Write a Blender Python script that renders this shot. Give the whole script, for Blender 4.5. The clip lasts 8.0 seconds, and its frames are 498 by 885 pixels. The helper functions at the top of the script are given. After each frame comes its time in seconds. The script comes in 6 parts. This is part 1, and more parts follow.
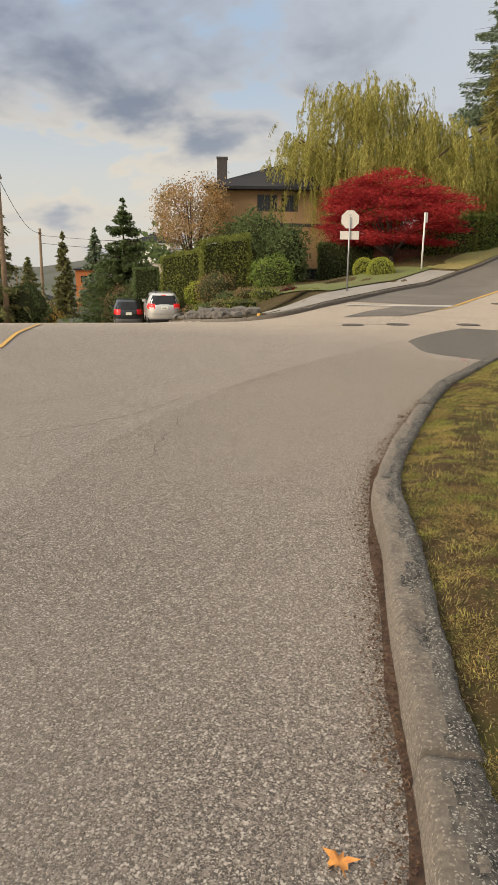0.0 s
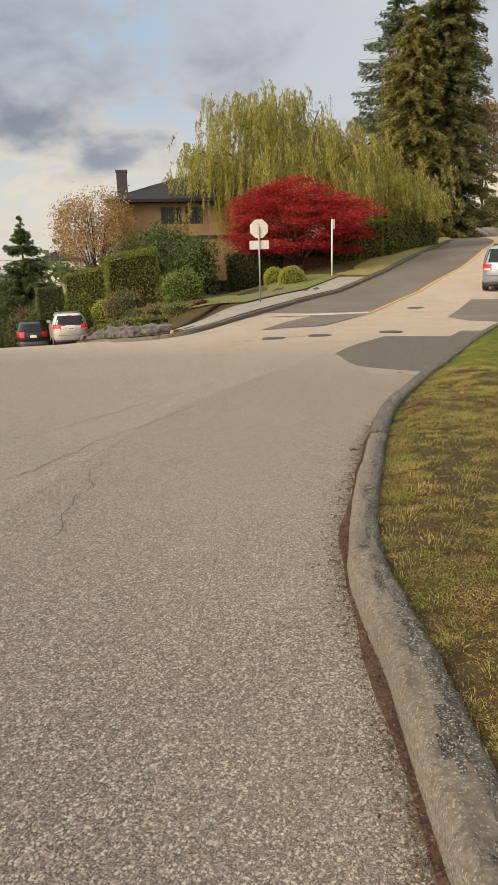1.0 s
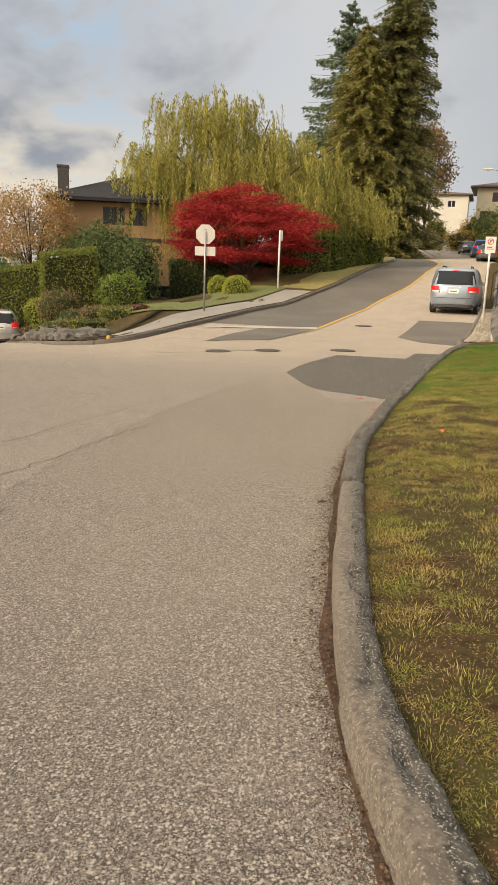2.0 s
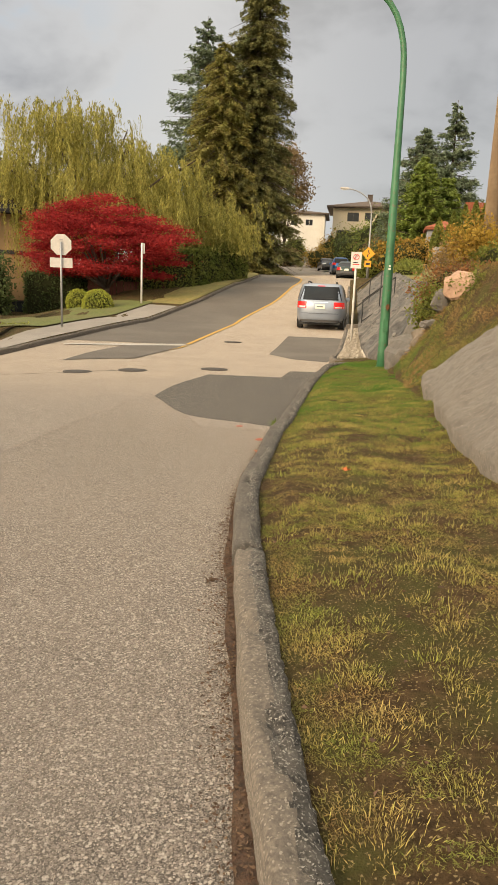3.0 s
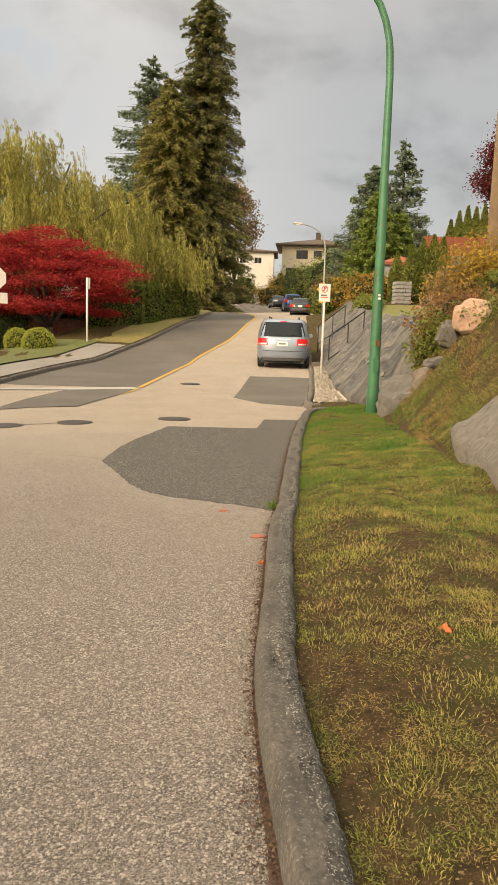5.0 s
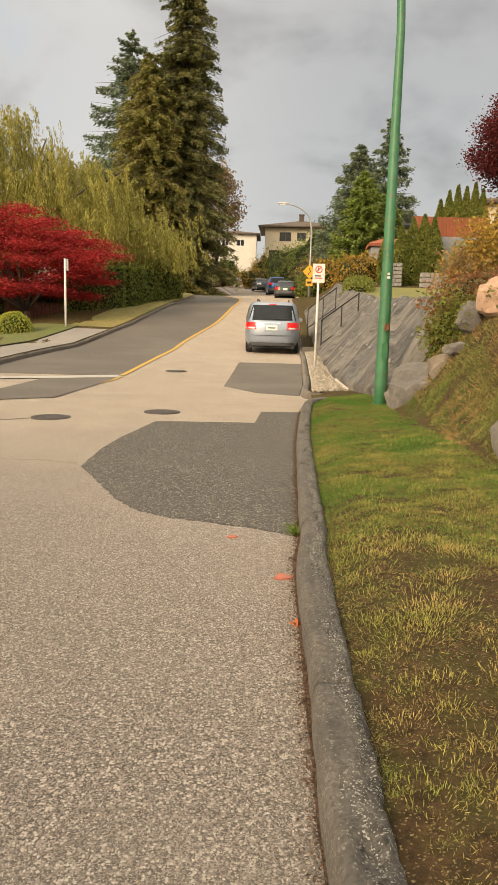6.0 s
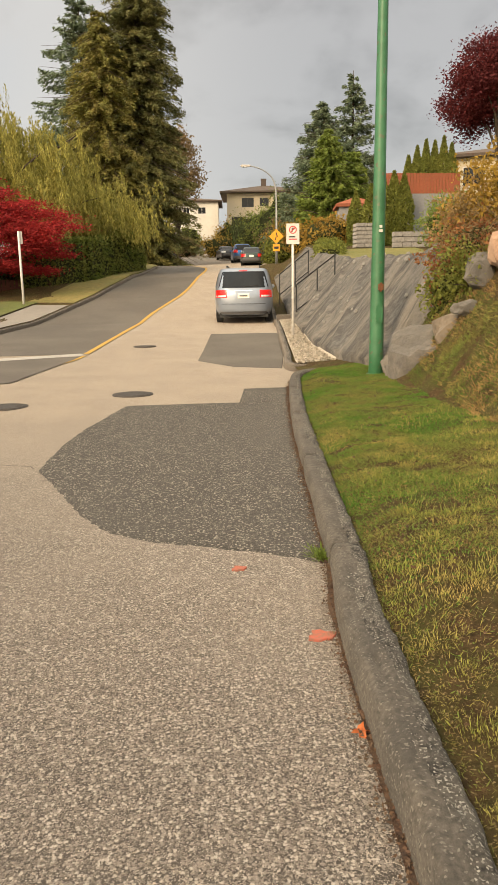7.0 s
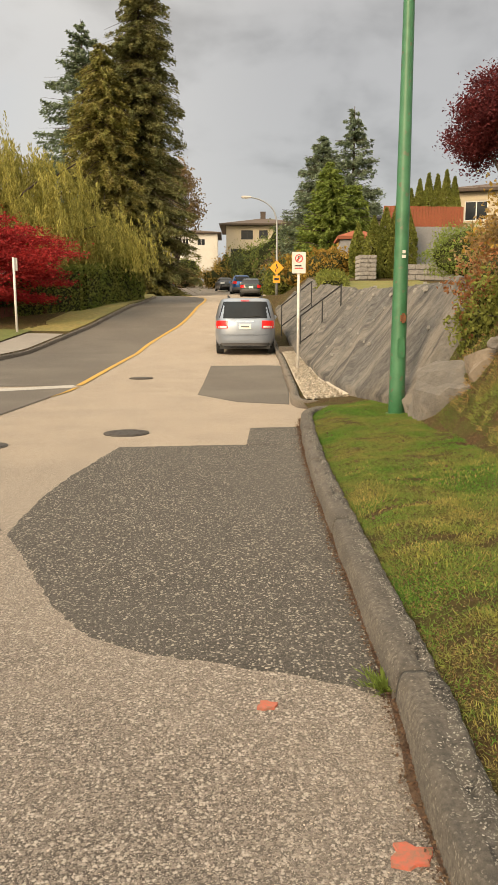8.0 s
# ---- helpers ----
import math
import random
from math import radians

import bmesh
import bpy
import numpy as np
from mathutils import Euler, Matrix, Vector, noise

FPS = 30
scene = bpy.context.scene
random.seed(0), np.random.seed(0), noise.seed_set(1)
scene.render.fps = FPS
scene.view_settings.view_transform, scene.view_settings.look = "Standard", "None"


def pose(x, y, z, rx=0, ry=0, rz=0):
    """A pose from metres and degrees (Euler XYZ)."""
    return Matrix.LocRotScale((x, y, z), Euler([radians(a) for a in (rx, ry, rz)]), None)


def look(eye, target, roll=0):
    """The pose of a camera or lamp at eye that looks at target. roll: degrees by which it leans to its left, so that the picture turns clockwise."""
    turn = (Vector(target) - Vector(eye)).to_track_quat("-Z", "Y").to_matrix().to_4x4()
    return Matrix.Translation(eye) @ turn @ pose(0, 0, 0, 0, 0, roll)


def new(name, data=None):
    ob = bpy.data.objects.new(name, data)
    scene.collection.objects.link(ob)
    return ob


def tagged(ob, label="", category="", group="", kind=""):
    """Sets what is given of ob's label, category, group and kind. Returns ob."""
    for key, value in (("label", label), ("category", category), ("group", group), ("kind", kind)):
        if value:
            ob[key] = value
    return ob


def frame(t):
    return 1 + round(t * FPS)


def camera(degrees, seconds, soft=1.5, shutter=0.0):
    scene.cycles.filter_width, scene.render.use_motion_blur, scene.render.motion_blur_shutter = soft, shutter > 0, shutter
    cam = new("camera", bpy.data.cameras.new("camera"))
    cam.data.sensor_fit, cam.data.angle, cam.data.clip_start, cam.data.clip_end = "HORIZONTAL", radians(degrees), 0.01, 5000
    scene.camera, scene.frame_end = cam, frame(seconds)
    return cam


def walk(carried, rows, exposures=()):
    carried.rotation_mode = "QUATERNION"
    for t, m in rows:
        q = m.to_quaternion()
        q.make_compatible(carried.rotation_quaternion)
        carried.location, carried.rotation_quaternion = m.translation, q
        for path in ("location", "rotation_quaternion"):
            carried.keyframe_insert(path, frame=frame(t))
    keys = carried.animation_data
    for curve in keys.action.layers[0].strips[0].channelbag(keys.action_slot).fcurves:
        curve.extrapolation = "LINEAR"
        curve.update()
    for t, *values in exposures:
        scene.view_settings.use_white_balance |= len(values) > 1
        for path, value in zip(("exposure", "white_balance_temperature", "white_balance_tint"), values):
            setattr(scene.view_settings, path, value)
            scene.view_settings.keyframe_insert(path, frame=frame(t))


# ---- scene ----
cam = camera(38.1, 8.0)
PATH = [
    (0, (-0.342, -0.057, 1.525), (-1.154, 1.702, 1.026), 0.9),
    (0.5, (-0.633, 0.327, 1.578), (-1.359, 2.123, 1.083), -0.6),
    (1, (-0.888, 0.967, 1.54), (-1.494, 2.814, 1.071), -1.6),
    (1.5, (-1.147, 1.54, 1.538), (-1.688, 3.414, 1.095), -0.1),
    (2.8, (-1.549, 3.131, 1.438), (-1.707, 5.08, 1.016), 2.9),
    (3, (-1.593, 3.364, 1.461), (-1.671, 5.324, 1.07), 2.3),
    (3.5, (-1.692, 3.964, 1.452), (-1.674, 5.943, 1.168), 2.2),
    (4, (-1.849, 4.556, 1.425), (-1.867, 6.539, 1.162), 3.1),
    (4.5, (-1.902, 5.168, 1.414), (-1.919, 7.156, 1.201), 0.8),
    (5, (-2.003, 5.815, 1.412), (-1.948, 7.794, 1.127), 1.7),
    (5.2, (-2.051, 6.058, 1.423), (-1.968, 8.034, 1.119), 1.7),
    (6.3, (-2.234, 7.384, 1.393), (-2.114, 9.348, 1.039), 1.3),
    (6.5, (-2.258, 7.645, 1.383), (-2.105, 9.598, 0.98), 0.5),
    (7, (-2.299, 8.237, 1.349), (-2.116, 10.186, 0.943), -0.9),
    (7.5, (-2.383, 8.764, 1.371), (-2.195, 10.729, 1.052), -0.8),
    (8, (-2.339, 9.287, 1.326), (-2.141, 11.251, 1.003), -0.1),
]
walk(cam, [(t, look(eye, target, roll)) for t, eye, target, roll in PATH],
     [(0.0, 0.08, 6150, 10), (1.5, 0.16, 6450, 10), (3.0, 0.24, 6850, 10), (3.5, 0.26, 6950, 10), (8.0, 0.28, 6950, 10)])

# ---- light ----
SUN_AZ, SUN_EL = radians(215), radians(24)   # compass bearing from +Y towards +X


def build_world():
    world = bpy.data.worlds.new("overcast_sky")
    scene.world = world
    world.use_nodes = True
    nt = world.node_tree
    nt.nodes.clear()
    N, L = nt.nodes.new, nt.links.new
    out, bg = N("ShaderNodeOutputWorld"), N("ShaderNodeBackground")
    sky = N("ShaderNodeTexSky")
    sky.sky_type, sky.sun_disc = "NISHITA", False
    sky.sun_elevation, sky.sun_rotation = SUN_EL, SUN_AZ
    tex = N("ShaderNodeTexCoord")
    sep = N("ShaderNodeSeparateXYZ")
    L(tex.outputs["Generated"], sep.inputs[0])

    def m(op, a, b=None, clamp=False):
        n = N("ShaderNodeMath")
        n.operation, n.use_clamp = op, clamp
        for i, v in enumerate((a, b)):
            if v is None:
                continue
            if isinstance(v, (int, float)):
                n.inputs[i].default_value = v
            else:
                L(v, n.inputs[i])
        return n.outputs[0]

    # clouds lie on a plane overhead: divide the way by its height
    zz = m("ADD", m("MAXIMUM", sep.outputs[2], 0.0), 0.40)
    comb = N("ShaderNodeCombineXYZ")
    L(m("DIVIDE", sep.outputs[0], zz), comb.inputs[0])
    L(m("DIVIDE", sep.outputs[1], zz), comb.inputs[1])

    def noise_tex(scale, detail, rough, dist=0.0, off=(0, 0, 0)):
        mp = N("ShaderNodeMapping")
        mp.inputs["Location"].default_value = off
        L(comb.outputs[0], mp.inputs[0])
        n = N("ShaderNodeTexNoise")
        n.inputs["Scale"].default_value, n.inputs["Detail"].default_value = scale, detail
        n.inputs["Roughness"].default_value, n.inputs["Distortion"].default_value = rough, dist
        L(mp.outputs[0], n.inputs["Vector"])
        return n.outputs["Fac"]

    def ramp(v, lo, hi):
        n = N("ShaderNodeMapRange")
        n.interpolation_type = "SMOOTHSTEP"
        L(v, n.inputs[0])
        n.inputs[1].default_value, n.inputs[2].default_value = lo, hi
        return n.outputs[0]

    def mix(f, a, b):
        n = N("ShaderNodeMix")
        n.data_type = "RGBA"
        L(f, n.inputs[0])
        for i, v in ((6, a), (7, b)):
            if isinstance(v, tuple):
                n.inputs[i].default_value = (*v, 1)
            else:
                L(v, n.inputs[i])
        return n.outputs[2]

    # the cloud deck closes towards the east (+X) and breaks up to the west
    west = ramp(m("SUBTRACT", m("MULTIPLY", sep.outputs[0], -1.0), m("MULTIPLY", sep.outputs[1], 0.25)), -0.12, 0.32)
    big = noise_tex(3.3, 4, 0.5, 0.3, (5.3, 2.6, 0))
    fine = noise_tex(7.5, 5, 0.55, 0.3, (0.4, 5.2, 0))
    dens = m("ADD", m("MULTIPLY", big, 0.74), m("MULTIPLY", fine, 0.26))
    cover = m("SUBTRACT", 1.0, m("MULTIPLY", west, m("SUBTRACT", 1.0, ramp(dens, 0.43, 0.50))))
    core = ramp(dens, 0.465, 0.67)
    # thinner and brighter straight ahead, heavier again to the east
    east = ramp(sep.outputs[0], -0.16, 0.20)
    tint = mix(west, mix(east, (0.62, 0.61, 0.60), (0.43, 0.43, 0.435)), (0.33, 0.35, 0.41))
    edge = mix(west, mix(east, (0.84, 0.84, 0.84), (0.62, 0.625, 0.64)), (0.64, 0.67, 0.72))
    cloud = mix(core, edge, tint)
    lowglow = ramp(m("MULTIPLY", sep.outputs[2], -1.0), -0.26, -0.05)
    cloud = mix(m("MULTIPLY", m("MULTIPLY", lowglow, west), m("SUBTRACT", 1.0, core)), cloud, (1.35, 1.10, 0.74))
    haze = ramp(m("MULTIPLY", sep.outputs[2], -1.0), -0.20, -0.01)
    cloud = mix(m("MULTIPLY", haze, 0.55), cloud, (0.72, 0.72, 0.76))
    blue = mix(lowglow, (0.60, 0.76, 0.93), (0.98, 0.92, 0.80))
    add = N("ShaderNodeMix")
    add.data_type, add.blend_type = "RGBA", "ADD"
    add.inputs[0].default_value = 0.02
    L(mix(cover, blue, cloud), add.inputs[6])
    L(sky.outputs[0], add.inputs[7])
    # an overcast sky is brightest overhead and round the veiled sun
    way = N("ShaderNodeVectorMath")
    way.operation = "DOT_PRODUCT"
    L(tex.outputs["Generated"], way.inputs[0])
    way.inputs[1].default_value = (math.sin(SUN_AZ) * math.cos(SUN_EL), math.cos(SUN_AZ) * math.cos(SUN_EL), math.sin(SUN_EL))
    glow = m("MULTIPLY", ramp(way.outputs["Value"], -0.1, 1.0), 2.2)
    high = m("MULTIPLY", ramp(sep.outputs[2], 0.30, 1.0), 1.6)
    gain = N("ShaderNodeMix")
    gain.data_type, gain.blend_type = "RGBA", "MULTIPLY"
    gain.inputs[0].default_value = 1.0
    L(add.outputs[2], gain.inputs[6])
    lit = N("ShaderNodeCombineColor")
    total = m("ADD", 1.0, m("ADD", glow, high))
    L(total, lit.inputs[0])
    L(m("ADD", 1.0, m("MULTIPLY", m("ADD", glow, high), 0.86)), lit.inputs[1])
    L(m("ADD", 1.0, m("MULTIPLY", m("ADD", glow, high), 0.62)), lit.inputs[2])
    L(lit.outputs[0], gain.inputs[7])
    L(gain.outputs[2], bg.inputs[0])
    bg.inputs[1].default_value = 0.62
    L(bg.outputs[0], out.inputs[0])


build_world()
sun = new("sun", bpy.data.lights.new("sun", "SUN"))
sun.data.energy, sun.data.angle, sun.data.color = 2.8, radians(20), (1.0, 0.78, 0.52)
sun.matrix_world = look((0, 0, 30), (-math.sin(SUN_AZ) * 30, -math.cos(SUN_AZ) * 30, 30 - 30 * math.tan(SUN_EL)))

# ---- materials ----
MATS = {}


def mat(name, col, col2=None, rough=0.8, metal=0.0, scale=20.0, detail=4.0, bump=0.0, bscale=None, spec=0.5,
        big=None, bigscale=0.6, bigamt=0.5, vary=0.0, speck=None, speckscale=200.0, speckamt=0.35, coat=0.0, trans=0.0, emit=0.0, streak=None, streakamt=0.8):
    """One surface: two colours mixed by a fine grain, a third by broad stains, specks, and a fine relief."""
    mt = bpy.data.materials.new(name)
    mt.use_nodes = True
    nt = mt.node_tree
    N, L = nt.nodes.new, nt.links.new
    b = nt.nodes["Principled BSDF"]
    b.inputs["Roughness"].default_value, b.inputs["Metallic"].default_value = rough, metal
    b.inputs["Specular IOR Level"].default_value = spec
    b.inputs["Diffuse Roughness"].default_value = 1.0 if rough > 0.8 else 0.0
    b.inputs["Coat Weight"].default_value = coat
    b.inputs["Transmission Weight"].default_value = trans
    tex = N("ShaderNodeTexCoord")
    geo = N("ShaderNodeNewGeometry")
    where = geo.outputs["Position"]

    def nz(s, d, r=0.6):
        n = N("ShaderNodeTexNoise")
        n.inputs["Scale"].default_value, n.inputs["Detail"].default_value, n.inputs["Roughness"].default_value = s, d, r
        L(where, n.inputs["Vector"])
        return n.outputs["Fac"]

    def rmp(v, lo, hi, to=1.0):
        n = N("ShaderNodeMapRange")
        L(v, n.inputs[0])
        n.inputs[1].default_value, n.inputs[2].default_value, n.inputs[4].default_value = lo, hi, to
        return n.outputs[0]

    def mixc(f, a, c):
        n = N("ShaderNodeMix")
        n.data_type = "RGBA"
        L(f, n.inputs[0])
        for i, v in ((6, a), (7, c)):
            if isinstance(v, tuple):
                n.inputs[i].default_value = (*v, 1)
            else:
                L(v, n.inputs[i])
        return n.outputs[2]

    c = mixc(rmp(nz(scale, detail), 0.35, 0.65), col, col2 or tuple(v * 0.8 for v in col))
    if big:
        c = mixc(rmp(nz(bigscale, 5.0), 0.42, 0.62, bigamt), c, big)
    if streak:
        # bedding: noise drawn out along one slanting direction
        turn = N("ShaderNodeMapping")
        turn.inputs["Rotation"].default_value = (0, radians(45), radians(20))
        L(where, turn.inputs[0])
        mp = N("ShaderNodeMapping")
        mp.inputs["Scale"].default_value = (0.5, 2.4, 2.4)
        L(turn.outputs[0], mp.inputs[0])
        sn = N("ShaderNodeTexNoise")
        sn.inputs["Scale"].default_value, sn.inputs["Detail"].default_value, sn.inputs["Roughness"].default_value = 1.0, 6.0, 0.65
        L(mp.outputs[0], sn.inputs["Vector"])
        c = mixc(rmp(sn.outputs["Fac"], 0.46, 0.62, streakamt), c, streak)
    if speck:
        v = N("ShaderNodeTexVoronoi")
        v.inputs["Scale"].default_value = speckscale
        L(where, v.inputs["Vector"])
        sp = N("ShaderNodeSeparateColor")
        L(v.outputs["Color"], sp.inputs[0])
        c = mixc(rmp(sp.outputs[0], 1.0 - speckamt, 1.0, 1.0), c, speck)
    if vary:
        h = N("ShaderNodeHueSaturation")
        rnd = N("ShaderNodeMapRange")
        L(geo.outputs["Random Per Island"], rnd.inputs[0])
        rnd.inputs[3].default_value, rnd.inputs[4].default_value = 1.0 - vary, 1.0 + vary
        L(rnd.outputs[0], h.inputs["Value"])
        L(c, h.inputs["Color"])
        c = h.outputs["Color"]
    L(c, b.inputs["Base Color"])
    if emit:
        b.inputs["Emission Strength"].default_value = emit
        b.inputs["Emission Color"].default_value = (*col, 1)
    if bump:
        bp = N("ShaderNodeBump")
        bp.inputs["Strength"].default_value, bp.inputs["Distance"].default_value = 1.0, bump
        L(nz(bscale or scale, 6.0), bp.inputs["Height"])
        L(bp.outputs["Normal"], b.inputs["Normal"])
    MATS[name] = mt
    return mt


def aggregate(name, binder, stones, scale, fill, bump, stain, stainamt, newer=None, dust=0.0):
    """Stones of three shades set in a binder, in two sizes, under broad stains; newer: the colour of a smoother surfacing further up the street."""
    mt = bpy.data.materials.new(name)
    mt.use_nodes = True
    nt = mt.node_tree
    N, L = nt.nodes.new, nt.links.new
    b = nt.nodes["Principled BSDF"]
    b.inputs["Roughness"].default_value, b.inputs["Diffuse Roughness"].default_value = 0.85, 1.0
    b.inputs["Specular IOR Level"].default_value = 0.5
    b.inputs["Sheen Weight"].default_value, b.inputs["Sheen Roughness"].default_value = dust, 0.45
    b.inputs["Sheen Tint"].default_value = (1.0, 0.88, 0.76, 1)
    where = N("ShaderNodeNewGeometry").outputs["Position"]

    def rng_(v, lo, hi, to=1.0):
        n = N("ShaderNodeMapRange")
        n.interpolation_type = "SMOOTHSTEP"
        L(v, n.inputs[0])
        n.inputs[1].default_value, n.inputs[2].default_value, n.inputs[4].default_value = lo, hi, to
        return n.outputs[0]

    def mixc(f, a, c):
        n = N("ShaderNodeMix")
        n.data_type = "RGBA"
        L(f, n.inputs[0])
        for i, v in ((6, a), (7, c)):
            if isinstance(v, tuple):
                n.inputs[i].default_value = (*v, 1)
            else:
                L(v, n.inputs[i])
        return n.outputs[2]

    def nz(sc, d, r=0.6):
        n = N("ShaderNodeTexNoise")
        n.inputs["Scale"].default_value, n.inputs["Detail"].default_value, n.inputs["Roughness"].default_value = sc, d, r
        L(where, n.inputs["Vector"])
        return n.outputs["Fac"]

    # the cells are pushed about, so that no two stones have one shape
    wn = N("ShaderNodeTexNoise")
    wn.inputs["Scale"].default_value, wn.inputs["Detail"].default_value = scale * 1.7, 2.0
    L(where, wn.inputs["Vector"])
    push = N("ShaderNodeVectorMath")
    push.operation = "MULTIPLY_ADD"
    L(wn.outputs["Color"], push.inputs[0])
    push.inputs[1].default_value = (0.7 / scale,) * 3
    L(where, push.inputs[2])
    col, heights = binder, []
    for sc, share in ((scale * 2.3, fill * 0.8), (scale, fill)):
        v = N("ShaderNodeTexVoronoi")
        v.inputs["Scale"].default_value = sc
        L(push.outputs[0], v.inputs["Vector"])
        sp = N("ShaderNodeSeparateColor")
        L(v.outputs["Color"], sp.inputs[0])
        shade = mixc(rng_(sp.outputs[1], 0.30, 0.42), stones[0], mixc(rng_(sp.outputs[1], 0.68, 0.80), stones[1], stones[2]))
        inside = N("ShaderNodeMath")
        inside.operation = "MULTIPLY"
        L(rng_(sp.outputs[0], 1.0 - share - 0.04, 1.0 - share + 0.04), inside.inputs[0])
        core = N("ShaderNodeMath")
        core.operation = "SUBTRACT"
        core.inputs[0].default_value = 1.0
        L(rng_(v.outputs["Distance"], 0.38, 0.72), core.inputs[1])
        L(core.outputs[0], inside.inputs[1])
        col = mixc(inside.outputs[0], col, shade)
        heights.append(inside.outputs[0])
    col = mixc(rng_(nz(0.45, 5), 0.40, 0.66, stainamt), col, stain)
    col = mixc(rng_(nz(2.6, 6, 0.7), 0.50, 0.72, 0.22), col, tuple(v * 0.5 for v in stain))
    if newer:
        sepv = N("ShaderNodeSeparateXYZ")
        L(where, sepv.inputs[0])
        edge = N("ShaderNodeMath")
        edge.operation = "MULTIPLY_ADD"
        L(nz(0.8, 4), edge.inputs[0])
        edge.inputs[1].default_value = 3.0
        L(sepv.outputs[1], edge.inputs[2])
        col = mixc(rng_(edge.outputs[0], 13.5, 19.5, 0.8), col, mixc(rng_(nz(1.1, 7, 0.65), 0.36, 0.68), newer, tuple(v * 0.80 for v in newer)))
    L(col, b.inputs["Base Color"])
    add = N("ShaderNodeMath")
    add.operation = "MULTIPLY_ADD"
    L(heights[1], add.inputs[0])
    add.inputs[1].default_value = 1.0
    grain = N("ShaderNodeMath")
    grain.operation = "ADD"
    L(heights[0], grain.inputs[0])
    L(nz(scale * 1.5, 5), grain.inputs[1])
    L(grain.outputs[0], add.inputs[2])
    bp = N("ShaderNodeBump")
    bp.inputs["Strength"].default_value, bp.inputs["Distance"].default_value = 0.9, bump
    L(add.outputs[0], bp.inputs["Height"])
    L(bp.outputs["Normal"], b.inputs["Normal"])
    MATS[name] = mt
    return mt


ASPHALT = aggregate("worn_chip_asphalt", (0.055, 0.045, 0.038), ((0.13, 0.107, 0.091), (0.265, 0.223, 0.19), (0.50, 0.44, 0.384)), 98, 0.66, 0.0028, (0.24, 0.20, 0.166), 0.40, (0.335, 0.272, 0.212), 0.30)
DARK_ASPHALT = aggregate("dark_patch_asphalt", (0.038, 0.034, 0.030), ((0.06, 0.053, 0.046), (0.102, 0.09, 0.077), (0.42, 0.375, 0.315)), 85, 0.58, 0.0024, (0.09, 0.08, 0.07), 0.35, None, 0.02)
GREY_ASPHALT = mat("grey_lane_asphalt", (0.12, 0.105, 0.09), (0.085, 0.075, 0.066), rough=0.88, spec=0.4, scale=60, bump=0.004, bscale=120,
                   big=(0.14, 0.125, 0.108), bigscale=0.4, bigamt=0.6)
CONCRETE = mat("weathered_kerb_concrete", (0.185, 0.153, 0.124), (0.085, 0.072, 0.06), rough=0.92, scale=45, detail=8, bump=0.006, bscale=110,
               big=(0.10, 0.085, 0.07), bigscale=3.4, bigamt=0.6, speck=(0.27, 0.235, 0.195), speckscale=170, speckamt=0.16)
LICHEN = mat("lichen_blackened_concrete", (0.10, 0.088, 0.076), (0.012, 0.011, 0.010), rough=0.95, scale=48, detail=8, bump=0.014, bscale=90,
             big=(0.155, 0.137, 0.115), bigscale=7.0, bigamt=0.55, speck=(0.40, 0.37, 0.325), speckscale=190, speckamt=0.22)
DARKKERB = mat("dark_kerb_concrete", (0.13, 0.113, 0.095), (0.06, 0.052, 0.045), rough=0.94, scale=50, detail=8, bump=0.006, bscale=110,
               big=(0.05, 0.045, 0.04), bigscale=3.4, bigamt=0.65, speck=(0.19, 0.17, 0.145), speckscale=170, speckamt=0.12)
GRASS_SOIL = mat("autumn_turf", (0.090, 0.055, 0.026), (0.036, 0.023, 0.011), rough=0.95, scale=22, detail=9, bump=0.02, bscale=90, spec=0.15,
                 big=(0.058, 0.057, 0.016), bigscale=3.2, bigamt=0.8, speck=(0.27, 0.20, 0.10), speckscale=160, speckamt=0.10)
PAINT_WHITE = mat("road_paint_white", (0.52, 0.48, 0.43), (0.36, 0.33, 0.29), rough=0.75, scale=30)
PAINT_YELLOW = mat("road_paint_yellow", (0.62, 0.36, 0.055), (0.46, 0.28, 0.07), rough=0.75, scale=30)
ROCK = mat("grey_rock", (0.20, 0.175, 0.15), (0.105, 0.094, 0.083), rough=0.9, scale=7, bump=0.05, bscale=9,
           big=(0.13, 0.12, 0.11), bigscale=1.2, bigamt=0.7)
GROUND = mat("far_land", (0.06, 0.075, 0.04), (0.09, 0.085, 0.07), rough=1, scale=0.02, big=(0.14, 0.14, 0.14), bigscale=0.006)
# the haze of distance is put into the hills' pale blue-grey colour
HILLS = mat("haze_tinted_hills", (0.33, 0.37, 0.44), (0.38, 0.41, 0.47), rough=1, scale=0.002)

# ---- shapes ----


def mesh_of(verts, faces, smooth=False):
    me = bpy.data.meshes.new("mesh")
    me.from_pydata([tuple(v) for v in verts], [], [tuple(f) for f in faces])
    if smooth:
        me.polygons.foreach_set("use_smooth", [True] * len(me.polygons))
    me.update()
    return me


def obj(name, data, material=None, parent=None, label="", category="", group="", kind="", smooth=False):
    """One object from a mesh, a bmesh or (verts, faces), under a parent if there is one."""
    if isinstance(data, tuple):
        data = mesh_of(*data, smooth=smooth)
    elif isinstance(data, bmesh.types.BMesh):
        bm, data = data, bpy.data.meshes.new(name)
        bm.to_mesh(data)
        bm.free()
        if smooth:
            data.polygons.foreach_set("use_smooth", [True] * len(data.polygons))
    if data is not None and material is not None and not data.materials:
        data.materials.append(material)
    ob = new(name, data)
    if parent is not None:
        ob.parent = parent
    return tagged(ob, label, category, group, kind)


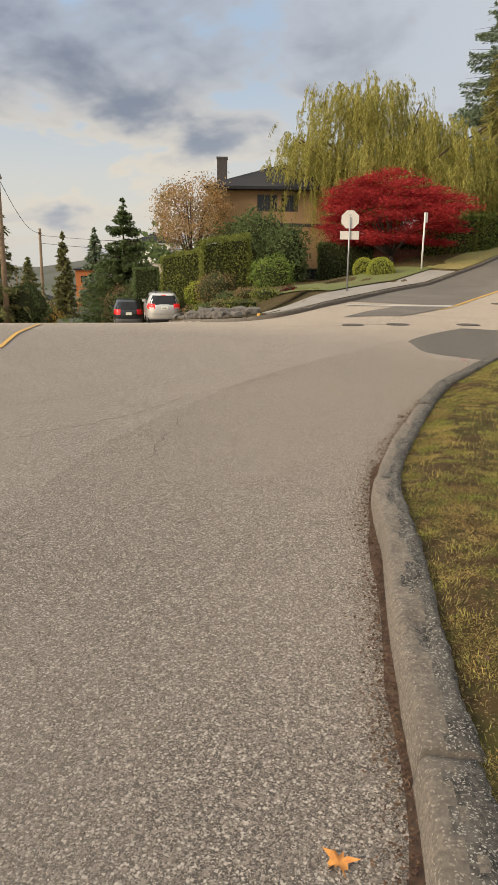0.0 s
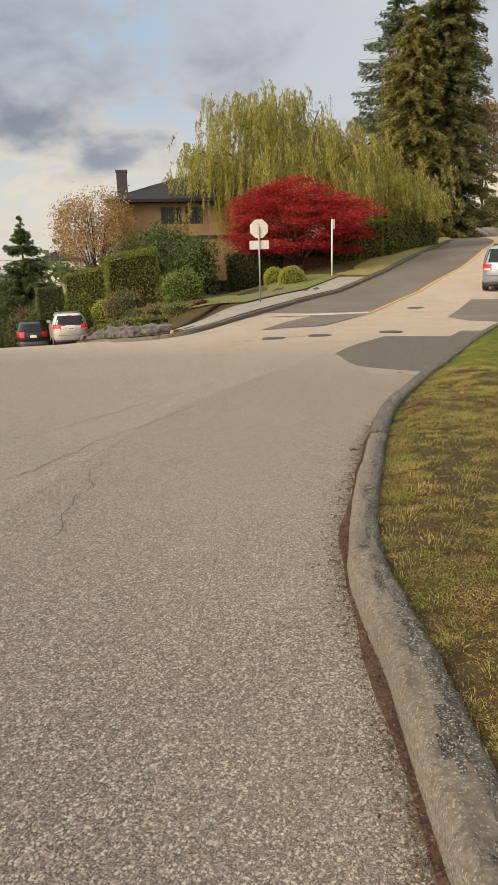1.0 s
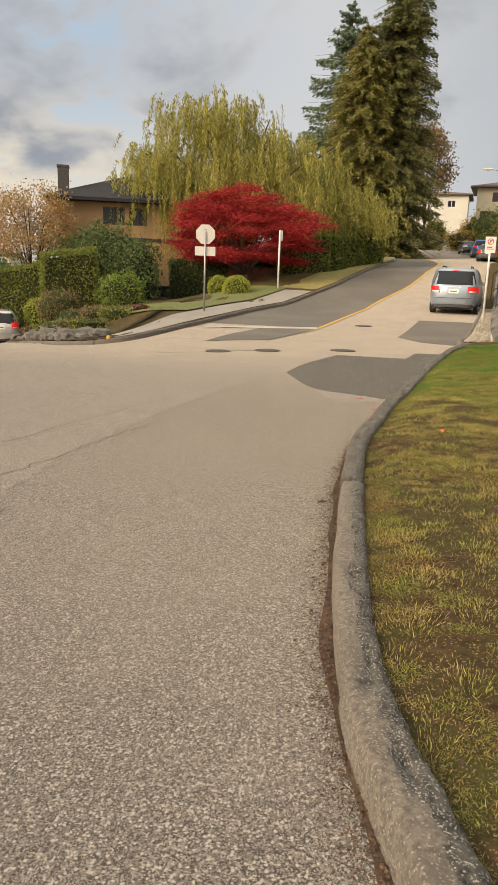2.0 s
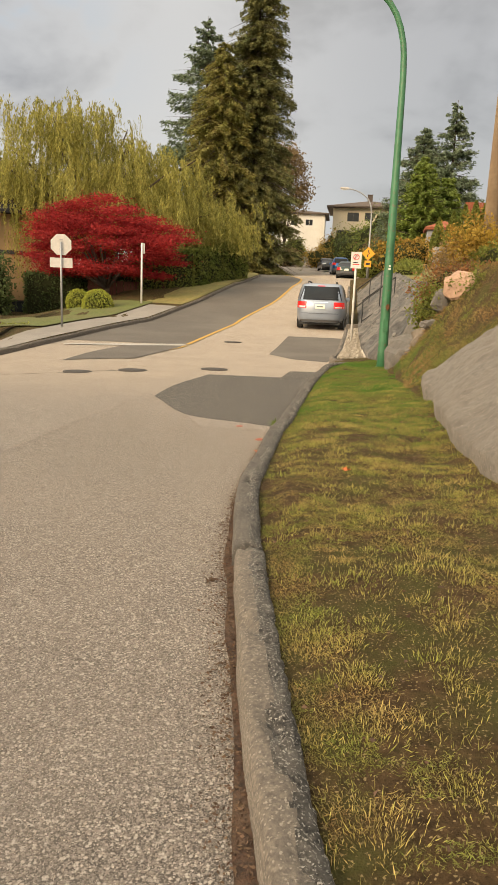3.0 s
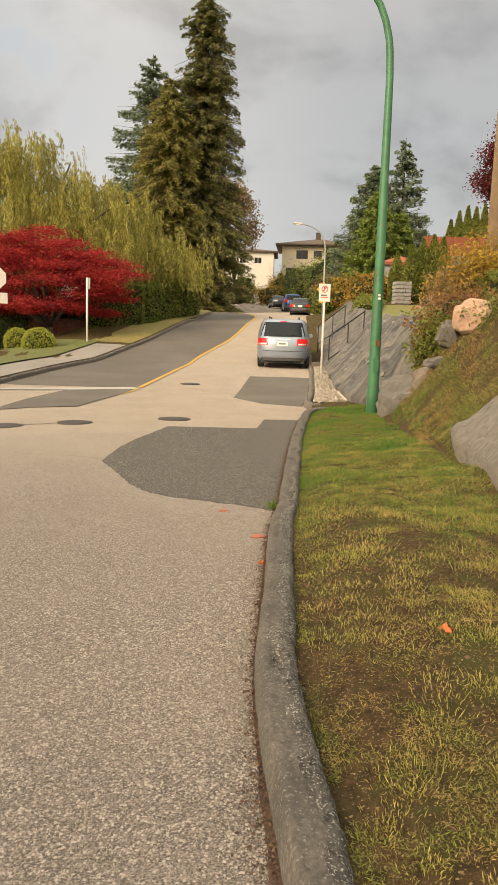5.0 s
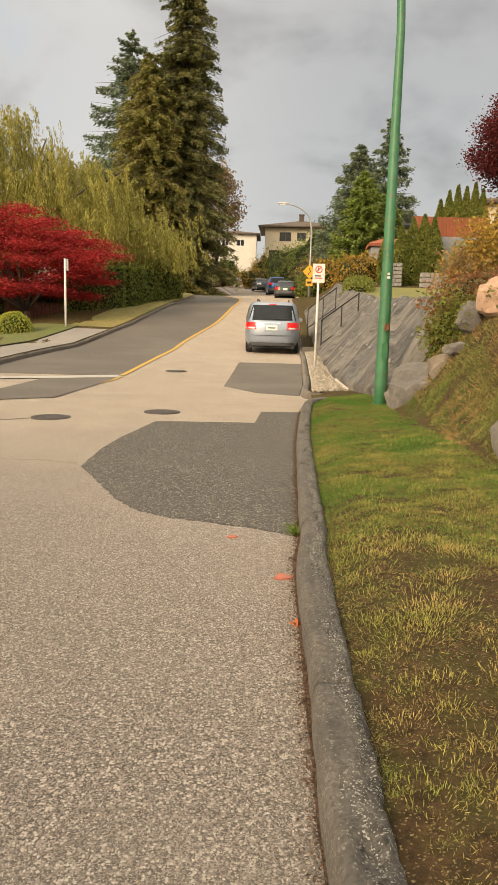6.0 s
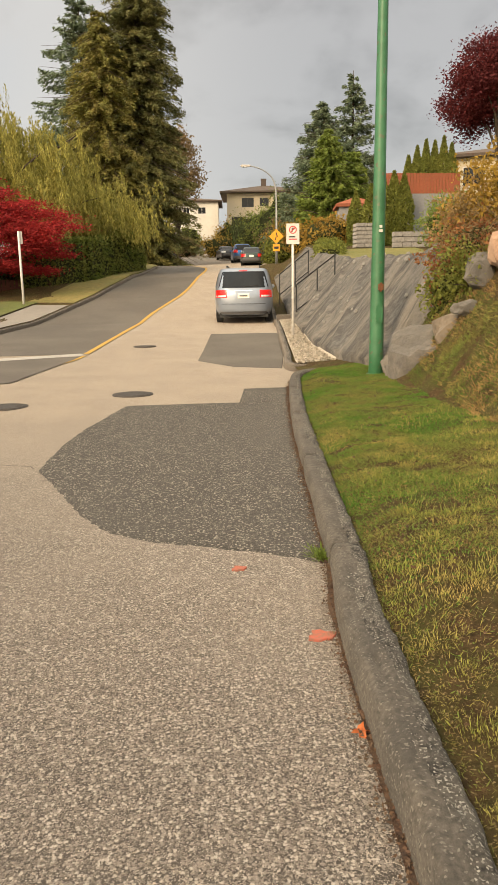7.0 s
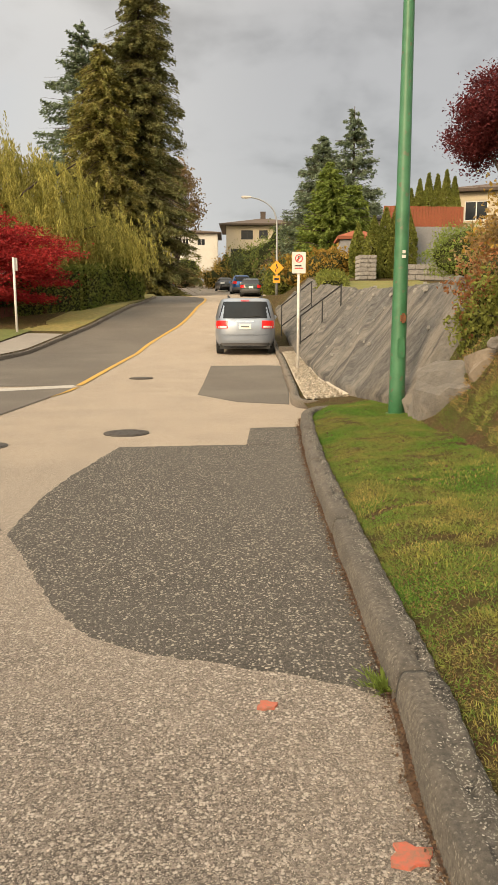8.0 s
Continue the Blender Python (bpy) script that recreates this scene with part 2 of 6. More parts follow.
def thing(name, x, y, z, rz=0.0, label="", category="", group="", kind=""):
    ob = new(name)
    ob.matrix_basis = pose(x, y, z, 0, 0, rz)
    return tagged(ob, label, category, group, kind)


def lerp_table(rows, v):
    if v <= rows[0][0]:
        return rows[0][1]
    for (a, p), (b, q) in zip(rows, rows[1:]):
        if v <= b:
            return p + (q - p) * (v - a) / (b - a)
    return rows[-1][1]


def smooth(v, lo, hi):
    t = min(1.0, max(0.0, (v - lo) / (hi - lo)))
    return t * t * (3 - 2 * t)


# ---- the lie of the land ----
# the cross street runs down along U from the first eye; V points to its right
UX, UY, VX, VY, OX, OY = -0.588, 0.809, 0.809, 0.588, -0.342, -0.057
HILL = [(-80, 0), (24, 0), (33, 0.4), (40, 1.2), (47, 2.2), (55, 2.9), (71, 3.7), (87, 4.7), (110, 6.5), (200, 13), (500, 25), (5000, 25)]
DROP = [(-80, 0), (11, 0), (15, -0.02), (20, -0.30), (26, -0.82), (39, -1.95), (83, -6.7), (200, -18), (700, -60), (1500, -85), (9000, -90)]


def sr(x, y):
    dx, dy = x - OX, y - OY
    return dx * UX + dy * UY, dx * VX + dy * VY


def level(x, y):
    """Height of the street surface."""
    s, r = sr(x, y)
    w = smooth(r, 3.2, 8.0)
    return lerp_table(HILL, y) * w * smooth(x, -15.0, -9.0) + lerp_table(DROP, s) * (1 - w)


KERB = [(2.6, -9.0), (1.0, -3.5), (0.05, -0.5), (-0.56, 1.5), (-0.87, 2.4), (-1.18, 3.4), (-1.50, 4.4), (-1.68, 5.6), (-1.81, 7.1), (-1.87, 8.4),
        (-1.81, 9.4), (-1.70, 10.8), (-1.59, 11.6), (-1.47, 12.7), (-1.33, 14.0), (-1.12, 15.8), (-0.74, 18.5), (-0.55, 19.3)]
KERB_UP = [(-0.42, 21.0), (-0.1, 23.5), (0.45, 28.5), (0.9, 33.0), (1.5, 40.0), (2.2, 48.0), (2.9, 56.0), (4.9, 68.0), (6.0, 78.0), (6.0, 90.0), (3.0, 110.0)]
KERB_LEFT = [(-75.0, 95.0), (-42.0, 63.0), (-21.9, 34.8), (-16.0, 27.6), (-11.8, 22.3), (-9.6, 20.7), (-8.5, 22.2), (-8.0, 25.5), (-7.5, 30.0), (-6.7, 34.5), (-5.6, 41.0), (-4.2, 49.0),
             (-3.5, 56.0), (-3.8, 66.0), (-6.0, 80.0), (-11.0, 95.0), (-20.0, 115.0)]


def curve_through(pts, step):
    """Evenly spaced points on a smooth curve through pts."""
    p = [Vector((*q, 0)) if len(q) == 2 else Vector(q) for q in pts]
    out = []
    for i in range(len(p) - 1):
        a, b, c, d = p[max(i - 1, 0)], p[i], p[i + 1], p[min(i + 2, len(p) - 1)]
        n = max(1, int((c - b).length / step))
        for k in range(n):
            t = k / n
            out.append(0.5 * (2 * b + (c - a) * t + (2 * a - 5 * b + 4 * c - d) * t * t + (3 * b - a - 3 * c + d) * t ** 3))
    out.append(p[-1])
    return out


def kerb_x(y):
    rows = [(b, a) for a, b in KERB] + [(b, a) for a, b in KERB_UP]
    return lerp_table(rows, y)


FOOT = [(-9, 3.0), (5, 2.4), (8, 1.75), (13, 1.75), (15, 1.6), (16.9, 1.42), (18.4, 1.38), (19.9, 0.95), (24, 0.70), (31, 0.55), (45, 0.6), (60, 2.0), (120, 3)]
STEEP = [(-9, 0.35), (6, 0.5), (8, 0.75), (14, 0.85), (16, 1.5), (18.4, 1.6), (20.5, 1.2), (40, 1.0), (60, 0.5), (120, 0.3)]
CROWN = [(-9, 2.2), (14, 2.3), (18.5, 1.9), (20, 1.8), (30, 2.2), (40, 2.9), (46, 3.6), (60, 4.7), (120, 8)]


def bank(x, y):
    """Height of the verge and bank on the near side."""
    d = x - kerb_x(y)
    f, g, top = lerp_table(FOOT, y), lerp_table(STEEP, y), lerp_table(CROWN, y)
    base = level(x, y) + 0.13 + 0.07 * min(d, f)
    if d <= f:
        return base
    z = base + g * (d - f)
    if z > top:
        z = max(base, top) + 0.012 * (d - f)
    return z


def land(x, y):
    """Height of the gardens on the far corner."""
    s, r = sr(x, y)
    return level(x, y) + 0.14


def sheet(xs, ys, f):
    verts = [(x, y, f(x, y)) for y in ys for x in xs]
    n = len(xs)
    return verts, [(j * n + i, j * n + i + 1, (j + 1) * n + i + 1, (j + 1) * n + i) for j in range(len(ys) - 1) for i in range(n - 1)]


def steps(*parts):
    out = []
    for a, b, n in parts:
        out += [a + (b - a) * i / n for i in range(n)]
    return out + [parts[-1][1]]


GX = steps((-4500, -600, 12), (-600, -100, 14), (-100, 60, 40), (60, 500, 10), (500, 4500, 8))
GY = steps((-3000, -100, 8), (-100, -20, 8), (-20, 140, 40), (140, 800, 14), (800, 4600, 12))
obj("ground", sheet(GX, GY, lambda x, y: level(x, y) - 0.6), GROUND, kind="structure", label="distant wooded land falling away to the sea")
obj("road", sheet(steps((-80, -14, 50), (-14, 8, 66), (8, 20, 6)), steps((-14, 60, 180), (60, 130, 40)), level), ASPHALT, kind="structure",
    label="worn beige chip-seal asphalt street at a junction", category="road", smooth=True)


def strip(left, right, n, f, lift):
    """A band between two lines, laid on the surface f."""
    verts, faces = [], []
    for i in range(len(left)):
        a, b = left[i], right[i]
        for k in range(n + 1):
            x, y = a[0] + (b[0] - a[0]) * k / n, a[1] + (b[1] - a[1]) * k / n
            verts.append((x, y, f(x, y) + lift))
    for i in range(len(left) - 1):
        for k in range(n):
            p = i * (n + 1) + k
            faces.append((p, p + 1, p + n + 2, p + n + 1))
    return verts, faces


def band(pts, width, f, lift, step=0.5):
    c = curve_through(pts, step)
    l, r = [], []
    for i, p in enumerate(c):
        d = (c[min(i + 1, len(c) - 1)] - c[max(i - 1, 0)]).normalized()
        nrm = Vector((-d.y, d.x, 0)) * width / 2
        l.append(p + nrm)
        r.append(p - nrm)
    return strip(l, r, 1, f, lift)


def area(pts, f, lift, jag=0.0):
    """A thin layer laid on the surface f inside the outline, in rings about its middle; its edge feathers out into the road."""
    ring = []
    for a, b in zip(pts, pts[1:] + pts[:1]):
        n = max(1, int(math.hypot(b[0] - a[0], b[1] - a[1]) / 0.06)) if jag else 3
        for k in range(n):
            ring.append((a[0] + (b[0] - a[0]) * k / n + random.uniform(-jag, jag), a[1] + (b[1] - a[1]) * k / n + random.uniform(-jag, jag)))
    cx, cy = sum(p[0] for p in ring) / len(ring), sum(p[1] for p in ring) / len(ring)
    verts, faces, n = [], [], len(ring)
    cuts = [0.02, 0.15, 0.3, 0.45, 0.6, 0.72, 0.84, 0.93, 0.985, 1.0]
    for j, k in enumerate(cuts):
        for x, y in ring:
            px, py = cx + (x - cx) * k, cy + (y - cy) * k
            verts.append((px, py, f(px, py) + (lift if j < len(cuts) - 1 else -0.004)))
    for j in range(len(cuts) - 1):
        for i in range(n):
            faces.append((j * n + i, (j + 1) * n + i, (j + 1) * n + (i + 1) % n, j * n + (i + 1) % n))
    faces.append(tuple(range(n)))
    bm = bmesh.new()
    bm.from_mesh(mesh_of(verts, faces))
    bmesh.ops.recalc_face_normals(bm, faces=bm.faces[:])
    if sum(q.normal.z for q in bm.faces) < 0:
        bmesh.ops.reverse_faces(bm, faces=bm.faces[:])
    return bm


YELLOW = [(-4.40, 24.9), (-3.50, 33.5), (-2.70, 38.0), (-1.87, 42.2), (-1.08, 48.0), (-0.45, 55.0), (-0.9, 64.0), (-3.0, 78.0)]
lane_l = [(lerp_table([(b, a) for a, b in KERB_LEFT[6:]], y) + 0.02, y) for y in steps((24.9, 78, 60))]
lane_r = [(lerp_table([(b, a) for a, b in YELLOW], y), y) for y in steps((24.9, 78, 60))]
obj("grey_lane", strip(lane_l, lane_r, 6, level, 0.008), GREY_ASPHALT, kind="structure", label="dark grey resurfaced uphill lane", category="road")
obj("asphalt_patch", area([(-3.46, 13.93), (-2.95, 12.63), (-2.74, 12.25), (-2.5, 12.08), (-2.17, 11.93), (-1.91, 11.82), (-1.56, 11.60), (-1.40, 12.6), (-1.26, 14.0), (-1.05, 15.8),
                         (-0.86, 17.22), (-2.98, 17.2), (-3.28, 15.8), (-3.40, 14.94)], level, 0.006, 0.012), DARK_ASPHALT, kind="structure",
    label="dark asphalt repair patch beside the kerb", category="road patch")
obj("asphalt_patch", area([(-1.58, 17.15), (-0.87, 17.15), (-0.66, 18.5), (-1.4, 18.45)], level, 0.011), DARK_ASPHALT, kind="structure",
    label="narrow dark asphalt repair patch at the kerb's end", category="road patch")
obj("asphalt_patch", area([(-1.94, 23.07), (-1.3, 21.67), (-0.46, 21.17), (-0.1, 23.5), (0.5, 28.8), (0.2, 28.9), (-1.4, 28.9)], level, 0.012, 0.0), GREY_ASPHALT, kind="structure",
    label="grey asphalt repair patch behind the parked van", category="road patch")
obj("asphalt_patch", strip([(-6.5 + 0.4 * t / 12, 19.4 + 4.75 * t / 12) for t in range(13)], [(-4.98 + 0.5 * t / 12, 19.9 + 4.6 * t / 12) for t in range(13)], 6, level, 0.014), GREY_ASPHALT, kind="structure",
    label="grey asphalt repair patch at the stop line", category="road patch")
obj("yellow_line", band(YELLOW, 0.13, level, 0.016), PAINT_YELLOW, kind="structure", label="faded yellow centre line", category="road marking")
obj("edge_line", band([(-4.40, 24.6), (-4.9, 21.6), (-5.0, 20.2)], 0.09, level, 0.012), PAINT_YELLOW, kind="structure", label="faint yellow edge line", category="road marking")
obj("stop_line", band([(-7.75, 23.6), (-4.45, 24.75)], 0.42, level, 0.020), PAINT_WHITE, kind="structure", label="white painted stop line", category="road marking")
obj("yellow_line", band([(OX + UX * s + VX * -1.75, OY + UY * s + VY * -1.75) for s in (12.5, 14, 17, 22, 30, 45, 70)], 0.08, level, 0.02), PAINT_YELLOW, kind="structure",
    label="yellow centre line of the falling street", category="road marking")


KERB_WIDE = [(-9, 0.225), (2.5, 0.215), (4.4, 0.195), (4.6, 0.178), (9, 0.178), (20, 0.17)]
JOINTS = [-6.0, -3.4, -0.9, 1.8, 4.45, 7.1, 9.4, 11.6, 13.58, 15.6, 17.6]


def kerb_run(name, pts, width, height, length, side=1, label="", near=False):
    """A kerb in cast lengths, each a part; side 1: the land lies to the right of the way along it. near: worn, widening, with its own joints."""
    top = new(name)
    tagged(top, label, "kerb", kind="structure")
    c = curve_through(pts, 0.035 if near else 0.12)
    acc, cuts = 0.0, [0]
    for i in range(1, len(c)):
        acc += (c[i] - c[i - 1]).length
        past = any(c[i - 1].y < q <= c[i].y for q in JOINTS) if near else acc > length
        if past or i == len(c) - 1:
            cuts.append(i)
            acc = 0.0
    cross = [(0.0, -1.1), (0.03, 0.3), (0.05, 0.6), (0.08, 0.80), (0.13, 0.93), (0.20, 0.99), (0.30, 1.0), (0.42, 1.0), (0.52, 1.01), (0.62, 1.0), (0.72, 0.98), (0.82, 0.95), (0.91, 0.88), (0.97, 0.74), (1.0, -1.1)]
    n = len(cross)
    for a, b in zip(cuts, cuts[1:]):
        wob, rise = random.uniform(-0.012, 0.012), random.uniform(-0.008, 0.008)
        verts, faces, marks = [], [], []
        for i in range(a, b + 1):
            d = (c[min(i + 1, len(c) - 1)] - c[max(i - 1, 0)]).normalized()
            nrm = Vector((d.y, -d.x, 0)) * side
            p = c[i].copy()
            if i == a:
                p += d * 0.006
            if i == b:
                p -= d * 0.006
            w = lerp_table(KERB_WIDE, p.y) if near else width
            end = min(i - a, b - i) * (0.035 if near else 0.12)
            worn = 0.014 * math.exp(-end / 0.05)
            # the length before the sharp bend has crept out over the gutter
            creep = -0.016 * smooth(p.y, 3.2, 4.4) if near and p.y < 4.46 else 0.0
            for q, h in cross:
                g = Vector((p.x, p.y, q * 0.5))
                rough = 0.007 * noise.noise(g * 6.0) + (0.012 * noise.noise(g * 21.0) * smooth(q, 0.3, 0.7) if near else 0.0)
                chip = max(0.0, noise.noise(g * 5.0 + Vector((0, 0, 3))) - 0.28) * 0.09 if h > 0.3 else 0.0
                at = p + nrm * (q * w + wob + creep + 0.010 * noise.noise(g * 2.0) + rough * 0.6)
                verts.append((at.x, at.y, level(c[i].x, c[i].y) + h * height + (rise + rough - chip - worn if h > 0 else 0.0)))
                marks.append(q + 0.34 * noise.noise(g * 3.1) + 0.22 * noise.noise(g * 11.0) > 0.46)
        for i in range(b - a):
            for k in range(n - 1):
                p = i * n + k
                faces.append((p, p + n, p + n + 1, p + 1))
        e = (b - a) * n
        faces += [tuple(range(n)), tuple(e + k for k in reversed(range(n)))]
        ob = obj("kerb_stone", (verts, faces), DARKKERB if near and c[a].y > 6.5 else CONCRETE, parent=top, smooth=True)
        ob.data.materials.append(LICHEN)
        for f in ob.data.polygons[:-2]:
            f.material_index = int(marks[f.vertices[0]])
    return top


kerb_run("kerb", KERB + [(-0.2, 19.75), (0.3, 19.8)], 0.17, 0.14, 2.6, 1, "weathered concrete kerb with a blackened mossy back edge", True)
kerb_run("kerb", [(0.55, 20.2), (-0.1, 20.45)] + KERB_UP[:6], 0.16, 0.14, 2.8, 1, "grey concrete kerb along the gravel strip")
kerb_run("kerb", KERB_LEFT[2:13], 0.16, 0.13, 3.0, -1, "grey concrete kerb round the far corner")


def turf(x, y):
    """Height of the turf: it sinks a little towards the back of the kerb."""
    o = x - kerb_x(y)
    q = Vector((x, y, 0))
    return bank(x, y) + (0.05 * noise.noise(q * 1.3) + 0.012 * noise.noise(q * 5.0)) * smooth(o, 0.15, 1.0) - 0.05 * (1 - smooth(o, 0.20, 0.46))


# ---- verge, bank and corner land ----
vy = steps((-9, 0, 30), (0, 20.5, 190), (20.5, 60, 60), (60, 115, 20))
vo = steps((0.13, 1.2, 14), (1.2, 4.0, 20), (4.0, 14, 12), (14, 80, 10))
verts, faces = [], []
for y in vy:
    for o in vo:
        x = kerb_x(y) + o
        verts.append((x, y, turf(x, y)))
n = len(vo)
faces = [(j * n + i, j * n + i + 1, (j + 1) * n + i + 1, (j + 1) * n + i) for j in range(len(vy) - 1) for i in range(n - 1)]
obj("verge", (verts, faces), GRASS_SOIL, kind="structure", label="patchy autumn grass verge rising to a bank", category="grass", smooth=True)

kl = curve_through(KERB_LEFT, 1.0)
verts, faces = [], []
OFFS = [0.12, 1.0, 2.0, 3.5, 6, 10, 16, 25, 40, 70]
for i, p in enumerate(kl):
    d = Vector((-0.45, 1.0, 0)).normalized() if 4 < i else Vector((0, 1, 0))
    for o in OFFS:
        dd = (kl[min(i + 1, len(kl) - 1)] - kl[max(i - 1, 0)]).normalized()
        nrm = Vector((-dd.y, dd.x, 0))
        q = p + nrm * min(o, 1.0) + (Vector((-14, 60, 0)) - p).normalized() * max(0.0, o - 1.0) * min(1.0, (Vector((-14, 60, 0)) - p).length / 72)
        verts.append((q.x, q.y, land(q.x, q.y) + 0.002 * o))
n = len(OFFS)
faces = [(j * n + i, (j + 1) * n + i, (j + 1) * n + i + 1, j * n + i + 1) for j in range(len(kl) - 1) for i in range(n - 1)]
obj("corner_land", (verts, faces), GRASS_SOIL, kind="structure", label="garden ground on the far corner", category="ground", smooth=True)
obj("backdrop", sheet(steps((-4400, 4400, 60)), [4300, 4310], lambda x, y: -95 if y < 4305 else 25 + 60 * noise.noise(Vector((x / 700, 0, 0)))), HILLS, kind="structure", label="hills beyond the water, tinted pale for haze")
# ---- THINGS ----
LEAF = {}


def leaf_mat(name, a, b, rough=0.7, scale=1.2):
    """Foliage: light also comes through the leaves."""
    mt = mat(name, a, b, rough=rough, scale=scale, detail=3, vary=0.4, spec=0.25)
    nt = mt.node_tree
    p, out = nt.nodes["Principled BSDF"], nt.nodes["Material Output"]
    tr, mx = nt.nodes.new("ShaderNodeBsdfTranslucent"), nt.nodes.new("ShaderNodeMixShader")
    nt.links.new(p.inputs["Base Color"].links[0].from_socket, tr.inputs[0])
    mx.inputs[0].default_value = 0.45
    nt.links.new(p.outputs[0], mx.inputs[1])
    nt.links.new(tr.outputs[0], mx.inputs[2])
    nt.links.new(mx.outputs[0], out.inputs[0])
    return mt


M_WILLOW = leaf_mat("willow_leaf", (0.43, 0.385, 0.105), (0.30, 0.285, 0.075))
M_RED = leaf_mat("red_maple_leaf", (0.47, 0.046, 0.042), (0.27, 0.022, 0.026))
M_FIR = leaf_mat("fir_needle", (0.19, 0.205, 0.085), (0.25, 0.225, 0.085))
M_FIRBLUE = leaf_mat("spruce_needle", (0.25, 0.30, 0.19), (0.20, 0.245, 0.15))
M_CEDAR = leaf_mat("cedar_spray", (0.30, 0.295, 0.085), (0.31, 0.26, 0.09))
M_HEDGE = leaf_mat("hedge_leaf", (0.17, 0.195, 0.042), (0.24, 0.25, 0.058))
M_LAUREL = leaf_mat("laurel_leaf", (0.15, 0.195, 0.042), (0.23, 0.24, 0.058))
M_DARK = leaf_mat("dark_leaf", (0.11, 0.15, 0.055), (0.14, 0.18, 0.065))
M_LIME = leaf_mat("lime_leaf", (0.45, 0.45, 0.07), (0.33, 0.36, 0.06))
M_BAMBOO = leaf_mat("fresh_leaf", (0.17, 0.25, 0.05), (0.23, 0.28, 0.06))
M_ORANGE = leaf_mat("orange_leaf", (0.44, 0.26, 0.11), (0.36, 0.27, 0.13))
M_BROWN = leaf_mat("brown_leaf", (0.24, 0.16, 0.08), (0.28, 0.20, 0.10))
M_PURPLE = leaf_mat("purple_leaf", (0.11, 0.022, 0.025), (0.15, 0.028, 0.028))
M_RUSSET = leaf_mat("russet_leaf", (0.26, 0.085, 0.045), (0.33, 0.16, 0.06))
M_GOLD = leaf_mat("gold_leaf", (0.42, 0.28, 0.05), (0.33, 0.20, 0.05))
M_JUNIPER = leaf_mat("juniper_leaf", (0.27, 0.33, 0.075), (0.20, 0.26, 0.06))
BARK = mat("bark", (0.10, 0.075, 0.055), (0.06, 0.045, 0.035), rough=0.95, scale=14, bump=0.03, bscale=20)
# dark filling inside hedges and bushes: its colour stands in for inner shade
CORE = mat("inner_shade_filling", (0.06, 0.065, 0.03), (0.04, 0.045, 0.022), rough=1, scale=5, spec=0.0)

rng = np.random.default_rng(7)


def quads(c, a, b):
    """A mesh of small bent blades: centres c, half axes a (long) and b (across)."""
    n = len(c)
    lift = np.cross(a, b)
    ln = np.linalg.norm(lift, axis=1, keepdims=True) + 1e-9
    lift = lift / ln * np.linalg.norm(b, axis=1, keepdims=True) * 0.5
    v = np.stack([c - a, c + b + lift - a * 0.1, c + a, c - b + lift - a * 0.1], axis=1).reshape(-1, 3)
    me = bpy.data.meshes.new("leaves")
    me.vertices.add(4 * n)
    me.vertices.foreach_set("co", v.astype(np.float32).ravel())
    idx = np.arange(4 * n, dtype=np.int32).reshape(-1, 4)
    tri = np.concatenate([idx[:, [0, 1, 2]], idx[:, [0, 2, 3]]], axis=1).reshape(-1)
    me.loops.add(6 * n)
    me.loops.foreach_set("vertex_index", tri)
    me.polygons.add(2 * n)
    me.polygons.foreach_set("loop_start", np.arange(0, 6 * n, 3, dtype=np.int32))
    me.polygons.foreach_set("loop_total", np.full(2 * n, 3, dtype=np.int32))
    me.update(calc_edges=True)
    return me


def rand_dirs(n):
    v = rng.normal(size=(n, 3))
    return v / np.linalg.norm(v, axis=1, keepdims=True)


def leaves(c, size, thin=0.45, droop=0.0, flat=0.0):
    n = len(c)
    a = rand_dirs(n)
    a[:, 2] = a[:, 2] * (1 - flat) - droop
    a /= np.linalg.norm(a, axis=1, keepdims=True)
    b = np.cross(a, rand_dirs(n))
    b /= np.linalg.norm(b, axis=1, keepdims=True) + 1e-9
    s = size * rng.uniform(0.6, 1.3, (n, 1))
    return quads(c, a * s, b * s * thin)


def tube(pts, radii, sides=7):
    """A tapered limb along pts."""
    verts, faces = [], []
    p = [Vector(q) for q in pts]
    for i, q in enumerate(p):
        d = (p[min(i + 1, len(p) - 1)] - p[max(i - 1, 0)]).normalized()
        u = d.cross(Vector((0, 1, 0.01)) if abs(d.y) < 0.9 else Vector((1, 0, 0))).normalized()
        w = d.cross(u)
        for k in range(sides):
            t = 2 * math.pi * k / sides
            verts.append(q + (u * math.cos(t) + w * math.sin(t)) * radii[i])
    for i in range(len(p) - 1):
        for k in range(sides):
            a, b = i * sides + k, i * sides + (k + 1) % sides
            faces.append((a, b, b + sides, a + sides))
    faces.append(tuple(reversed(range(sides))))
    e = (len(p) - 1) * sides
    faces.append(tuple(e + k for k in range(sides)))
    return verts, faces


def merge(items):
    verts, faces = [], []
    for v, f in items:
        o = len(verts)
        verts += list(v)
        faces += [tuple(i + o for i in q) for q in f]
    return verts, faces


def clump_centres(n, rx, ry, rz, shell=0.55, low=-0.6):
    out = []
    while len(out) < n:
        d = rand_dirs(1)[0]
        if d[2] < low:
            continue
        r = rng.uniform(shell, 1.0) ** 0.6
        k = 1.0 + 0.22 * noise.noise(Vector(d * 1.7) + Vector((rx, ry, rz)))
        out.append((d[0] * rx * r * k, d[1] * ry * r * k, d[2] * rz * r * k))
    return np.array(out)


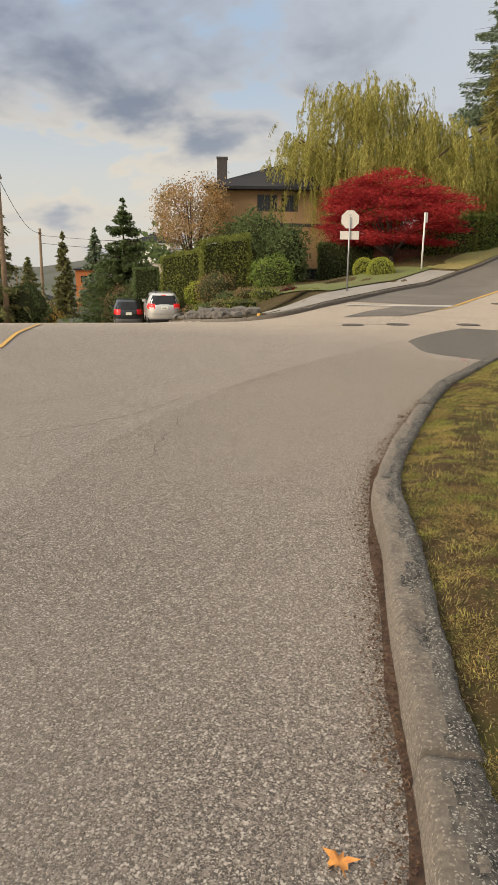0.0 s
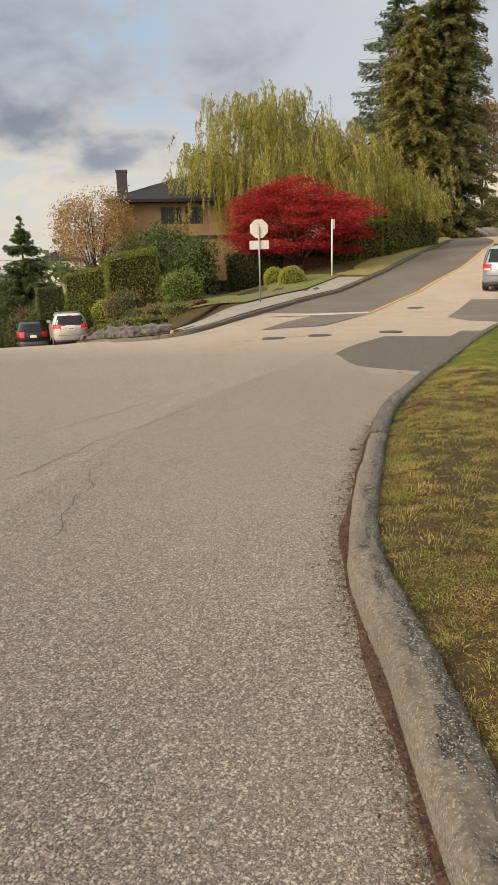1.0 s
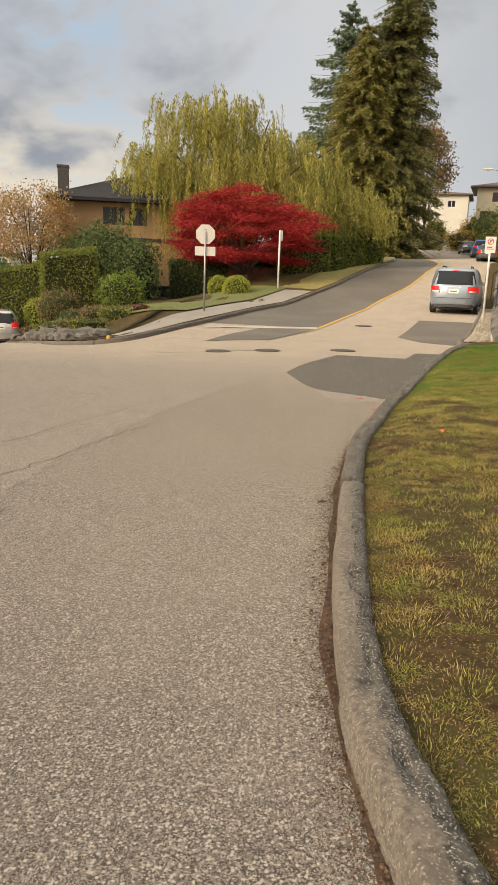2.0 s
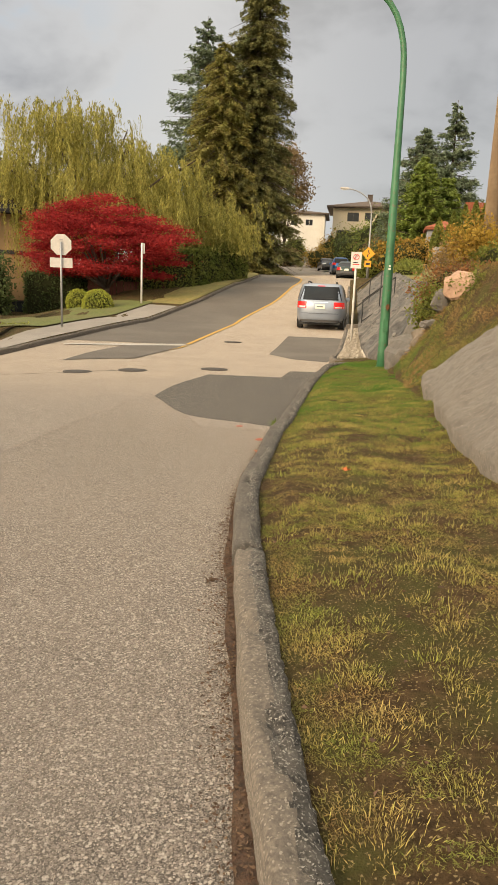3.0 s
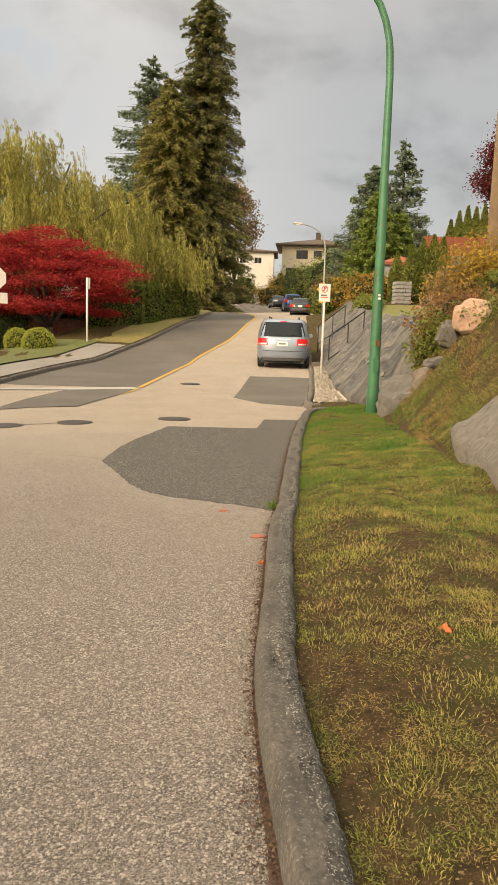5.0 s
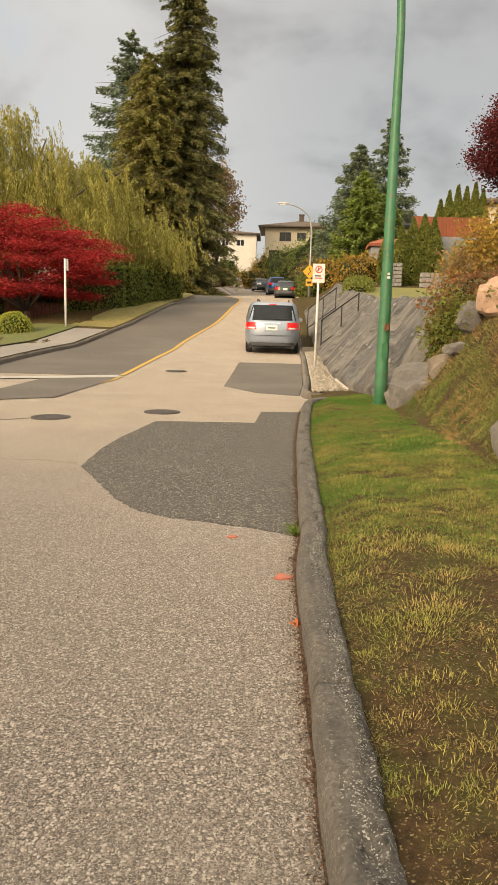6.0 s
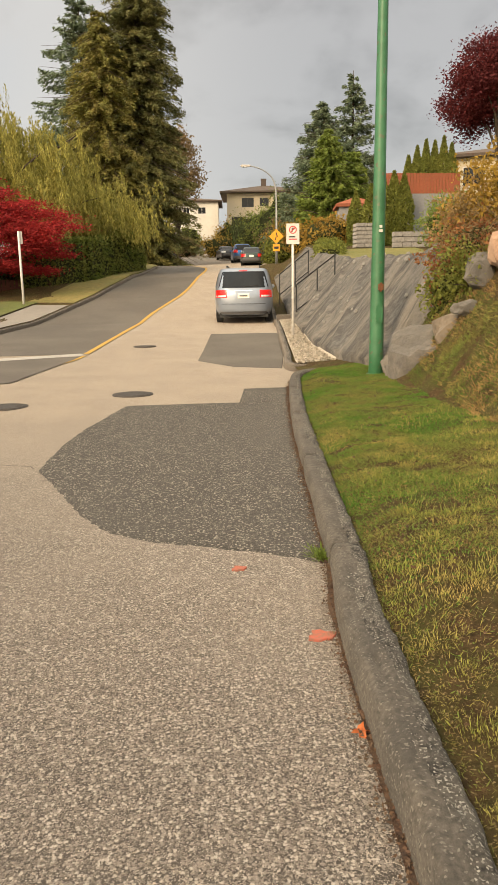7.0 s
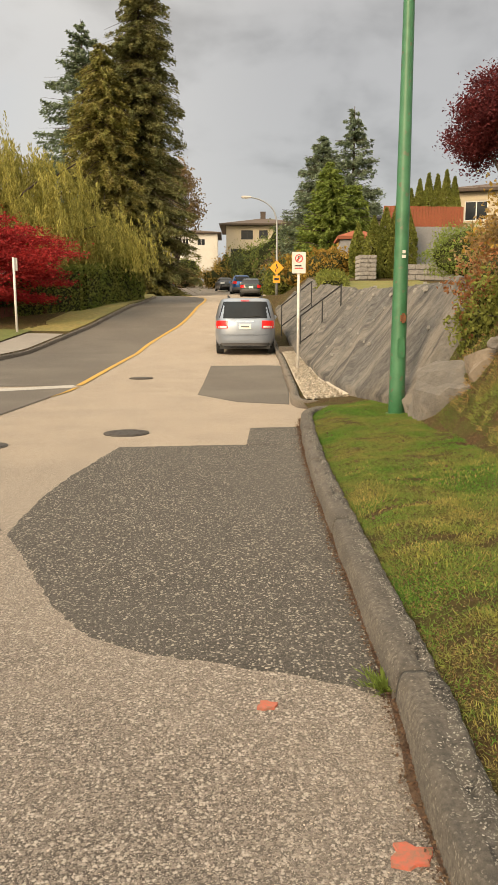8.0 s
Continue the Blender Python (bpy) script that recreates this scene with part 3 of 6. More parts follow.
def limbs(height, targets, r0, base=0.0):
    """Trunk to the fork, then a limb to each target."""
    items = [tube([(0, 0, base - 0.3), (r0 * 0.3, 0, height * 0.5), (0, r0 * 0.2, height)], [r0 * 1.35, r0, r0 * 0.8], 9)]
    for t in targets:
        m = (t[0] * 0.45, t[1] * 0.45, height + (t[2] - height) * 0.62)
        items.append(tube([(0, 0, height * 0.85), m, tuple(t)], [r0 * 0.55, r0 * 0.28, r0 * 0.06], 5))
    return merge(items)


def broad_tree(name, x, y, z, rx, ry, rz, zc, trunk_h, m, nclump, nleaf, size, label, r0=0.16, spread=0.55, flat=0.0, low=-0.5, shell=0.5, category="tree"):
    top = thing(name, x, y, z, 0, label, category)
    c = clump_centres(nclump, rx, ry, rz, shell, low) + np.array((0, 0, zc))
    if flat > 0.5:
        c[:, 2] = np.maximum(c[:, 2], zc - rz * 0.55 + rng.uniform(0, 0.3, nclump))
    pick = c[:: max(1, nclump // 14)]
    tr = obj("trunk", limbs(trunk_h, [], r0), BARK, top, smooth=True)
    for q in pick:
        mid = (q[0] * 0.45, q[1] * 0.45, trunk_h + (q[2] - trunk_h) * 0.62)
        obj("limb", tube([(0, 0, trunk_h * 0.85), mid, tuple(q)], [r0 * 0.55, r0 * 0.28, r0 * 0.06], 5), BARK, tr, smooth=True)
    pos = np.repeat(c, nleaf, axis=0) + rng.normal(size=(nclump * nleaf, 3)) * spread * np.array((1, 1, 0.22 if flat > 0.5 else 0.85))
    obj("crown", leaves(pos, size, 0.5, 0.15, flat), m, top)
    return top


def conifer(name, x, y, z, h, r, m, label, tiers=40, per=9, sprays=26, droop=0.35, power=0.8, size=0.3, bare=0.06, ragged=0.25, core=0.0):
    top = thing(name, x, y, z, rng.uniform(0, 360), label, "tree")
    items = [tube([(0, 0, -0.4), (0, 0, h * 0.5), (0, 0, h)], [h * 0.016 + 0.05, h * 0.009 + 0.02, 0.02], 8)]
    cs, aa, bb = [], [], []
    for i in range(tiers):
        f = bare + (1 - bare) * (i + rng.uniform(-0.3, 0.3)) / tiers
        f = min(max(f, bare), 0.995)
        length = r * (1 - f) ** power
        for k in range(per):
            ang = rng.uniform(0, 2 * math.pi)
            f = min(0.995, max(bare, f + rng.normal() * 0.010))
            ln = max(0.15, length * rng.uniform(1 - ragged * 1.6, 1 + ragged))
            d = np.array((math.cos(ang), math.sin(ang), 0.0))
            tip = np.array((0, 0, h * f)) + d * ln + np.array((0, 0, -droop * ln + 0.12 * ln))
            if ln > 0.8 and k % 2 == 0:
                items.append(tube([(0, 0, h * f), tuple(d * ln * 0.5 + np.array((0, 0, h * f - droop * ln * 0.25))), tuple(tip)], [0.035, 0.022, 0.008], 4))
            n = max(8, int(2.4 * sprays * ln / r + 8))
            t = rng.uniform(0.12, 1.0, n) ** 0.8
            side = np.array((-d[1], d[0], 0.0))
            off = rng.uniform(-1, 1, n) * 0.28 * ln * (1.05 - t)
            p = np.outer(t * ln, d) + np.outer(off, side)
            p[:, 2] += h * f - 0.12 * rng.uniform() * ln - droop * ln * t ** 1.4 + 0.12 * ln * t ** 3 + rng.normal(size=n) * 0.05 - np.abs(rng.normal(size=n)) * 0.22 * min(1.0, ln / 2.5)
            a = d * 0.75 + np.outer(np.sign(off), side) * 0.5 + rng.normal(size=(n, 3)) * 0.3
            a[:, 2] -= 0.35
            a /= np.linalg.norm(a, axis=1, keepdims=True)
            b = np.cross(a, np.array((0, 0, 1.0)) + rng.normal(size=(n, 3)) * 0.35)
            b /= np.linalg.norm(b, axis=1, keepdims=True) + 1e-9
            s = 0.62 * size * rng.uniform(0.6, 1.25, (n, 1))
            cs.append(p)
            aa.append(a * s)
            bb.append(b * s * 0.36)
    obj("trunk", merge(items), BARK, top, smooth=True)
    obj("crown", quads(np.concatenate(cs), np.concatenate(aa), np.concatenate(bb)), m, top)
    return top


def willow(x, y, z):
    top = thing("willow_tree", x, y, z, 0, "large weeping willow with yellow-green hanging foliage", "tree")
    domes = [((-1.2, 0, 7.4), (4.6, 4.2, 4.4), 420), ((-4.2, -0.5, 5.4), (2.6, 3.0, 3.6), 190), ((3.0, 0.4, 6.0), (3.6, 3.4, 3.6), 260), ((5.8, 1.6, 4.6), (2.6, 2.8, 3.1), 200), ((0.6, -2.2, 5.2), (3.6, 2.4, 3.6), 210)]
    heads, cs, aa, bb = [], [], [], []
    for (cx, cy, cz), (rx, ry, rz), n in domes:
        for _ in range(n // 6):
            d = rand_dirs(1)[0]
            d[2] = abs(d[2]) * 0.95 + 0.05 if rng.uniform() < 0.75 else d[2] * 0.6
            d /= np.linalg.norm(d)
            k = rng.uniform(0.6, 1.06)
            k *= 1.0 + 0.18 * noise.noise(Vector(d * 2.3) + Vector((cx, cy, cz)))
            # boughs end in bunches, from which the hanging shoots fall
            tip = np.array((cx + d[0] * rx * k, cy + d[1] * ry * k, cz + d[2] * rz * k))
            for _ in range(6):
                heads.append((tip + rng.normal(size=3) * np.array((0.75, 0.75, 0.30)), d))
    for p, d in heads:
        out = np.array((d[0], d[1], 0.0))
        for _ in range(3):
            ln = rng.uniform(0.7, 2.6) + (1.6 if d[2] < 0.45 else 0.0)
            low = 0.8 if p[0] < -3.0 else 3.0 if p[0] < 1.5 else 3.9
            if p[2] < low + 0.4:
                continue
            ln = min(ln, p[2] - low)
            n = int(ln * 24) + 8
            t = np.sort(rng.uniform(0, 1, n))
            q = p + rng.normal(size=3) * 0.22
            pts = q + np.outer(np.sqrt(t) * 0.55, out) + np.outer(t, rng.normal(size=3) * 0.18)
            pts[:, 2] -= t * ln - 0.25 * np.sin(t * 3.1)
            a = rng.normal(size=(n, 3)) * 0.38
            a[:, 2] -= 1.0
            a /= np.linalg.norm(a, axis=1, keepdims=True)
            b = np.cross(a, rand_dirs(n))
            b /= np.linalg.norm(b, axis=1, keepdims=True) + 1e-9
            s = rng.uniform(0.06, 0.13, (n, 1))
            cs.append(pts + rng.normal(size=(n, 3)) * 0.05)
            aa.append(a * s)
            bb.append(b * s * 0.22)
    picks = [h[0] for h in heads[::28]]
    obj("trunk", limbs(3.6, picks, 0.42), BARK, top, smooth=True)
    obj("crown", quads(np.concatenate(cs), np.concatenate(aa), np.concatenate(bb)), M_WILLOW, top)


def hedge(name, pts, width, height, m, label, dens=260, size=0.07, wob=0.09, taper=0.0):
    """A clipped hedge along pts (x, y, z at the foot): a dark core and a skin of leaves."""
    top = thing(name, *pts[0], 0, label, "hedge")
    o = Vector(pts[0])
    core, cs = [], []
    for a, b in zip(pts, pts[1:]):
        a, b = Vector(a) - o, Vector(b) - o
        d = (b - a)
        ln = d.length
        d.normalize()
        s = Vector((d.y, -d.x, 0)).normalized()
        w, w2 = width / 2, width / 2 * (1 - taper)
        k = 0.86
        vs = [p + s * q * k + Vector((0, 0, zz)) for p in (a + d * 0.1, b - d * 0.1) for q, zz in ((-w, -0.5), (w, -0.5), (w2, height * 0.93), (-w2, height * 0.93))]
        core.append((vs, [(0, 1, 2, 3), (7, 6, 5, 4), (0, 4, 5, 1), (1, 5, 6, 2), (2, 6, 7, 3), (3, 7, 4, 0)]))

        def put(n, f):
            for _ in range(n):
                cs.append(f())
        u = rng.uniform
        put(int(dens * ln * height), lambda: a + d * u(0, ln) + s * (w if u() < 0.5 else -w) * (1 - taper * 0.5) + Vector((0, 0, u(0, height))))
        put(int(dens * ln * width), lambda: a + d * u(0, ln) + s * u(-w2, w2) + Vector((0, 0, height)))
        put(int(dens * width * height * 2), lambda: (a if u() < 0.5 else b) + s * u(-w, w) * (1 - taper * 0.4) + Vector((0, 0, u(0, height))))
    c = np.array([tuple(v) for v in cs])
    bumps = np.array([[noise.noise(Vector(v) * 1.1), noise.noise(Vector(v) * 1.1 + Vector((9, 3, 1))), noise.noise(Vector(v) * 0.9 + Vector((4, 8, 2)))] for v in c])
    c = c + bumps * wob * 1.6 + rng.normal(size=c.shape) * wob * 0.55
    # solid filling, coloured dark like the shade behind the leaves
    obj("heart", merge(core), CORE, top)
    obj("foliage", leaves(c, size, 0.5, 0.1), m, top)
    return top


def shrub(name, x, y, z, rx, ry, rz, m, label, n=2600, size=0.06, shell=0.82, rough=0.12, core=True, droop=0.0, thin=0.5):
    """A rounded bush: a dark heart and a skin of leaves with an uneven outline."""
    top = thing(name, x, y, z, 0, label, "shrub")
    d = rand_dirs(n)
    k = np.array([1.0 + rough * 2 * noise.noise(Vector(v) * 2.1 + Vector((x, y, z))) + rough * noise.noise(Vector(v) * 5 + Vector((y, x, z))) for v in d])
    r = rng.uniform(shell, 1.03, n) * k
    c = d * r[:, None] * np.array((rx, ry, rz)) + np.array((0, 0, rz * 0.8))
    c = c[c[:, 2] > 0.0]
    if core:
        bm = bmesh.new()
        bmesh.ops.create_icosphere(bm, subdivisions=2, radius=1)
        for v in bm.verts:
            q = 0.80 * (1 + rough * 1.6 * noise.noise(v.co * 2.1 + Vector((x, y, z))))
            v.co = (v.co.x * rx * q, v.co.y * ry * q, max(-0.25, v.co.z * rz * q + rz * 0.8))
        # solid lump whose dark colour plays the shade within the bush
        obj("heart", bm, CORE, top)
    else:
        obj("heart", limbs(rz * 0.3, [tuple(q * 0.9) for q in c[:14]], 0.03), BARK, top)
    obj("foliage", leaves(c, size, thin, droop), m, top)
    return top


# --- trees of the far corner ---
willow(-12.9, 47.2, 0.2)
red = broad_tree("japanese_maple", -10.6, 40.4, 0.9, 3.8, 3.0, 2.35, 2.75, 0.9, M_RED, 260, 270, 0.055, "wide scarlet Japanese maple behind the clipped shrubs", 0.14, 0.40, 0.75, -0.8, 0.45)
conifer("fir_tree", -4.8, 71.5, 3.2, 27.0, 3.9, M_FIR, "tall dark fir with drooping boughs beside the street", 120, 12, 70, 0.5, 0.42, 0.27, 0.03, 0.42)
conifer("fir_tree", -10.3, 80.7, 3.5, 25.0, 7.6, M_FIRBLUE, "blue-green fir with open tiers", 40, 9, 120, 0.16, 0.66, 0.34, 0.05, 0.25)
conifer("cedar_tree", -7.7, 70.0, 3.2, 19.6, 4.2, M_CEDAR, "yellowing cedar between two firs", 90, 12, 75, 0.55, 0.45, 0.27, 0.02, 0.4)
broad_tree("birch_tree", -1.9, 100.0, 6.0, 2.6, 2.6, 6.0, 8.5, 3.0, M_BROWN, 90, 60, 0.2, "thin brown autumn tree beyond the fir", 0.14, 0.6)
hedge("laurel_hedge", [(-9.6, 43.0, 1.0), (-7.2, 45.2, 1.4), (-4.9, 52.2, 2.4)], 1.7, 2.6, M_LAUREL, "tall clipped laurel hedge along the uphill street", 300, 0.085, 0.08)
hedge("shade_hedge", [(-15.5, 42.6, -0.3), (-9.3, 43.8, 0.5)], 1.4, 2.7, M_DARK, "dark hedge in the shade behind the maple", 200, 0.085, 0.1)
shrub("globe_shrub", -9.8, 35.4, 0.42, 0.68, 0.68, 0.66, M_LIME, "clipped round yellow-green shrub on the lawn", 3200, 0.04, 0.93, 0.03)
shrub("globe_shrub", -11.0, 36.6, 0.5, 0.55, 0.55, 0.60, M_LIME, "smaller clipped round shrub on the lawn", 2400, 0.04, 0.93, 0.03)
hedge("clipped_hedge", [(-19.4, 34.9, -0.9), (-17.3, 36.1, -0.6)], 1.8, 3.2, M_HEDGE, "large square-clipped green hedge", 360, 0.065, 0.12, 0.12)
hedge("clipped_hedge", [(-22.7, 36.7, -1.4), (-19.9, 36.9, -0.9)], 1.6, 2.9, M_HEDGE, "sloping clipped hedge row beside the house", 340, 0.065, 0.12, 0.1)
hedge("clipped_hedge", [(-26.2, 38.6, -2.0), (-25.0, 39.4, -2.0)], 1.2, 2.8, M_DARK, "dark narrow clipped hedge block", 300, 0.065, 0.08)
shrub("holly_bush", -18.6, 39.9, 0.0, 2.5, 2.0, 2.35, M_DARK, "dark evergreen bush in front of the house", 6500, 0.10, 0.7, 0.2)
shrub("holly_bush", -16.4, 39.0, 0.0, 1.5, 1.3, 1.75, M_DARK, "dark evergreen bush beside the willow", 3600, 0.10, 0.7, 0.2)
broad_tree("autumn_tree", -22.9, 40.0, -1.2, 2.5, 2.2, 2.1, 5.2, 2.0, M_ORANGE, 110, 100, 0.075, "half-bare tree with orange autumn leaves", 0.12, 0.33, 0, -0.9, 0.35)
shrub("bamboo_shrub", -14.8, 33.7, -0.55, 1.1, 0.9, 1.25, M_BAMBOO, "feathery fresh-green shrub above the rockery", 5200, 0.09, 0.5, 0.16, True, 0.0, 0.25)
shrub("twiggy_shrub", -17.9, 33.6, -0.9, 1.15, 0.9, 0.95, M_BROWN, "brown twiggy shrub above the rockery", 3400, 0.06, 0.45, 0.2, True, 0.0, 0.3)
shrub("lime_shrub", -19.6, 35.0, -1.2, 0.85, 0.8, 0.80, M_LIME, "bright yellow-green rounded shrub by the parked cars", 2800, 0.05, 0.8, 0.1)
shrub("heather_shrub", -11.5, 27.9, -0.15, 0.42, 0.35, 0.32, M_PURPLE, "low purple shrub at the corner", 1200, 0.045, 0.6, 0.2)
shrub("ground_cover", -10.5, 27.6, -0.1, 0.75, 0.45, 0.26, M_HEDGE, "low green ground-cover shrub at the corner", 1500, 0.045, 0.6, 0.2)
shrub("ground_cover", -15.9, 31.7, -0.7, 0.8, 0.5, 0.35, M_BROWN, "low brown ground cover among the stones", 1500, 0.05, 0.6, 0.2)

# --- rockery along the corner kerb ---
PALE = mat("pale_stone", (0.20, 0.18, 0.16), (0.11, 0.10, 0.09), rough=0.9, scale=9, bump=0.03, bscale=12, big=(0.10, 0.09, 0.08), bigscale=2)


def boulder(name, x, y, z, rx, ry, rz, m, label, seed, rz_deg=0.0, group="", sub=3, sharp=0.35):
    bm = bmesh.new()
    bmesh.ops.create_icosphere(bm, subdivisions=sub, radius=1)
    o = Vector((seed * 3.7, seed * 1.9, seed))
    for v in bm.verts:
        n = v.co.normalized()
        k = 1 + sharp * noise.noise(n * 1.3 + o) + sharp * 0.5 * noise.noise(n * 3.1 + o)
        q = n * k
        q = Vector([math.copysign(abs(c) ** 0.8, c) for c in q])
        v.co = (q.x * rx, q.y * ry, q.z * rz)
    bmesh.ops.dissolve_limit(bm, angle_limit=radians(9), verts=bm.verts[:], edges=bm.edges[:])
    bmesh.ops.triangulate(bm, faces=bm.faces[:])
    ob = obj(name, bm, m, label=label, category="rock", group=group, smooth=False)
    ob.matrix_basis = pose(x, y, z, 0, 0, rz_deg)
    return ob


rk = [p for p in curve_through(KERB_LEFT[2:7], 0.35) if 21.5 < p.y < 34.5 and p.x < -9.8]
for i, p in enumerate(rk[::2]):
    for row in range(2):
        r = random.uniform(0.12, 0.30)
        x, y = p.x + 0.62 * (0.55 + 0.7 * row) + random.uniform(-0.12, 0.12), p.y + 0.48 * (0.55 + 0.7 * row) + random.uniform(-0.15, 0.15)
        boulder("garden_rock", x, y, land(x, y) + r * 0.35, r * 1.25, r, r * 0.8, PALE, "rough grey rockery stone along the kerb", 2 * i + row + 1, random.uniform(0, 180), "rockery stones", 2, 0.55)
for i, (x, y) in enumerate(((-18.6, 32.6), (-16.9, 30.6), (-15.2, 28.6), (-13.6, 26.8), (-12.4, 25.2), (-16.0, 31.2), (-14.0, 29.2), (-12.2, 27.0))):
    shrub("rockery_plant", x, y, land(x, y) - 0.05, 0.7, 0.55, 0.3, (M_BROWN, M_HEDGE, M_DARK)[i % 3], "low plant spreading over the rockery", 1100, 0.05, 0.4, 0.35)

# --- house on the corner ---
TAN = mat("tan_stucco", (0.46, 0.30, 0.15), (0.40, 0.26, 0.13), rough=0.9, scale=30, bump=0.004, big=(0.36, 0.24, 0.13), bigscale=0.7)
CREAM = mat("cream_stucco", (0.68, 0.60, 0.45), (0.60, 0.53, 0.40), rough=0.9, scale=20, big=(0.55, 0.48, 0.38), bigscale=0.5)
WHITEWALL = mat("white_wall", (0.74, 0.72, 0.68), (0.66, 0.64, 0.60), rough=0.85, scale=12, big=(0.58, 0.56, 0.52), bigscale=0.5)
ROOF = mat("dark_roof_shingle", (0.035, 0.035, 0.04), (0.05, 0.05, 0.055), rough=0.95, scale=14, bump=0.02, bscale=9, spec=0.1)
BROWNROOF = mat("brown_roof_shingle", (0.13, 0.095, 0.075), (0.09, 0.07, 0.055), rough=0.9, scale=10, bump=0.02, bscale=9)
REDROOF = mat("rust_roof", (0.34, 0.10, 0.045), (0.27, 0.08, 0.04), rough=0.85, scale=10, big=(0.24, 0.08, 0.04), bigscale=1)
TRIM = mat("dark_trim", (0.03, 0.028, 0.028), (0.045, 0.04, 0.04), rough=0.5, scale=8)
WHITETRIM = mat("white_trim", (0.75, 0.73, 0.70), (0.66, 0.64, 0.61), rough=0.6, scale=8)
GLASS = mat("dark_window_glass", (0.02, 0.024, 0.028), (0.03, 0.034, 0.04), rough=0.1, scale=2, spec=0.2)
ORANGEW = mat("orange_stucco", (0.62, 0.22, 0.07), (0.55, 0.19, 0.06), rough=0.9, scale=6)
GREYWALL = mat("grey_stucco", (0.32, 0.32, 0.33), (0.26, 0.26, 0.27), rough=0.9, scale=10, big=(0.22, 0.22, 0.23), bigscale=0.8)


def box(x0, x1, y0, y1, z0, z1, bevel=0.0):
    bm = bmesh.new()
    bmesh.ops.create_cube(bm, size=1)
    for v in bm.verts:
        v.co = (x0 + (x1 - x0) * (v.co.x + 0.5), y0 + (y1 - y0) * (v.co.y + 0.5), z0 + (z1 - z0) * (v.co.z + 0.5))
    if bevel:
        bmesh.ops.bevel(bm, geom=bm.edges[:], offset=bevel, segments=2, affect="EDGES")
    return bm


def wall_with_holes(w, h, holes, th):
    """A wall in the x-z plane, y from 0 to th, with rectangular openings right through."""
    xs = sorted({0.0, w, *[v for q in holes for v in (q[0], q[1])]})
    zs = sorted({0.0, h, *[v for q in holes for v in (q[2], q[3])]})
    items = []
    for a, b in zip(xs, xs[1:]):
        for c, d in zip(zs, zs[1:]):
            if any(q[0] <= (a + b) / 2 <= q[1] and q[2] <= (c + d) / 2 <= q[3] for q in holes):
                continue
            v = [(x, y, z) for z in (c, d) for y in (0, th) for x in (a, b)]
            items.append((v, [(0, 1, 3, 2), (4, 6, 7, 5), (0, 4, 5, 1), (2, 3, 7, 6), (0, 2, 6, 4), (1, 5, 7, 3)]))
    bm = bmesh.new()
    bm.from_mesh(mesh_of(*merge(items)))
    bmesh.ops.remove_doubles(bm, verts=bm.verts[:], dist=0.0005)
    return bm


def hip_roof(w, d, h, over, th=0.18):
    """A hipped roof with its eaves, over a plan of w by d."""
    a, b, c, e = -over, w + over, -over, d + over
    ins = min(b - a, e - c) / 2
    if b - a > e - c:
        r = [(a + ins, (c + e) / 2, h), (b - ins, (c + e) / 2, h)]
        tops = [(4, 5, 9, 8), (5, 6, 9), (6, 7, 8, 9), (7, 4, 8)]
    else:
        r = [((a + b) / 2, c + ins, h), ((a + b) / 2, e - ins, h)]
        tops = [(4, 5, 8), (5, 6, 9, 8), (6, 7, 9), (7, 4, 8, 9)]
    low = [(a, c, 0), (b, c, 0), (b, e, 0), (a, e, 0)]
    v = low + [(x, y, th) for x, y, _ in low] + r
    return v, [(3, 2, 1, 0), (0, 1, 5, 4), (1, 2, 6, 5), (2, 3, 7, 6), (3, 0, 4, 7)] + tops


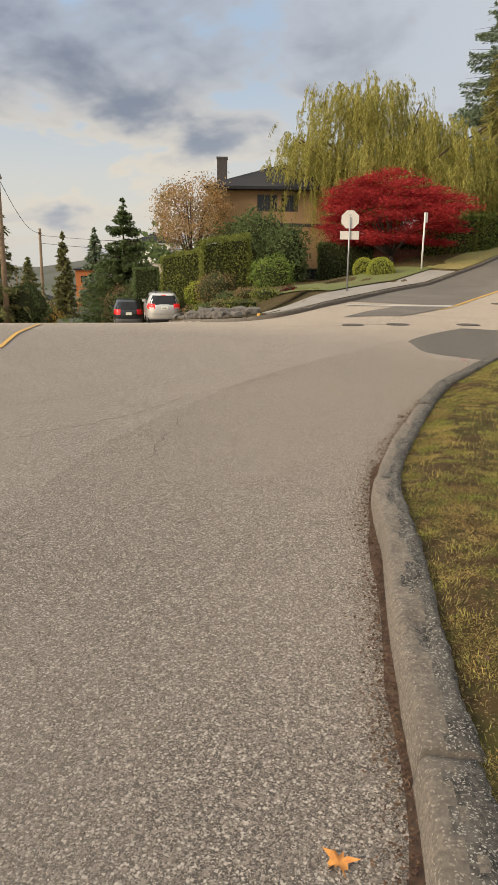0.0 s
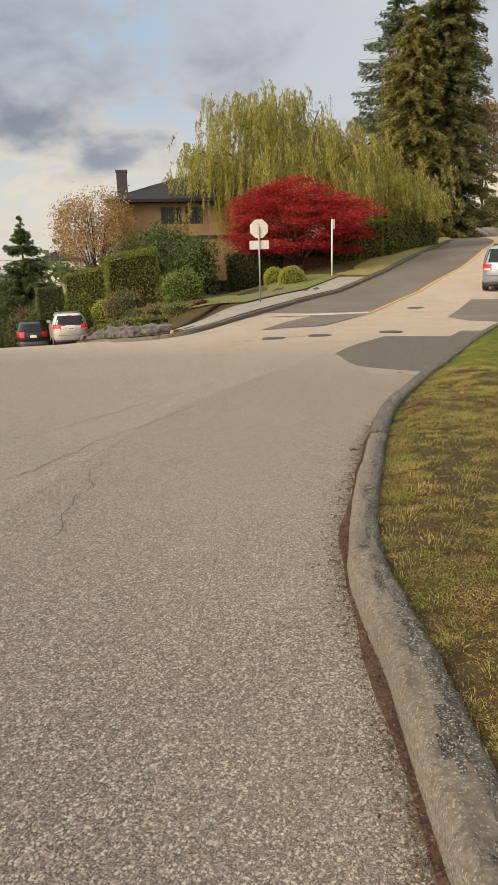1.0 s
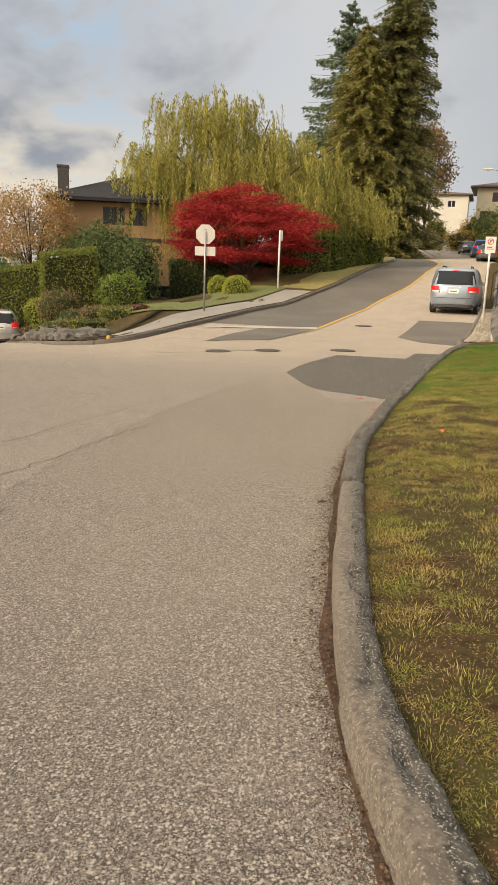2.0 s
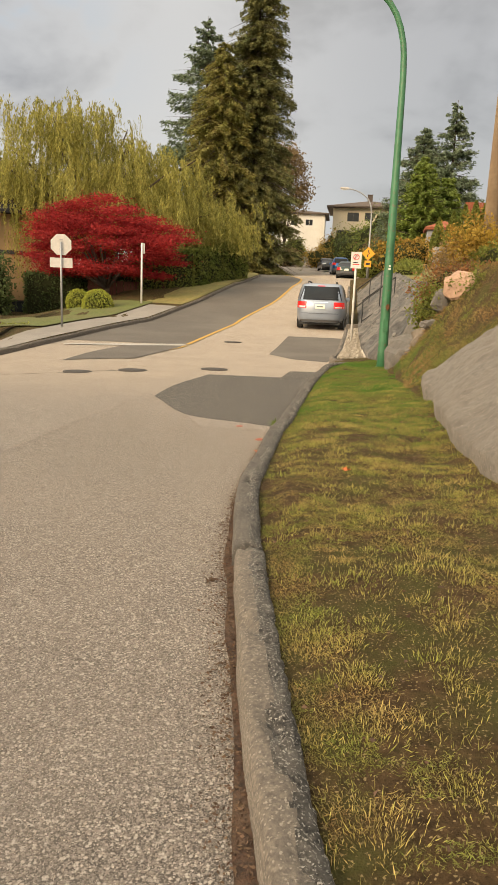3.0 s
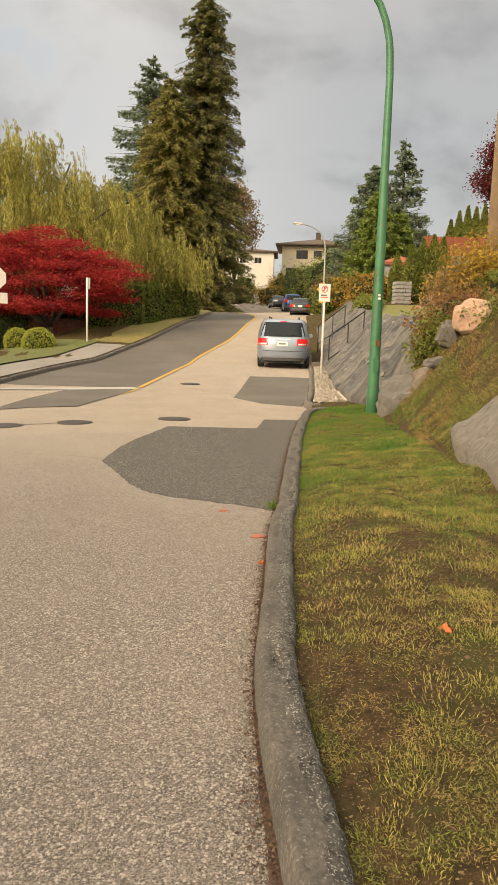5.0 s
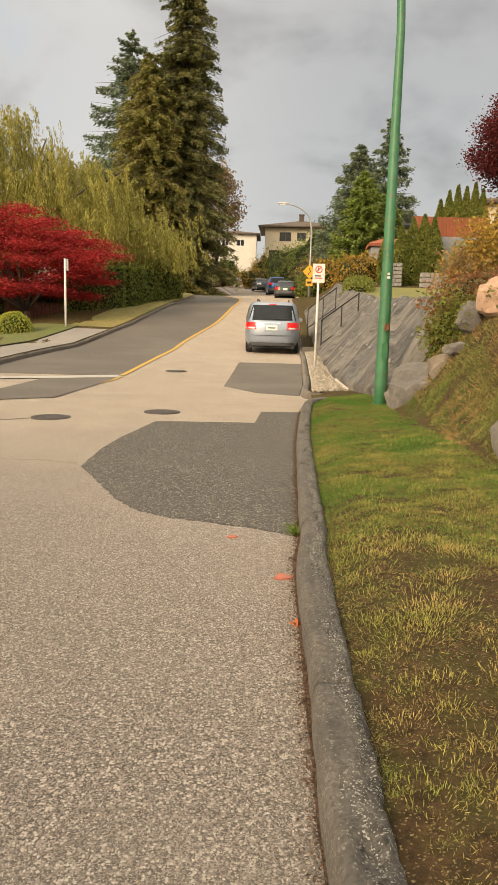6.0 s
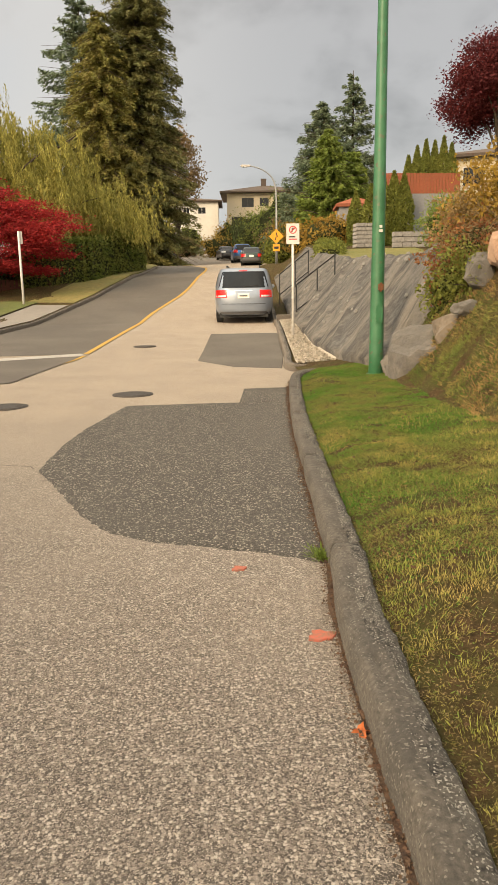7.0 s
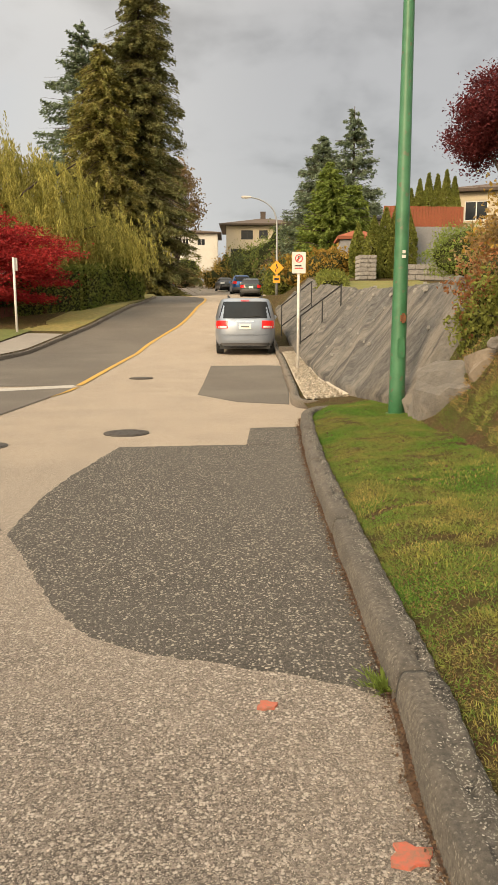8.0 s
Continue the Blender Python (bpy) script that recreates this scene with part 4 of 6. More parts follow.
def house(name, x, y, z, rz, w, d, h, roof_h, over, wall_m, roof_m, fronts, label, chimney=None, trim_m=None, sides=(), bands=(), dark_frames=True):
    """fronts: openings in the front wall (x0, x1, z0, z1); sides: in the wall at x = 0. Each gets a frame, panes and a sill."""
    trim_m = trim_m or TRIM
    top = thing(name, x, y, z, rz, label, "house")
    th = 0.25
    obj("wall", wall_with_holes(w, h, list(fronts), th), wall_m, top)
    side = obj("wall", wall_with_holes(d - th, h, list(sides), th), wall_m, top)
    side.matrix_basis = pose(0, d, 0, 0, 0, -90)
    obj("wall", box(w - th, w, th, d, 0, h), wall_m, top)
    obj("wall", box(th, w - th, d - th, d, 0, h), wall_m, top)
    rf = obj("roof", hip_roof(w, d, roof_h, over), roof_m, top)
    rf.location = (0, 0, h + 0.003)
    if chimney:
        cx, cy, cw, ch, cm = chimney
        obj("chimney", merge([(lambda bmv: bmv)(([(cx + sx * cw / 2 * k, cy + sy * cw / 2 * k, zz) for zz, k in ((0.0, 1), (ch - 0.12, 1), (ch - 0.12, 1.12), (ch, 1.12)) for sx, sy in ((-1, -1), (1, -1), (1, 1), (-1, 1))],
            [(4 * j + i, 4 * j + (i + 1) % 4, 4 * j + 4 + (i + 1) % 4, 4 * j + 4 + i) for j in range(3) for i in range(4)] + [(12, 13, 14, 15)]))]), cm, rf)
    for k, (holes, turn) in enumerate(((fronts, None), (sides, 1))):
        for a, b, c, e in holes:
            g = obj("window", merge([((lambda q: [(px, py, pz) for pz in (q[4], q[5]) for py in (q[2], q[3]) for px in (q[0], q[1])])(q),
                                      [(0, 1, 3, 2), (4, 6, 7, 5), (0, 4, 5, 1), (2, 3, 7, 6), (0, 2, 6, 4), (1, 5, 7, 3)])
                                     for q in ((a, b, 0.05, 0.13, c, c + 0.07), (a, b, 0.05, 0.13, e - 0.07, e), (a, a + 0.07, 0.05, 0.13, c + 0.07, e - 0.07), (b - 0.07, b, 0.05, 0.13, c + 0.07, e - 0.07),
                                               ((a + b) / 2 - 0.03, (a + b) / 2 + 0.03, 0.05, 0.13, c + 0.07, e - 0.07))]), trim_m, top)
            obj("pane", box(a + 0.07, (a + b) / 2 - 0.03, 0.085, 0.10, c + 0.07, e - 0.07), GLASS, g)
            obj("pane", box((a + b) / 2 + 0.03, b - 0.07, 0.085, 0.10, c + 0.07, e - 0.07), GLASS, g)
            if turn:
                g.matrix_basis = pose(0, d, 0, 0, 0, -90)
    for a, b, c, e, bm_ in bands:
        obj("trim", box(a, b, -0.06, -0.002, c, e), bm_, top)
    obj("floor_slab", box(th, w - th, th, d - th, h * 0.5, h * 0.5 + 0.2), wall_m, top)
    return top


DARKBRICK = mat("dark_chimney_brick", (0.06, 0.055, 0.055), (0.09, 0.08, 0.075), rough=0.9, scale=12, bump=0.01)
# the front looks down the cross street; it stands half behind the willow
# third opening stands in for shade under a deck, the fourth for the garage
house("corner_house", -22.3, 42.1, -0.9, 24.5, 8.4, 8.2, 6.45, 2.0, 0.75, TAN, ROOF,
      [(2.55, 3.8, 5.2, 6.2), (4.05, 5.1, 5.2, 6.2), (3.3, 5.2, 2.3, 4.1), (4.4, 7.6, 0.1, 1.75)], "tan stucco house with dark hipped roof and brick chimney", (0.30, 0.9, 0.62, 2.0, DARKBRICK),
      bands=[(-0.05, 8.4, 4.3, 4.5, TRIM)])

# --- concrete walk and lawn of the corner ---
PAVE = mat("pale_concrete_walk", (0.26, 0.235, 0.21), (0.20, 0.18, 0.16), rough=0.9, scale=20, bump=0.003, big=(0.17, 0.155, 0.14), bigscale=0.9)
DRYGRASS = mat("dry_verge_grass", (0.26, 0.20, 0.07), (0.16, 0.14, 0.045), rough=0.95, scale=6, bump=0.03, bscale=14, big=(0.13, 0.14, 0.04), bigscale=0.8)
LAWN = mat("shaded_lawn", (0.125, 0.14, 0.035), (0.085, 0.10, 0.028), rough=0.95, scale=6, bump=0.03, bscale=14, big=(0.12, 0.10, 0.04), bigscale=0.5)
kk = [p for p in curve_through(KERB_LEFT[4:15], 0.6)]


def beside(a, b, lo, hi):
    l, r = [], []
    for i, p in enumerate(kk):
        if not lo <= p.y <= hi or (p.y < 24 and p.x < -9.9):
            continue
        d = (kk[min(i + 1, len(kk) - 1)] - kk[max(i - 1, 0)]).normalized()
        nrm = Vector((-d.y, d.x, 0))
        l.append(p + nrm * a)
        r.append(p + nrm * b)
    return l, r


obj("pavement", strip(*beside(0.17, 1.55, 20, 37.5), 3, land, 0.012), PAVE, kind="structure", label="pale concrete pavement round the corner", category="pavement")
obj("grass_strip", strip(*beside(0.17, 2.3, 37.5, 70), 4, land, 0.016), DRYGRASS, kind="structure", label="dry yellow grass strip along the street", category="grass")
obj("lawn", strip(*beside(1.56, 4.8, 26.5, 37.8), 6, land, 0.055), LAWN, kind="structure", label="shaded lawn under the maple", category="grass")
obj("driveway", strip([(-15.2 + 5.2 * t / 20, 37.5 - 9.2 * t / 20) for t in range(21)], [(-12.6 + 3.2 * t / 20, 38.6 - 7.4 * t / 20) for t in range(21)], 6, land, 0.035), PAVE, kind="structure", label="pale concrete driveway to the house", category="driveway")

# --- fence behind the maple ---
FENCE = mat("red_brown_fence", (0.16, 0.06, 0.04), (0.11, 0.045, 0.03), rough=0.85, scale=10)
fence = thing("garden_fence", -11.9, 41.9, 0.6, 20, "low red-brown board fence under the maple", "fence")
fp = mesh_of(*(lambda b: ([tuple(v.co) for v in b.verts], [[v.index for v in f.verts] for f in b.faces]))((lambda b: (b.verts.index_update(), b)[1])(box(-0.08, 0.08, -0.012, 0.012, 0, 1.5))))
fp.materials.append(FENCE)
for i in range(22):
    ob = obj("board", fp, None, fence)
    ob.matrix_basis = pose(i * 0.19, 0, random.uniform(-0.02, 0.02))
obj("rail", box(-0.1, 4.1, 0.014, 0.06, 0.3, 0.39), FENCE, fence)
obj("rail", box(-0.1, 4.1, 0.014, 0.06, 1.1, 1.19), FENCE, fence)

# ---- street furniture ----
GREENPAINT = mat("green_pole_paint", (0.045, 0.165, 0.075), (0.03, 0.115, 0.05), rough=0.45, scale=6, big=(0.065, 0.20, 0.10), bigscale=1.3, speck=(0.10, 0.12, 0.07), speckscale=25, speckamt=0.06)
GREYMETAL = mat("galvanised_steel", (0.42, 0.42, 0.42), (0.34, 0.34, 0.34), rough=0.45, metal=0.7, scale=15)
SIGNBACK = mat("sign_back_aluminium", (0.62, 0.57, 0.52), (0.54, 0.50, 0.46), rough=0.5, metal=0.2, scale=10, big=(0.48, 0.44, 0.40), bigscale=3)
SIGNWHITE = mat("sign_white", (0.66, 0.62, 0.57), (0.58, 0.55, 0.50), rough=0.5, scale=10)
SIGNRED = mat("sign_red", (0.55, 0.03, 0.03), (0.48, 0.03, 0.03), rough=0.5, scale=10)
SIGNYELLOW = mat("sign_amber", (0.85, 0.36, 0.02), (0.78, 0.33, 0.02), rough=0.5, scale=10)
BLACK = mat("matt_black", (0.02, 0.02, 0.02), (0.03, 0.03, 0.03), rough=0.7, scale=10)
POSTWHITE = mat("white_post_paint", (0.72, 0.69, 0.64), (0.60, 0.57, 0.53), rough=0.6, scale=12, big=(0.5, 0.46, 0.42), bigscale=3)
WOODPOLE = mat("weathered_pole_wood", (0.33, 0.24, 0.15), (0.23, 0.165, 0.105), rough=0.9, scale=5, bump=0.01, bscale=30, big=(0.24, 0.16, 0.10), bigscale=1.2)
RUST = mat("rust", (0.22, 0.09, 0.04), (0.14, 0.06, 0.03), rough=0.9, scale=30)
IRON = mat("cast_iron_cover", (0.10, 0.085, 0.075), (0.06, 0.052, 0.046), rough=0.7, metal=0.3, scale=40, bump=0.004)
LENS = mat("lamp_lens", (0.75, 0.75, 0.72), (0.7, 0.7, 0.68), rough=0.2, scale=3)


def street_lamp(x, y, z, h, reach, rz, col, label, r=0.10, detail=True, arm=2.0):
    top = thing("street_lamp", x, y, z, rz, label, "street lamp")
    base = h - arm
    pts = [(0, 0, -0.3), (0, 0, 0.35), (0, 0, base * 0.5), (0, 0, base)]
    rad = [r * 1.1, r, r * 0.82, r * 0.62]
    bend = curve_through([(0, 0, 0), (-0.02, 0, 0.30), (-0.10, 0, 0.55), (-0.24, 0, 0.72), (-0.47, 0, 0.86), (-0.74, 0, 0.955), (-1.0, 0, 1.0)], 0.09)
    for i, q in enumerate(bend[1:]):
        pts.append((q.x * reach, 0, base + q.z * arm))
        rad.append(r * (0.62 - 0.25 * i / len(bend)))
    obj("pole", tube(pts, rad, 14), col, top, smooth=True)
    ex, ez = pts[-1][0], pts[-1][2]
    bm = box(ex - 0.62, ex + 0.05, -0.11, 0.11, ez - 0.05, ez + 0.07, 0.04)
    head = obj("lamp_head", bm, SIGNBACK, top, "grey lamp head")
    obj("lens", box(ex - 0.52, ex - 0.15, -0.08, 0.08, ez - 0.085, ez - 0.052, 0.01), LENS, head)
    if detail:
        obj("base_plate", merge([tube([(0, 0, -0.02), (0, 0, 0.05)], [r * 1.5, r * 1.35], 14)]), col, top)
        obj("hand_hole", box(-r * 0.5, r * 0.5, -r * 1.03, -r * 0.9, 0.75, 1.0, 0.01), col, top)
        for zz, w in ((2.04, 0.018), (1.985, 0.024)):
            obj("number_tag", box(-w, w, -r * 1.0, -r * 0.85, zz - 0.018, zz + 0.018), SIGNWHITE, top, "small white tag")
        obj("rust_spot", box(-0.02, 0.05, -r * 1.01, -r * 0.9, 1.18, 1.30, 0.02), RUST, top, "rust patch")
    return top


street_lamp(0.457, 18.22, 0.16, 7.5, 2.1, 3, GREENPAINT, "tall green-painted steel street lamp with curved arm")
street_lamp(4.30, 56.9, level(4.3, 56.9) + 0.13, 6.2, 1.7, 0, GREYMETAL, "grey-green steel street lamp further up the street", 0.09, False)


def octagon(r, th):
    v = [(r * math.cos(math.pi / 8 + i * math.pi / 4), s, r * math.sin(math.pi / 8 + i * math.pi / 4)) for s in (0, th) for i in range(8)]
    return v, [tuple(range(8)), tuple(reversed(range(8, 16)))] + [(i, i + 8, (i + 1) % 8 + 8, (i + 1) % 8) for i in range(8)]


sx, sy = -8.95, 27.4
sz = land(sx, sy)
stop = thing("stop_sign", sx, sy, sz, 14, "bare back of an octagonal stop sign on a steel post", "sign")
obj("post", tube([(0, 0, -0.3), (0, 0, 1.5), (0, 0, 2.75)], [0.032, 0.032, 0.03], 8), GREYMETAL, stop, smooth=True)
p = obj("sign_plate", octagon(0.355, 0.006), SIGNBACK, stop, "plain metal back of the octagon")
p.location = (0, 0.04, 2.66)
obj("lower_plate", box(-0.36, 0.36, 0.04, 0.046, 1.93, 2.24), SIGNBACK, stop, "plain metal back of a rectangular plate")
obj("bolt", box(-0.05, 0.05, 0.033, 0.04, 2.5, 2.54), GREYMETAL, stop)
obj("bolt", box(-0.05, 0.05, 0.033, 0.04, 2.8, 2.84), GREYMETAL, stop)

sz = land(-8.18, 37.1)
post = thing("sign_post", -8.18, 37.1, sz, 10, "slim white sign post seen from its side", "sign")
obj("post", tube([(0, 0, -0.3), (0, 0, 1.2), (0, 0, 2.75)], [0.045, 0.045, 0.042], 8), POSTWHITE, post, smooth=True)
obj("sign_plate", box(0.01, 0.13, 0.045, 0.051, 2.28, 2.74), SIGNBACK, post, "narrow sign plate turned away")

sz = level(0.58, 26.5) + 0.12
sign = thing("no_parking_sign", 0.58, 26.5, sz, -4, "white no-parking sign on a pale post in the gravel", "sign")
obj("post", tube([(0, 0, -0.3), (0, 0, 1.4), (0, 0, 2.72)], [0.033, 0.033, 0.031], 8), POSTWHITE, sign, smooth=True)
pl = obj("sign_plate", box(-0.16, 0.16, -0.042, -0.036, 2.28, 2.77, 0.002), SIGNWHITE, sign)


def ring(r0, r1, y, z, n=28):
    v = [(r * math.cos(2 * math.pi * i / n), y, z + r * math.sin(2 * math.pi * i / n)) for r in (r0, r1) for i in range(n)]
    return v, [(i, (i + 1) % n, (i + 1) % n + n, i + n) for i in range(n)]


obj("red_ring", ring(0.072, 0.095, -0.046, 2.62), SIGNRED, pl)
obj("slash", ([(-0.07, -0.048, 2.565), (-0.055, -0.048, 2.55), (0.07, -0.048, 2.675), (0.055, -0.048, 2.69)], [(0, 1, 2, 3)]), SIGNRED, pl)
obj("symbol_stem", box(-0.028, -0.008, -0.046, -0.043, 2.57, 2.67), BLACK, pl)
obj("symbol_bowl", ring(0.012, 0.03, -0.0465, 2.643, 14), BLACK, pl)
obj("text_bar", box(-0.10, 0.06, -0.046, -0.043, 2.44, 2.47), BLACK, pl)
obj("text_bar", box(-0.10, 0.10, -0.046, -0.043, 2.385, 2.41), SIGNRED, pl)

warn = thing("warning_sign", 4.24, 56.6, level(4.24, 56.6) + 0.13, -4, "amber diamond warning sign with a winding arrow above a small plate", "sign")
obj("post", tube([(0, 0, -0.3), (0, 0, 2.3)], [0.04, 0.04], 8), GREYMETAL, warn, smooth=True)
dp = obj("sign_plate", ([(0, -0.06, 1.35), (0.47, -0.06, 1.82), (0, -0.06, 2.29), (-0.47, -0.06, 1.82), (0, -0.05, 1.35), (0.47, -0.05, 1.82), (0, -0.05, 2.29), (-0.47, -0.05, 1.82)],
                        [(0, 1, 2, 3), (7, 6, 5, 4), (0, 4, 5, 1), (1, 5, 6, 2), (2, 6, 7, 3), (3, 7, 4, 0)]), SIGNYELLOW, warn)
obj("arrow", merge([([(a - 0.035, -0.066, b), (a + 0.035, -0.066, b), (c + 0.035, -0.066, d), (c - 0.035, -0.066, d)], [(0, 1, 2, 3)]) for a, b, c, d in
                    ((-0.06, 1.58, -0.06, 1.72), (-0.06, 1.72, 0.07, 1.82), (0.07, 1.82, 0.0, 1.94), (0.0, 1.94, 0.0, 2.06))]), BLACK, dp)
sp2 = obj("speed_plate", box(-0.23, 0.23, -0.06, -0.05, 0.88, 1.33), SIGNYELLOW, warn)
obj("text_bar", box(-0.15, 0.15, -0.066, -0.062, 1.03, 1.18), BLACK, sp2)

pole = thing("utility_pole", 2.3, 18.0, bank(2.3, 18.0), 0, "weathered brown wooden utility pole on the bank", "pole")
obj("pole", tube([(0, 0, -0.4), (0.03, 0, 4.0), (0.12, 0, 9.5)], [0.145, 0.125, 0.095], 14), WOODPOLE, pole, smooth=True)
obj("crossarm", box(0.12, 0.9, -0.05, 0.03, 3.35, 3.42), BLACK, pole, "dark metal bracket arm")


def line_pole(x, y, z, h, rz, label):
    t = thing("utility_pole", x, y, z, rz, label, "pole")
    obj("pole", tube([(0, 0, -0.4), (0, 0, h)], [0.19, 0.13], 8), WOODPOLE, t, smooth=True)
    obj("crossarm", box(-1.3, 1.3, -0.07, 0.07, h - 0.55, h - 0.40), WOODPOLE, t)
    for i in (-1.15, -0.5, 0.5, 1.15):
        obj("insulator", tube([(i, 0, h - 0.4), (i, 0, h - 0.22)], [0.05, 0.03], 6), GREYMETAL, t)
    return t


line_pole(-54.4, 63.0, -6.3, 10.4, -55, "far wooden utility pole with a crossarm")
line_pole(-34.5, 36.2, -3.0, 9.6, -55, "wooden utility pole at the falling street")
line_pole(-90, 98.0, -10.5, 10.0, -55, "distant wooden utility pole")
CABLE = BLACK
for k in range(1):
    ca, cb = Vector((-34.5 + 0.4 * k, 36.2 + 0.5 * k, 6.1)), Vector((-54.4 + 0.4 * k, 63.0 + 0.5 * k, 3.6))
    obj("power_cable", tube([ca.lerp(cb, t / 8) - Vector((0, 0, 0.9 * math.sin(math.pi * t / 8))) for t in range(9)], [0.02] * 9, 4), CABLE, label="thin black power cable between poles", category="cable", group="street cables")
for k in range(2):
    ca, cb = Vector((-54.4, 63.0, 3.4 - 0.8 * k)), Vector((-24.0, 64.0, 4.4 - 0.9 * k))
    obj("power_cable", tube([ca.lerp(cb, t / 8) - Vector((0, 0, 1.0 * math.sin(math.pi * t / 8))) for t in range(9)], [0.02] * 9, 4), CABLE, label="thin black power cable crossing the street", category="cable", group="street cables")


def manhole(x, y, r=0.33):
    t = thing("manhole_cover", x, y, level(x, y), random.uniform(0, 90), "dark cast-iron manhole cover set in the street", "manhole cover", "manhole covers")
    obj("rim", merge([tube([(0, 0, -0.02), (0, 0, 0.012)], [r * 1.13, r * 1.12], 28)]), IRON, t)
    obj("lid", merge([tube([(0, 0, 0.0), (0, 0, 0.018)], [r, r * 0.985], 28)] + [tube([(r * 0.7 * math.cos(a), r * 0.7 * math.sin(a), 0.01), (r * 0.7 * math.cos(a), r * 0.7 * math.sin(a), 0.022)], [0.03, 0.028], 6) for a in [i * math.pi / 4 for i in range(8)]]), IRON, t)


for mx, my in ((-5.5, 17.1), (-4.5, 17.45), (-2.96, 18.2), (-3.14, 26.2)):
    manhole(mx, my, 0.25)
mk = obj("kerb_marker", box(-0.05, 0.05, -0.04, 0.04, 0.0, 0.11, 0.012), PAINT_YELLOW, label="small yellow-painted marker block on the corner kerb", category="marker")
mk.location = (-9.72, 20.85, level(-9.7, 20.8) + 0.1)

# ---- vehicles ----
RUBBER = mat("tyre_rubber", (0.02, 0.02, 0.02), (0.03, 0.03, 0.03), rough=0.85, scale=30)
RIM = mat("alloy_rim", (0.5, 0.5, 0.5), (0.42, 0.42, 0.42), rough=0.35, metal=0.8, scale=10)
TAIL = mat("red_tail_lens", (0.75, 0.03, 0.03), (0.6, 0.02, 0.02), rough=0.15, scale=12, emit=0.0)
TAILLIT = mat("lit_red_tail_lens", (0.80, 0.02, 0.02), (0.7, 0.015, 0.015), rough=0.2, scale=12, emit=0.22)
CLEAR = mat("clear_lens", (0.75, 0.74, 0.72), (0.65, 0.64, 0.62), rough=0.15, scale=12)
PLATE = mat("plate_white", (0.80, 0.78, 0.66), (0.72, 0.70, 0.6), rough=0.5, scale=10)
CHROME = mat("chrome", (0.7, 0.7, 0.7), (0.6, 0.6, 0.6), rough=0.15, metal=1.0, scale=10)
PLASTIC = mat("grey_bumper_plastic", (0.10, 0.10, 0.105), (0.13, 0.13, 0.135), rough=0.55, scale=20)
CARGLASS = mat("car_glass", (0.012, 0.014, 0.016), (0.02, 0.022, 0.025), rough=0.12, scale=1, spec=0.25)


def paint(name, c):
    return mat(name, c, tuple(v * 0.93 for v in c), rough=0.28, metal=0.45, scale=4, coat=0.6, big=tuple(v * 0.85 for v in c), bigscale=1.5)


def rounded(w, y0, y1, z, n=40, e=5.0):
    """A layer of a car body: a rounded oblong, half width w, from y0 to y1."""
    cy, hl = (y0 + y1) / 2, (y1 - y0) / 2
    out = []
    for i in range(n):
        t = 2 * math.pi * i / n
        c, s = math.cos(t), math.sin(t)
        out.append((w * math.copysign(abs(c) ** (2 / e), c), cy + hl * math.copysign(abs(s) ** (2 / e), s), z))
    return out


